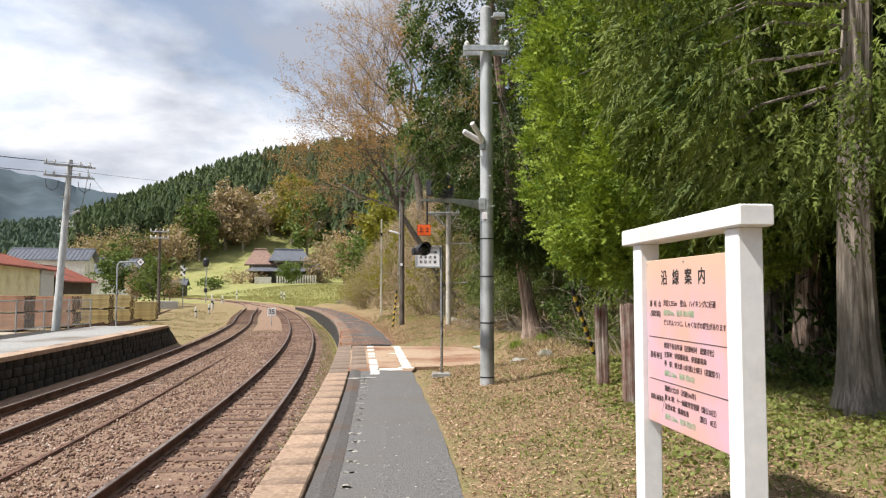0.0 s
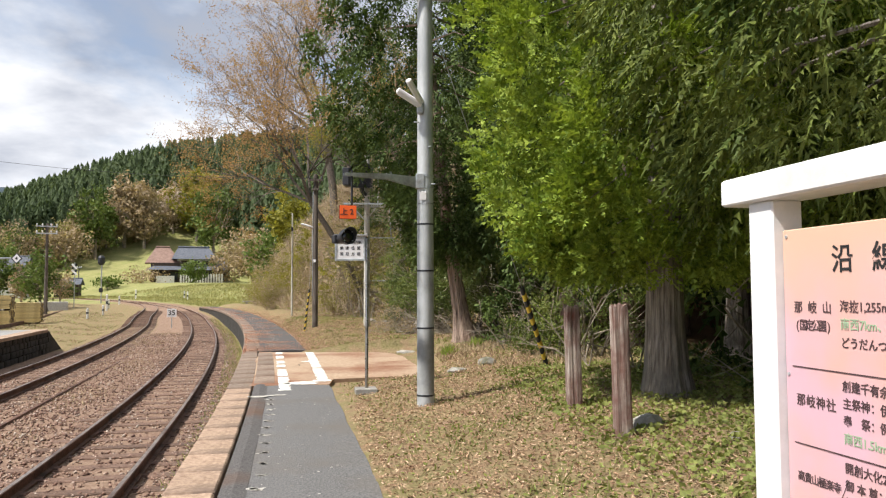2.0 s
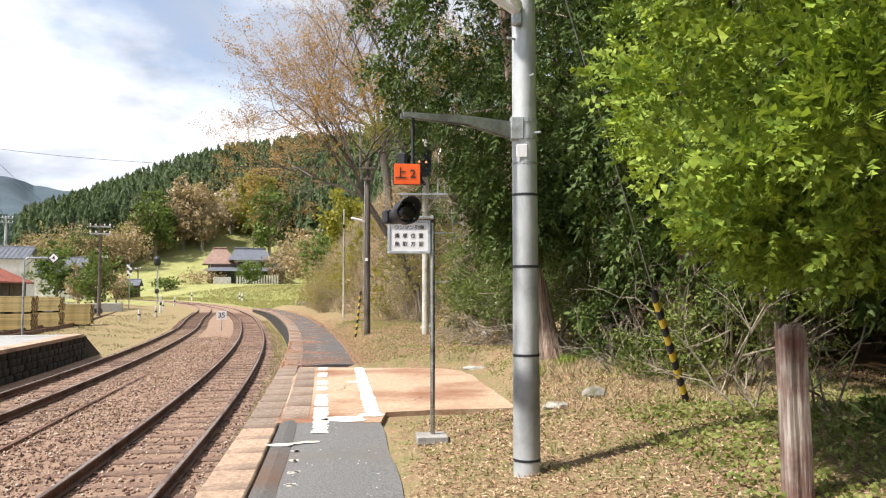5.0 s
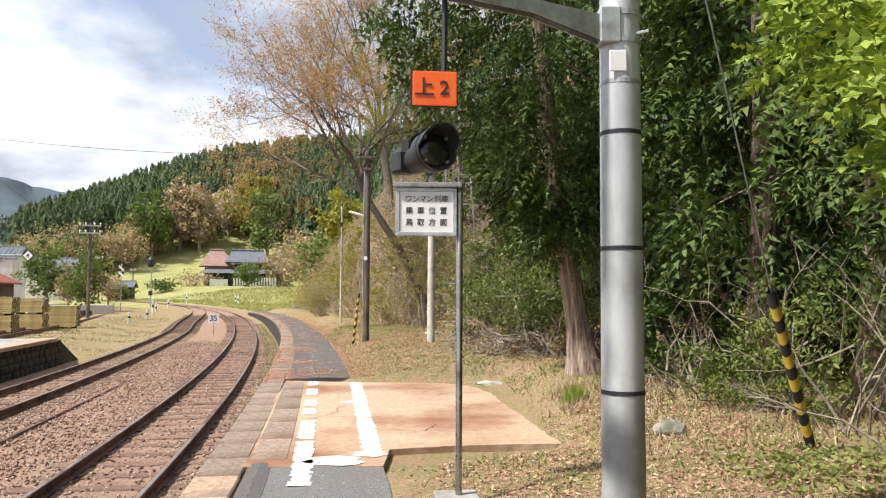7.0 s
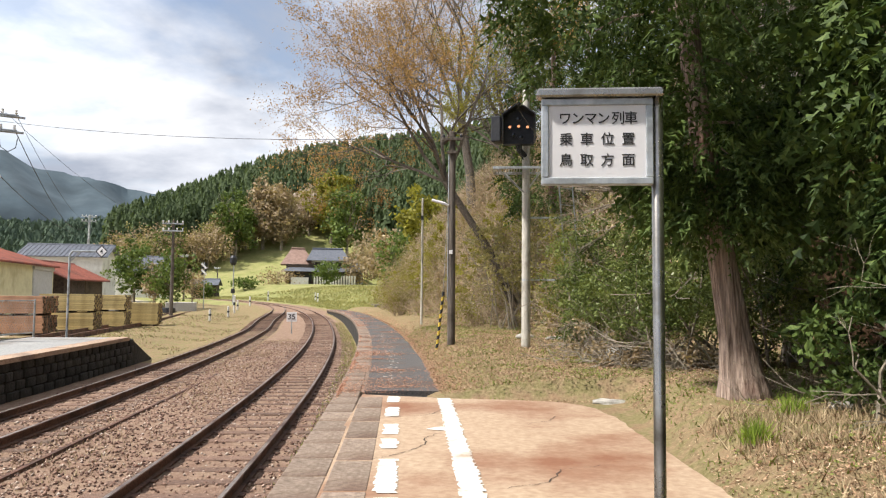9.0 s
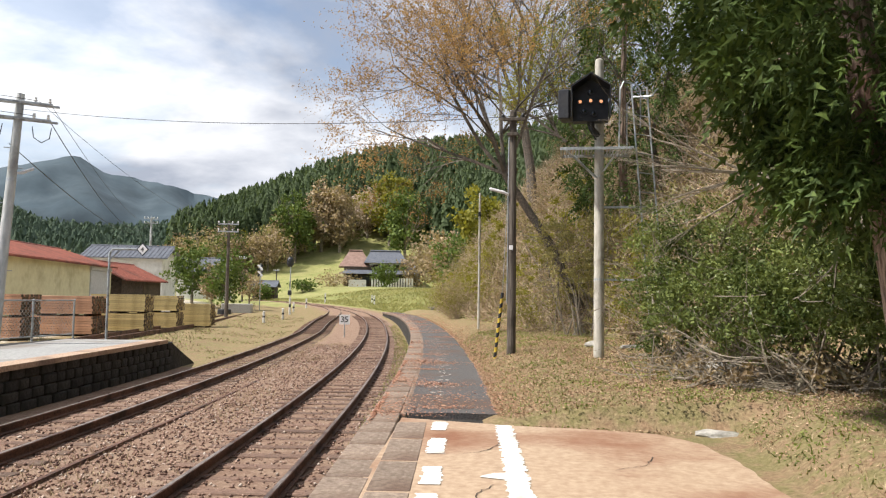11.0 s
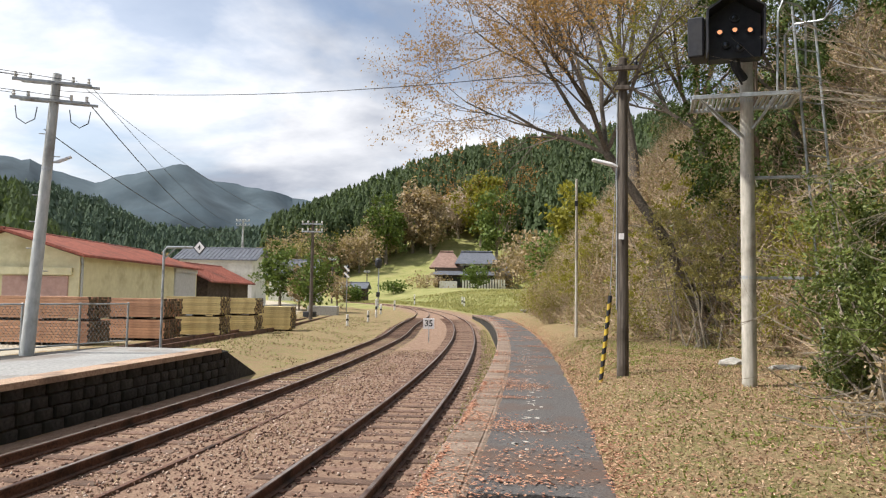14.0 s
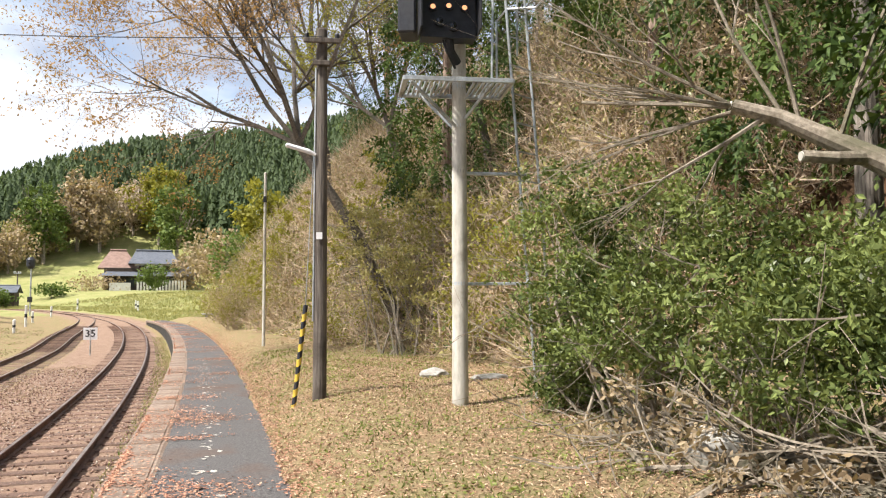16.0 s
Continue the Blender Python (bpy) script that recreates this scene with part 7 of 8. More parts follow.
def gable_building(name, corner, along, across, length, width, z0, eave, ridge, wall, roof, label, over=0.35, ribs=0):
    """A building with a gable roof: corner is its near corner; along and across are plan directions."""
    a, c = Vector((*along, 0)).normalized(), Vector((*across, 0)).normalized()
    p = Vector((corner[0], corner[1], 0))
    t = thing(name, (p.x, p.y, z0), label, "building")

    def at(s, w, z):
        q = p + a * s + c * w
        return (q.x, q.y, z)

    b = Build()
    v = [at(0, 0, z0), at(length, 0, z0), at(length, width, z0), at(0, width, z0), at(0, 0, eave), at(length, 0, eave), at(length, width, eave), at(0, width, eave), at(0, width / 2, ridge), at(length, width / 2, ridge)]
    b.add(v, [(0, 1, 5, 4), (2, 3, 7, 6), (3, 0, 4, 8, 7), (1, 2, 6, 9, 5)])
    placed("wall", b, wall, t)
    for w0, w1, nm in ((-over, width / 2, 0), (width + over, width / 2, 1)):
        r = Build()
        slope = (ridge - eave) / (width / 2)
        ze = eave - slope * over + 0.06
        v = [at(-over, w0, ze), at(length + over, w0, ze), at(length + over, w1, ridge + 0.06), at(-over, w1, ridge + 0.06)]
        v += [(q[0], q[1], q[2] + 0.09) for q in v]
        r.add(v, [(3, 2, 1, 0), (4, 5, 6, 7), (0, 1, 5, 4), (1, 2, 6, 5), (2, 3, 7, 6), (3, 0, 4, 7)])
        ro = placed("roof", r, roof, t, "tiled roof slope" if ribs else "")
        if ribs:
            k = Build()
            for i in range(ribs):
                s = -over + (length + 2 * over) * (i + 0.5) / ribs
                k.tube([at(s, w0, ze + 0.10), at(s, w1, ridge + 0.16)], 0.05, 5)
            tagged(placed("tile_ribbing", k, roof, ro), kind="stuff")
    placed("ridge", Build().tube([at(-over, width / 2, ridge + 0.15), at(length + over, width / 2, ridge + 0.15)], 0.11, 8), roof, t)
    return t, at


def panel_on(t, name, at, s0, s1, z0, z1, w, mat, label="", thick=0.05, slats=0):
    b = Build()
    q0, q1 = Vector(at(s0, w, 0)), Vector(at(s1, w, 0))
    d = (q1 - q0).normalized()
    rz = math.degrees(math.atan2(d.y, d.x))
    mid = (q0 + q1) / 2
    b.box((mid.x, mid.y, (z0 + z1) / 2), ((q1 - q0).length, thick, z1 - z0), rz=rz)
    door = placed(name, b, mat, t, label)
    for i in range(slats):
        s = Build().box((mid.x, mid.y, z0 + (z1 - z0) * (i + 0.5) / slats), ((q1 - q0).length * 0.98, thick + 0.03, (z1 - z0) / slats * 0.7), rz=rz)
        s = placed("slat", s, mat, t)
        s.parent = door
        s.matrix_parent_inverse = Matrix.Identity(4)
    return door


def warehouse():
    al, ac = (-0.28, 0.96), (-0.96, -0.28)
    t, at = gable_building("warehouse", (-27.1, 42.6), al, ac, 17.0, 7.2, -0.65, 3.05, 4.15, CREAM, ROOF_RED, "cream clad shed with rusty red tiled roof", 0.35, 60)
    panel_on(t, "shutter", at, 12.6, 16.6, -0.6, 2.75, -0.03, GREY_SHUTTER, "grey roller shutter", 0.06, 14)
    panel_on(t, "shutter_box", at, 12.5, 16.7, 2.76, 3.0, -0.08, GREY_SHUTTER, "", 0.16)
    end = lambda w, s, z: at(s, w, z)
    panel_on(t, "sliding_door", end, 0.5, 3.6, -0.6, 2.1, -0.03, PINK_SHUTTER, "faded pink sliding door", 0.06, 5)
    panel_on(t, "door_canopy", end, 0.3, 3.9, 2.15, 2.5, -0.08, CREAM, "pale door hood", 0.2)
    panel_on(t, "sliding_door", end, 4.2, 6.4, -0.6, 1.9, -0.03, GREY_SHUTTER, "grey side door", 0.06, 5)
    panel_on(t, "down_pipe", at, 0.1, 0.22, -0.6, 3.0, -0.06, GALV, "", 0.08)
    t, at = gable_building("red_roofed_shed", (-32.2, 60.8), (-0.2, 0.98), (-0.98, -0.2), 8.5, 5.0, -0.65, 2.35, 3.5, DARK_TIMBER, ROOF_RED, "small timber shed with red sheet roof", 0.5, 30)
    panel_on(t, "boarding", at, 4.4, 8.4, -0.6, 2.3, -0.03, LUMBER_END, "weathered grey boarding", 0.05, 0)
    x, y, _ = bearing(30.6, 84)
    t, at = gable_building("white_house", (x + 2.0, y - 3), (-0.95, -0.3), (-0.3, 0.95), 7.5, 7.0, -0.6, 5.0, 6.2, PLASTER, ROOF_GREY, "white rendered house with grey tiled roof", 0.6, 20)
    for s in (1.2, 4.6):
        w = panel_on(t, "window", at, s, s + 1.4, 1.9, 3.1, -0.03, GLASS_DARK, "dark sliding window", 0.06)
        panel_on(w, "frame", at, s - 0.06, s + 1.46, 1.82, 1.9, -0.04, GALV, "", 0.1)
    x, y, _ = bearing(27.3, 105)
    t, at = gable_building("pale_house", (x + 2.5, y), (-0.97, -0.2), (-0.2, 0.97), 6.0, 6.0, -0.3, 4.3, 6.2, PLASTER, ROOF_GREY, "distant pale house with grey roof", 0.6, 14)
    panel_on(t, "window", at, 1.5, 3.2, 2.4, 3.5, -0.03, GLASS_DARK, "dark window", 0.06)
    x, y, _ = bearing(22.9, 112)
    t, at = gable_building("field_shed", (x + 1.6, y), (-0.97, -0.2), (-0.2, 0.97), 3.2, 3.0, 0.4, 2.6, 3.3, DARK_TIMBER, ROOF_GREY, "small open field shed with grey roof", 0.4, 0)


warehouse()


def farmhouse():
    x, y, _ = bearing(14.4, 130)
    z = ground_z(x, y) - 0.1
    a, c = Vector((0.96, 0.28, 0)), Vector((-0.28, 0.96, 0))
    t = thing("farmhouse", (x, y, z), "two-storey timber farmhouse with grey and rust-red roofs", "house")

    def at(s, w, h):
        q = Vector((x, y, z)) + a * s + c * w
        return (q.x, q.y, z + h)

    def block(s0, s1, w0, w1, h0, h1, mat, label, name="wall"):
        b = Build()
        b.add([at(s, w, h) for h in (h0, h1) for s, w in ((s0, w0), (s1, w0), (s1, w1), (s0, w1))], [(3, 2, 1, 0), (4, 5, 6, 7), (0, 1, 5, 4), (1, 2, 6, 5), (2, 3, 7, 6), (3, 0, 4, 7)])
        return placed(name, b, mat, t, label)

    def hip(s0, s1, w0, w1, h0, h1, inset, mat, label):
        b = Build()
        wm = (w0 + w1) / 2
        v = [at(s0, w0, h0), at(s1, w0, h0), at(s1, w1, h0), at(s0, w1, h0), at(s0 + inset, wm, h1), at(s1 - inset, wm, h1)]
        b.add(v, [(0, 1, 5, 4), (2, 3, 4, 5), (3, 0, 4), (1, 2, 5), (3, 2, 1, 0)])
        b.tube([at(s0 + inset, wm, h1 + 0.1), at(s1 - inset, wm, h1 + 0.1)], 0.18, 6)
        placed("roof", b, mat, t, label)

    block(-5.6, 0.2, 0.0, 7.0, 0.0, 3.6, DARK_TIMBER, "dark timber wall")
    block(-5.4, 6.0, -0.3, 6.5, 0.0, 2.6, DARK_TIMBER, "dark timber wall")
    block(-1.2, 4.4, 0.6, 6.2, 2.6, 4.4, PLASTER, "white plaster upper wall")
    hip(-6.6, -0.6, 0.2, 8.0, 3.6, 6.5, 1.8, ROOF_BROWN, "rust-red thatch-shaped roof")
    hip(-2.2, 5.6, -0.4, 7.2, 4.3, 6.5, 1.2, ROOF_GREY, "grey tiled roof")
    hip(-6.4, 7.4, -1.8, 3.2, 2.3, 3.3, 1.6, ROOF_GREY, "grey tiled skirt roof")
    hip(2.6, 8.2, -0.8, 6.0, 2.7, 4.4, 1.4, ROOF_GREY, "lower grey tiled roof")
    block(2.9, 7.8, -0.2, 5.5, 0.0, 2.7, PLASTER, "white plaster wing")
    for s in (-4.6, -2.6, 1.0, 3.4, 5.4):
        w = block(s, s + 1.4, -0.42, -0.30, 0.5, 2.0, GLASS_DARK, "dark lattice window", "window")
    for s in (-0.6, 1.4, 3.0):
        block(s, s + 1.1, 0.5, 0.62, 3.0, 4.0, DARK_TIMBER, "dark upper window", "window")
    for i in range(16):
        block(-1.0 + i * 0.45, -0.72 + i * 0.45, -6.0, -5.9, 0.0, 1.5, PLASTER, "", "fence_board")
    for s0, s1 in ((-4.8, -1.8),):
        b = Build()
        b.add([at(s0, -3.2, 0), at(s1, -3.2, 0), at(s1, -3.2, 1.2), at(s0, -3.2, 1.2), at(s0, -3.0, 0), at(s1, -3.0, 0), at(s1, -3.0, 1.2), at(s0, -3.0, 1.2)], [(0, 1, 2, 3), (7, 6, 5, 4), (3, 2, 6, 7), (0, 3, 7, 4), (1, 5, 6, 2)])
        placed("garden_wall", b, PLASTER, t)


farmhouse()


def far_pole(p, top, label, mat, arms=2, width=1.5, rz=20, r=0.12):
    p = Vector(p)
    t = thing("utility_pole", p, label, "utility pole")
    placed("shaft", Build().tube([p - Vector((0, 0, 0.4)), (p.x, p.y, top)], [r * 1.25, r * 0.8], 10), mat, t)
    d = Vector((math.cos(math.radians(rz)), math.sin(math.radians(rz)), 0))
    for i in range(arms):
        z = top - 0.25 - 0.55 * i
        placed("crossarm", Build().box((p.x, p.y - 0.1, z), (width, 0.09, 0.10), rz=rz, bevel=0.01), GALV, t)
        for k in (-0.46, -0.2, 0.2, 0.46):
            q = Vector((p.x, p.y - 0.1, z + 0.05)) + d * k * width
            placed("insulator", Build().tube([q, q + Vector((0, 0, 0.12)), q + Vector((0, 0, 0.18))], [0.03, 0.07, 0.04], 6), CERAMIC, t)
    return t


far_pole((-24.76, 62.42, -0.5), 6.75, "dark wooden pole with two insulator crossarms", POLE_WOOD)
x, y, _ = bearing(31.2, 95)
far_pole((x, y, -0.4), 10.6, "distant grey pole carrying a transformer", POLE_GREY, 2, 1.6, 30, 0.15)
for az, d, top in ((24.6, 92, 6.0), (22.0, 120, 5.5)):
    x, y, _ = bearing(az, d)
    far_pole((x, y, -0.2), top, "distant slim wooden pole in the village", POLE_WOOD, 1, 0.9, 10, 0.10)


def wires():
    def span(a, c, sag, r, label):
        a, c = Vector(a), Vector(c)
        pts = [a.lerp(c, i / 24) + Vector((0, 0, -sag * 4 * (i / 24) * (1 - i / 24))) for i in range(25)]
        solo("overhead_wire", Build().tube(pts, r, 4, cap=False), WIRE, label, "wire", group="overhead wires")

    pole_far = Vector(bearing(31.2, 95))
    d = Vector((0.80, 0.60, 0))
    c1, c2 = Vector((-13.88, 26.82, 6.16)), Vector((-13.90, 26.80, 5.76))
    span(c2 + d * 0.74, (pole_far.x, pole_far.y, 10.2), 2.0, 0.012, "black service cable between poles")
    span(Vector((-14.0, 26.8, 5.0)), (pole_far.x + 0.6, pole_far.y, 8.9), 1.3, 0.012, "black service cable between poles")
    span(c1 + d * 0.74, (pole_far.x + 1.0, pole_far.y, 10.4), 1.6, 0.007, "thin overhead wire between poles")
    span(c1 + d * 0.5, (-24.4, 62.3, 6.5), 0.9, 0.006, "thin overhead wire between poles")
    span(Vector((-13.86, 26.95, 5.92)), (-1.17, 24.40, 4.80), 0.25, 0.007, "black wire crossing the tracks")
    for k, z in ((-0.74, 6.16), (-0.45, 6.16), (0.42, 6.16), (-0.74, 5.76), (0.42, 5.76)):
        s = Vector((-13.89, 26.81, z)) + d * k
        span(s, s + Vector((-13.5, -30.0, 0.4)), 0.7, 0.008, "overhead wire running back along the line")


wires()


def far_signal():
    x, y = -29.08, 86.88
    t = thing("distant_signal", (x, y, -0.6), "distant round black signal on slim post", "railway signal")
    placed("post", Build().rod((x, y, -0.75), (x, y, 4.5), 0.07, 8), GALV, t)
    placed("head", Build().tube([(x, y - 0.15, 4.35), (x, y - 0.15, 4.6), (x, y - 0.15, 5.15), (x, y - 0.15, 5.4)], [0.20, 0.36, 0.36, 0.20], 14), BLACK, t, "black rounded signal head")
    placed("lower_box", Build().box((x, y - 0.1, 1.6), (0.35, 0.3, 0.5), bevel=0.03), BLACK, t)
    placed("lens", Build().tube([(x, y - 0.52, 4.9), (x, y - 0.55, 4.9)], [0.1, 0.06], 10), RUBBER, t)
    x, y, _ = bearing(23.5, 66)
    t = thing("crossing_sign", (x, y, -0.6), "black and white crossing sign on slim post", "sign")
    placed("post", Build().rod((x, y, -0.7), (x, y, 4.1), 0.045, 8), GALV, t)
    for z in (3.75, 3.2):
        for s in (-1, 1):
            placed("cross_board", Build().box((0, 0, 0), (0.62, 0.03, 0.16), m=pose(x, y - 0.06 - 0.012 * (s + 1), z, 0, 45 * s, 0)), SIGN_WHITE if s > 0 else BLACK, t)


far_signal()


def bollards():
    for x, y, h in ((-22.9, 70.5, 1.5), (-20.9, 63.8, 0.8), (-20.0, 58.0, 0.7), (-24.6, 76.0, 0.9), (-26.2, 84.0, 0.9), (-28.8, 98.1, 1.2), (-20.6, 90.0, 1.0), (-22.4, 96.0, 1.0)):
        g = ground_z(x, y)
        t = thing("marker_post", (x, y, g), "white trackside marker post with black band", "post", "trackside markers")
        placed("post", Build().tube([(x, y, g - 0.1), (x, y, g + h), (x, y, g + 0.03 + h)], [0.09, 0.09, 0.05], 8), PLASTER, t)
        placed("band", Build().tube([(x, y, g + h * 0.45), (x, y, g + h * 0.62)], [0.094, 0.094], 8), BLACK, t)
    x, y = -26.6, 66.8
    t = thing("water_barrel", (x, y, -0.6), "dark round barrel at the foot of a pole", "barrel")
    placed("drum", Build().tube([(x, y - 0.8, -0.65), (x, y - 0.8, -0.55), (x, y - 0.8, 0.1), (x, y - 0.8, 0.15)], [0.5, 0.55, 0.52, 0.45], 14), BLACK, t)
    x, y = -9.66, 67.96
    t = thing("verge_post", (x, y, 0), "thin dark post beside the platform's end", "post")
    placed("shaft", Build().rod((x, y, -0.5), (x, y, 2.3), 0.05, 8), POLE_WOOD, t)
    t = thing("plank_bench", (-9.4, 70.0, 0.3), "low grey plank seat at the platform's end", "bench")
    placed("seat", Build().box((-9.5, 70.0, 0.50), (3.0, 0.45, 0.10), rz=20, bevel=0.02), CONCRETE, t)
    for k in (-1.1, 1.1):
        placed("leg", Build().box((-9.5 + k, 70.0 + k * 0.36, 0.1), (0.15, 0.35, 0.9), rz=20), CONCRETE, t)
    t = thing("concrete_bin", (-27.2, 70.0, -0.6), "low grey concrete enclosure in the yard", "enclosure")
    x, y, _ = bearing(25.2, 62)
    placed("wall", Build().box((x, y, -0.05), (2.4, 1.6, 1.2), rz=20, bevel=0.03), CONCRETE, t)
    for i, (az, d) in enumerate(((29.2, 64), (28.3, 66), (27.6, 63), (29.8, 70), (22.8, 95), (21.9, 98), (20.8, 102))):
        x, y, _ = bearing(az, d)
        t = thing("yard_box", (x, y, -0.6), "pale plastic crate in the yard" if i % 2 else "white covered pile in the yard", "crate", "crates in the yard")
        placed("box", Build().box((x, y, -0.3), (random.uniform(0.6, 1.4), 0.7, random.uniform(0.5, 0.9)), rz=random.uniform(0, 60), bevel=0.06), PLASTER if i % 2 else CONCRETE, t)


bollards()


# ---- woods and shrubs in the distance ----
def far_cedars(name, az, r, n, h, rad, tufts, mat, label, dense=None):
    """Many conifers on a hillside: each a tall rounded cone of overlapping drooping tufts."""
    A = np.radians(rng.uniform(az[0], az[1], n))
    Rr = np.sqrt(rng.uniform(r[0] ** 2, r[1] ** 2, n))
    x, y = -np.sin(A) * Rr, np.cos(A) * Rr
    if dense is not None:
        ok = rng.random(n) < dense(np.degrees(A), Rr)
        x, y = x[ok], y[ok]
    n = len(x)
    H = rng.uniform(h[0], h[1], (n, 1))
    W = rng.uniform(rad[0], rad[1], (n, 1))
    top = np.stack([x, y, land(x, y)], 1)[:, None]
    f = (np.arange(tufts)[None] + rng.random((n, tufts))) / tufts
    f = 0.08 + 0.92 * f**0.9
    a = rng.uniform(0, 2 * math.pi, (n, tufts))
    rr = W * (1 - f) ** 0.62 * rng.uniform(0.8, 1.12, (n, tufts))
    out = np.stack([np.cos(a), np.sin(a), 0 * a], -1)
    acr = np.stack([-np.sin(a), np.cos(a), 0 * a], -1)
    up = np.array([0, 0, 1.0])
    c = top + out * rr[..., None] + up * (H * f)[..., None]
    s = (W * rng.uniform(0.22, 0.40, (n, tufts)) * (0.5 + 0.6 * (1 - f)))[..., None]
    turn = rng.normal(0, 0.35, (n, tufts, 1))
    low = c + out * s * 0.35 - up * s * (1.1 + turn)
    high = c - out * s * 0.45 + up * s * 1.5
    T = np.stack([high, low - acr * s * (0.95 + turn), low + acr * s * (0.95 - turn)], 2).reshape(-1, 3, 3)
    tagged(new(name, tri_mesh(name, T, mat)), label, "woods", "", "stuff")


def cedar_gaps(az, r):
    clear = (az > 7) & (az < 30) & (r < 186 - 2.2 * np.abs(az - 16))
    return np.where(clear, 0.0, 1.0)


far_cedars("cedar_wood", (-2, 27.5), (146, 238), 3500, (9.5, 12.5), (1.4, 2.1), 120, CEDAR_FAR, "dense dark green cedar plantation on the hill", cedar_gaps)
far_cedars("valley_wood", (24, 62), (330, 540), 4200, (8, 12), (2.6, 4.2), 22, CEDAR_MID, "wooded ridge across the valley")
far_cedars("spur_cedars", (40, 66), (140, 205), 1100, (8, 11), (1.6, 2.4), 60, CEDAR_FAR, "dark cedars on a low spur behind the shed")


def round_tree(az, d, w, h, mat, label, count, size, name="broadleaf_tree", z_off=0.0):
    """A small broadleaf tree or shrub far off: stem, limbs and a ragged cloud of leaves with gaps."""
    x, y, _ = bearing(az, d)
    z = ground_z(x, y) + z_off
    t = thing(name, (x, y, z), label, "tree" if h > 2.5 else "bush")
    b, ends = Build(), []
    b.tube([(x, y, z - 0.3), (x, y, z + h * 0.35)], [0.03 * h, 0.018 * h], 6)
    for _ in range(5):
        limb(b, (x, y, z + h * 0.25), (random.gauss(0, 0.6), random.gauss(0, 0.6), 1), h * 0.42, 0.012 * h, 2, ends, kids=(2, 3), n=4)
    placed("trunk", b, BARK_GREY, t)
    tw = 70
    q = unit(rng.normal(size=(tw, 3))) * rng.uniform(0.3, 1.0, (tw, 1)) ** 0.5 * np.array([w / 2, w / 2, h * 0.42]) * (1 + 0.2 * rng.normal(size=(tw, 1)))
    P = q[rng.integers(0, tw, count)] + rng.normal(0, 0.07 * w, (count, 3)) + np.array([x, y, z + h * 0.58])
    c = new("crown", tri_mesh("crown", leaves(P, size, None, 0.7), mat))
    c.parent = t
    c.matrix_parent_inverse = Matrix.Translation(-t.location)


LEAF_PINK = leafy("pale_blossom", (0.42, 0.33, 0.28), (0.55, 0.44, 0.38), (0.66, 0.56, 0.50), through=0.3)
LEAF_GARDEN = leafy("garden_greens", (0.05, 0.085, 0.02), (0.11, 0.16, 0.04), (0.19, 0.24, 0.07), through=0.3)
random.seed(77)
round_tree(28.4, 72, 3.6, 6.2, LEAF_GARDEN, "rounded dark green garden tree beside the yard", 2600, 0.30)
round_tree(25.9, 66, 3.6, 5.2, LEAF_GARDEN, "clipped green tree behind a dark pole", 2200, 0.28)
round_tree(27.0, 70, 2.6, 3.8, LEAF_BROWN, "brownish shrub between garden trees", 1200, 0.26)
round_tree(24.2, 74, 2.6, 3.6, LEAF_BROWN, "bare brown garden shrub", 1000, 0.22)
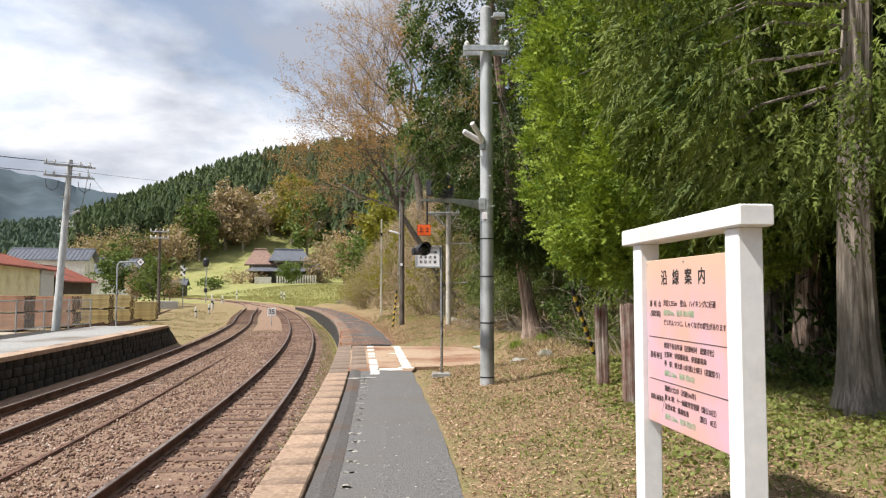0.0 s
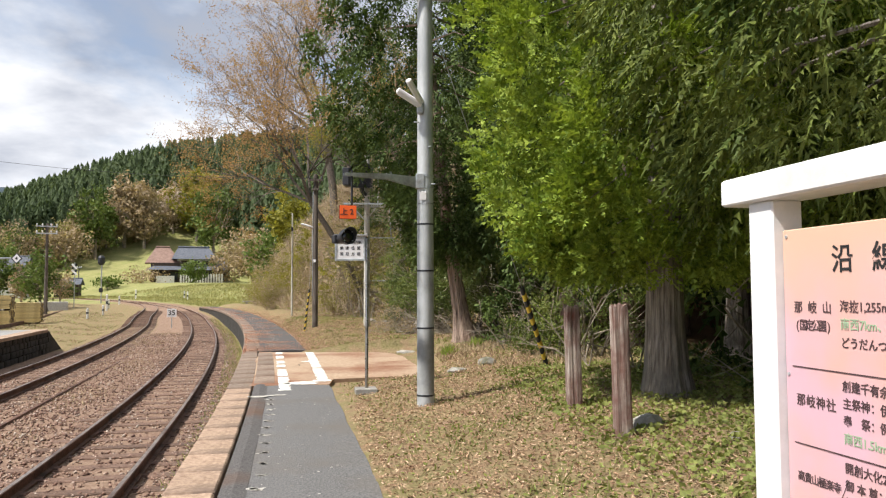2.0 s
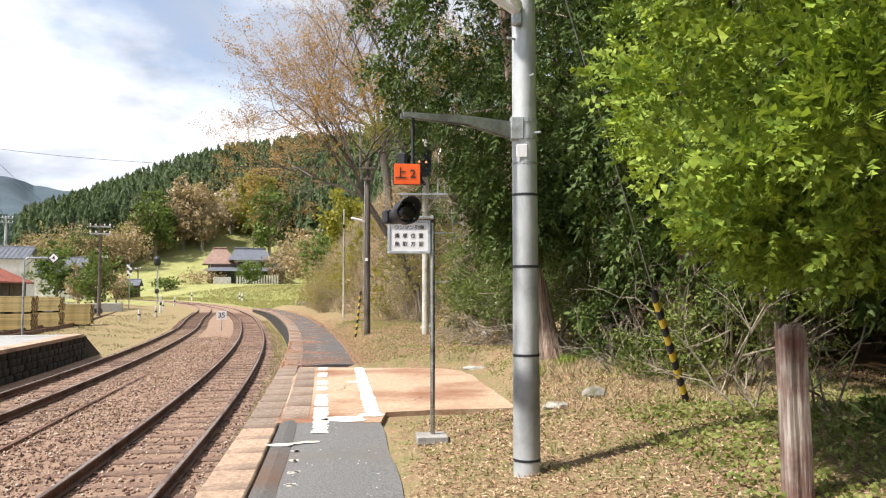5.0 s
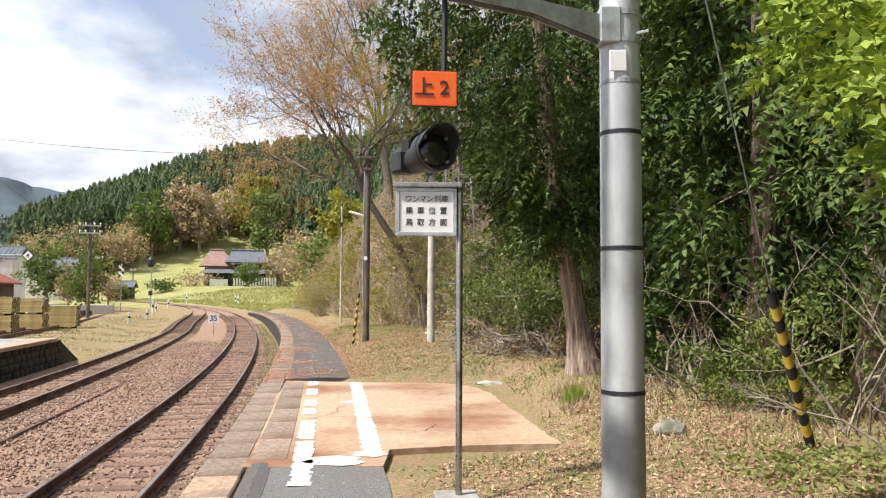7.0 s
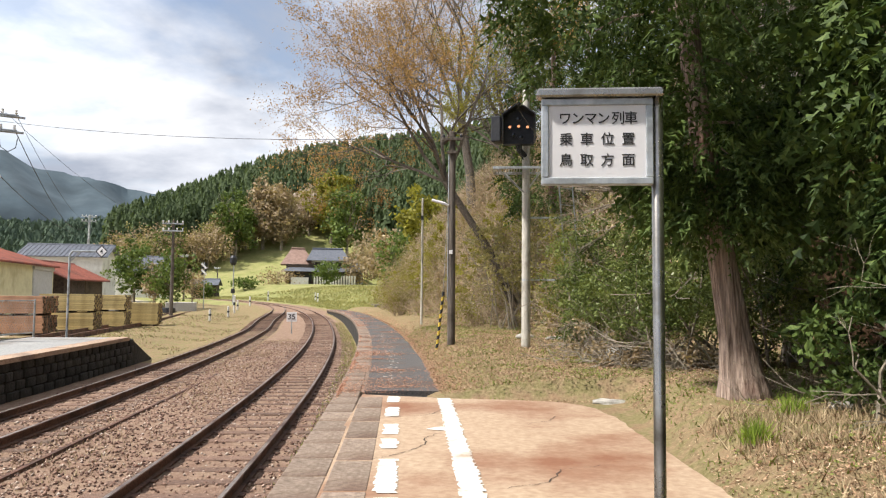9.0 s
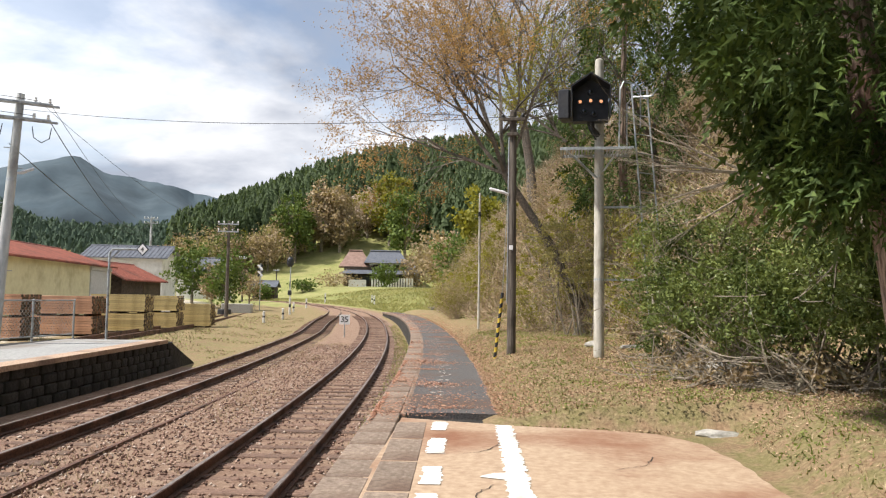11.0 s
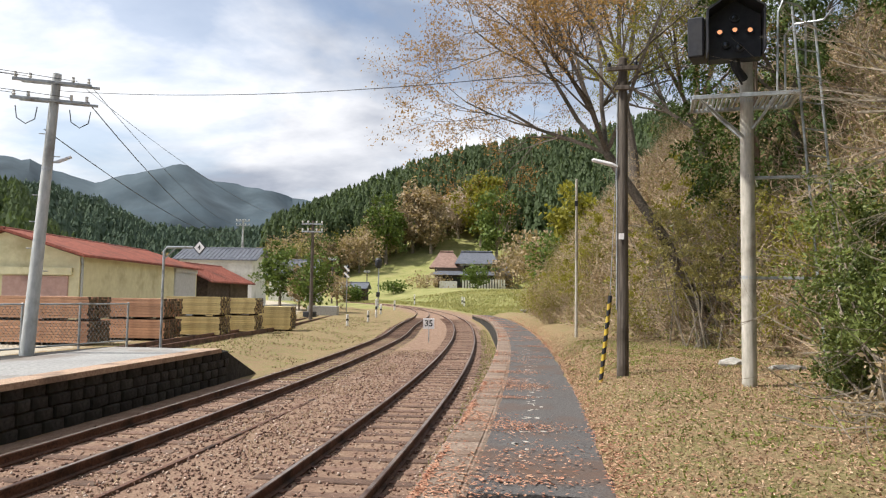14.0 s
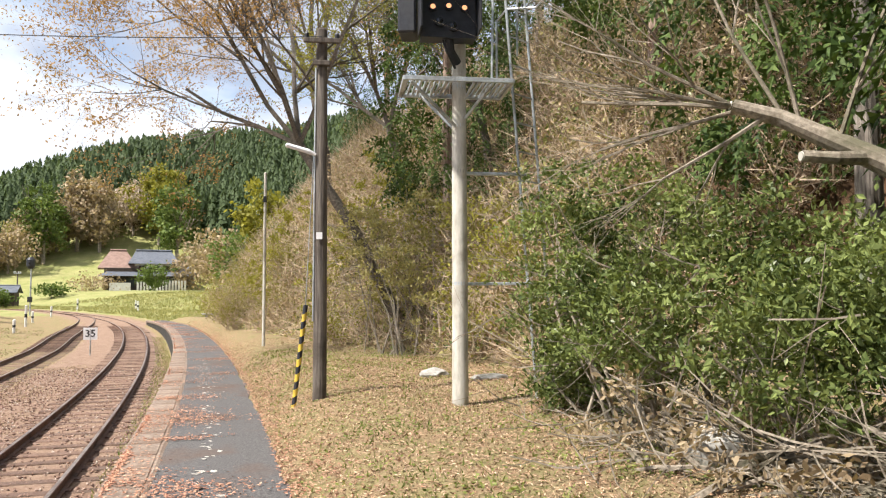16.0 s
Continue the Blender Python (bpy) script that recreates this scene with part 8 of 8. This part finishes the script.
for az, d, w, h, mat, lab in ((22.6, 150, 9, 8, LEAF_BROWN, "brown leafless copse at the hill's foot"), (20.6, 155, 8, 14, LEAF_GARDEN, "tall thin tree at the hill's foot"), (18.6, 160, 9, 15, LEAF_BROWN, "tall brown leafless trees on the slope"),
                              (17.2, 158, 8, 13, LEAF_BROWN, "brown leafless tree on the slope"), (15.1, 165, 7, 11, LEAF_PINK, "pale blossoming tree on the slope"), (13.4, 160, 9, 15, LEAF_YELLOW, "yellow-green tree above the farmhouse"),
                              (12.2, 150, 8, 14, LEAF_GARDEN, "dark green tree above the farmhouse"), (11.2, 128, 6, 5, LEAF_BROWN, "reddish bare tree beside the farmhouse"), (9.2, 120, 9, 9, LEAF_BROWN, "brown thicket at the wood's edge"),
                              (7.6, 100, 7, 8, LEAF_GARDEN, "green thicket at the wood's edge"), (6.2, 84, 6, 9, LEAF_YELLOW, "yellow-green thicket beyond the bank"), (13.6, 119, 4.5, 3.6, LEAF_GARDEN, "clipped garden tree before the farmhouse"),
                              (17.5, 128, 7, 2.2, LEAF_BROWN, "low russet hedge before the farmhouse"), (24.4, 150, 7, 7, LEAF_BROWN, "brown scrub at the hill's foot"), (26.6, 152, 7, 7, LEAF_GARDEN, "scrubby green trees at the hill's foot"),
                              (28.6, 150, 8, 8, LEAF_BROWN, "scrubby brown trees behind the village"), (30.5, 140, 8, 7, LEAF_BROWN, "brown scrub behind the village"), (33.0, 120, 8, 6, LEAF_YELLOW, "yellow-green scrub behind the sheds"),
                              (36.0, 110, 9, 6, LEAF_BROWN, "brown scrub behind the sheds"), (40.0, 100, 9, 6, LEAF_YELLOW, "olive scrub behind the sheds"), (20.0, 120, 4, 1.8, LEAF_GARDEN, "low green hedge by the field"),
                              (8.0, 112, 6, 3.0, LEAF_BROWN, "bare shrub at the field's rim"), (23.0, 108, 3.0, 2.2, LEAF_GARDEN, "small green shrub by the lane")):
    round_tree(az, d, w, h, mat, lab, int(500 + 160 * h), 0.30 + 0.028 * h)

for i in range(46):
    az, d = 7.5 + 21.5 * ((i * 0.618) % 1.0), 138 + 42 * ((i * 0.382 + 0.13) % 1.0)
    h = random.uniform(5.0, 10.0)
    kind = (LEAF_BROWN, LEAF_SCRUB, LEAF_BROWN, LEAF_GARDEN, LEAF_BROWN, LEAF_YELLOW, LEAF_SCRUB)[i % 7]
    round_tree(az, d, random.uniform(6, 9), h, kind, "scrubby tree in spring leaf on the lower slope" if i % 7 in (3, 5) else "brown leafless tree on the lower slope", int(420 + 90 * h), 0.42)


def field_grass():
    """Taller grass on the mound beside the curve."""
    n = 30000
    y = rng.uniform(72, 118, n)
    o = rng.uniform(2.5, 30, n)
    x = rail_x(y) + o
    ok = x < toe_x(y) + 1.0
    x, y = x[ok], y[ok]
    z = land(x, y)
    n = len(x)
    base = np.stack([x, y, z], 1)
    a = rng.uniform(0, 6.28, n)
    s = np.stack([np.cos(a), np.sin(a), 0 * a], 1) * 0.06
    tip = base + np.stack([rng.normal(0, 0.08, n), rng.normal(0, 0.08, n), rng.uniform(0.08, 0.25, n)], 1)
    tagged(new("field_grass", tri_mesh("field_grass", np.stack([base - s, base + s, tip], 1), FIELD_GRASS)), "rough yellow-green grass on the field mound", "grass", "", "stuff")


field_grass()
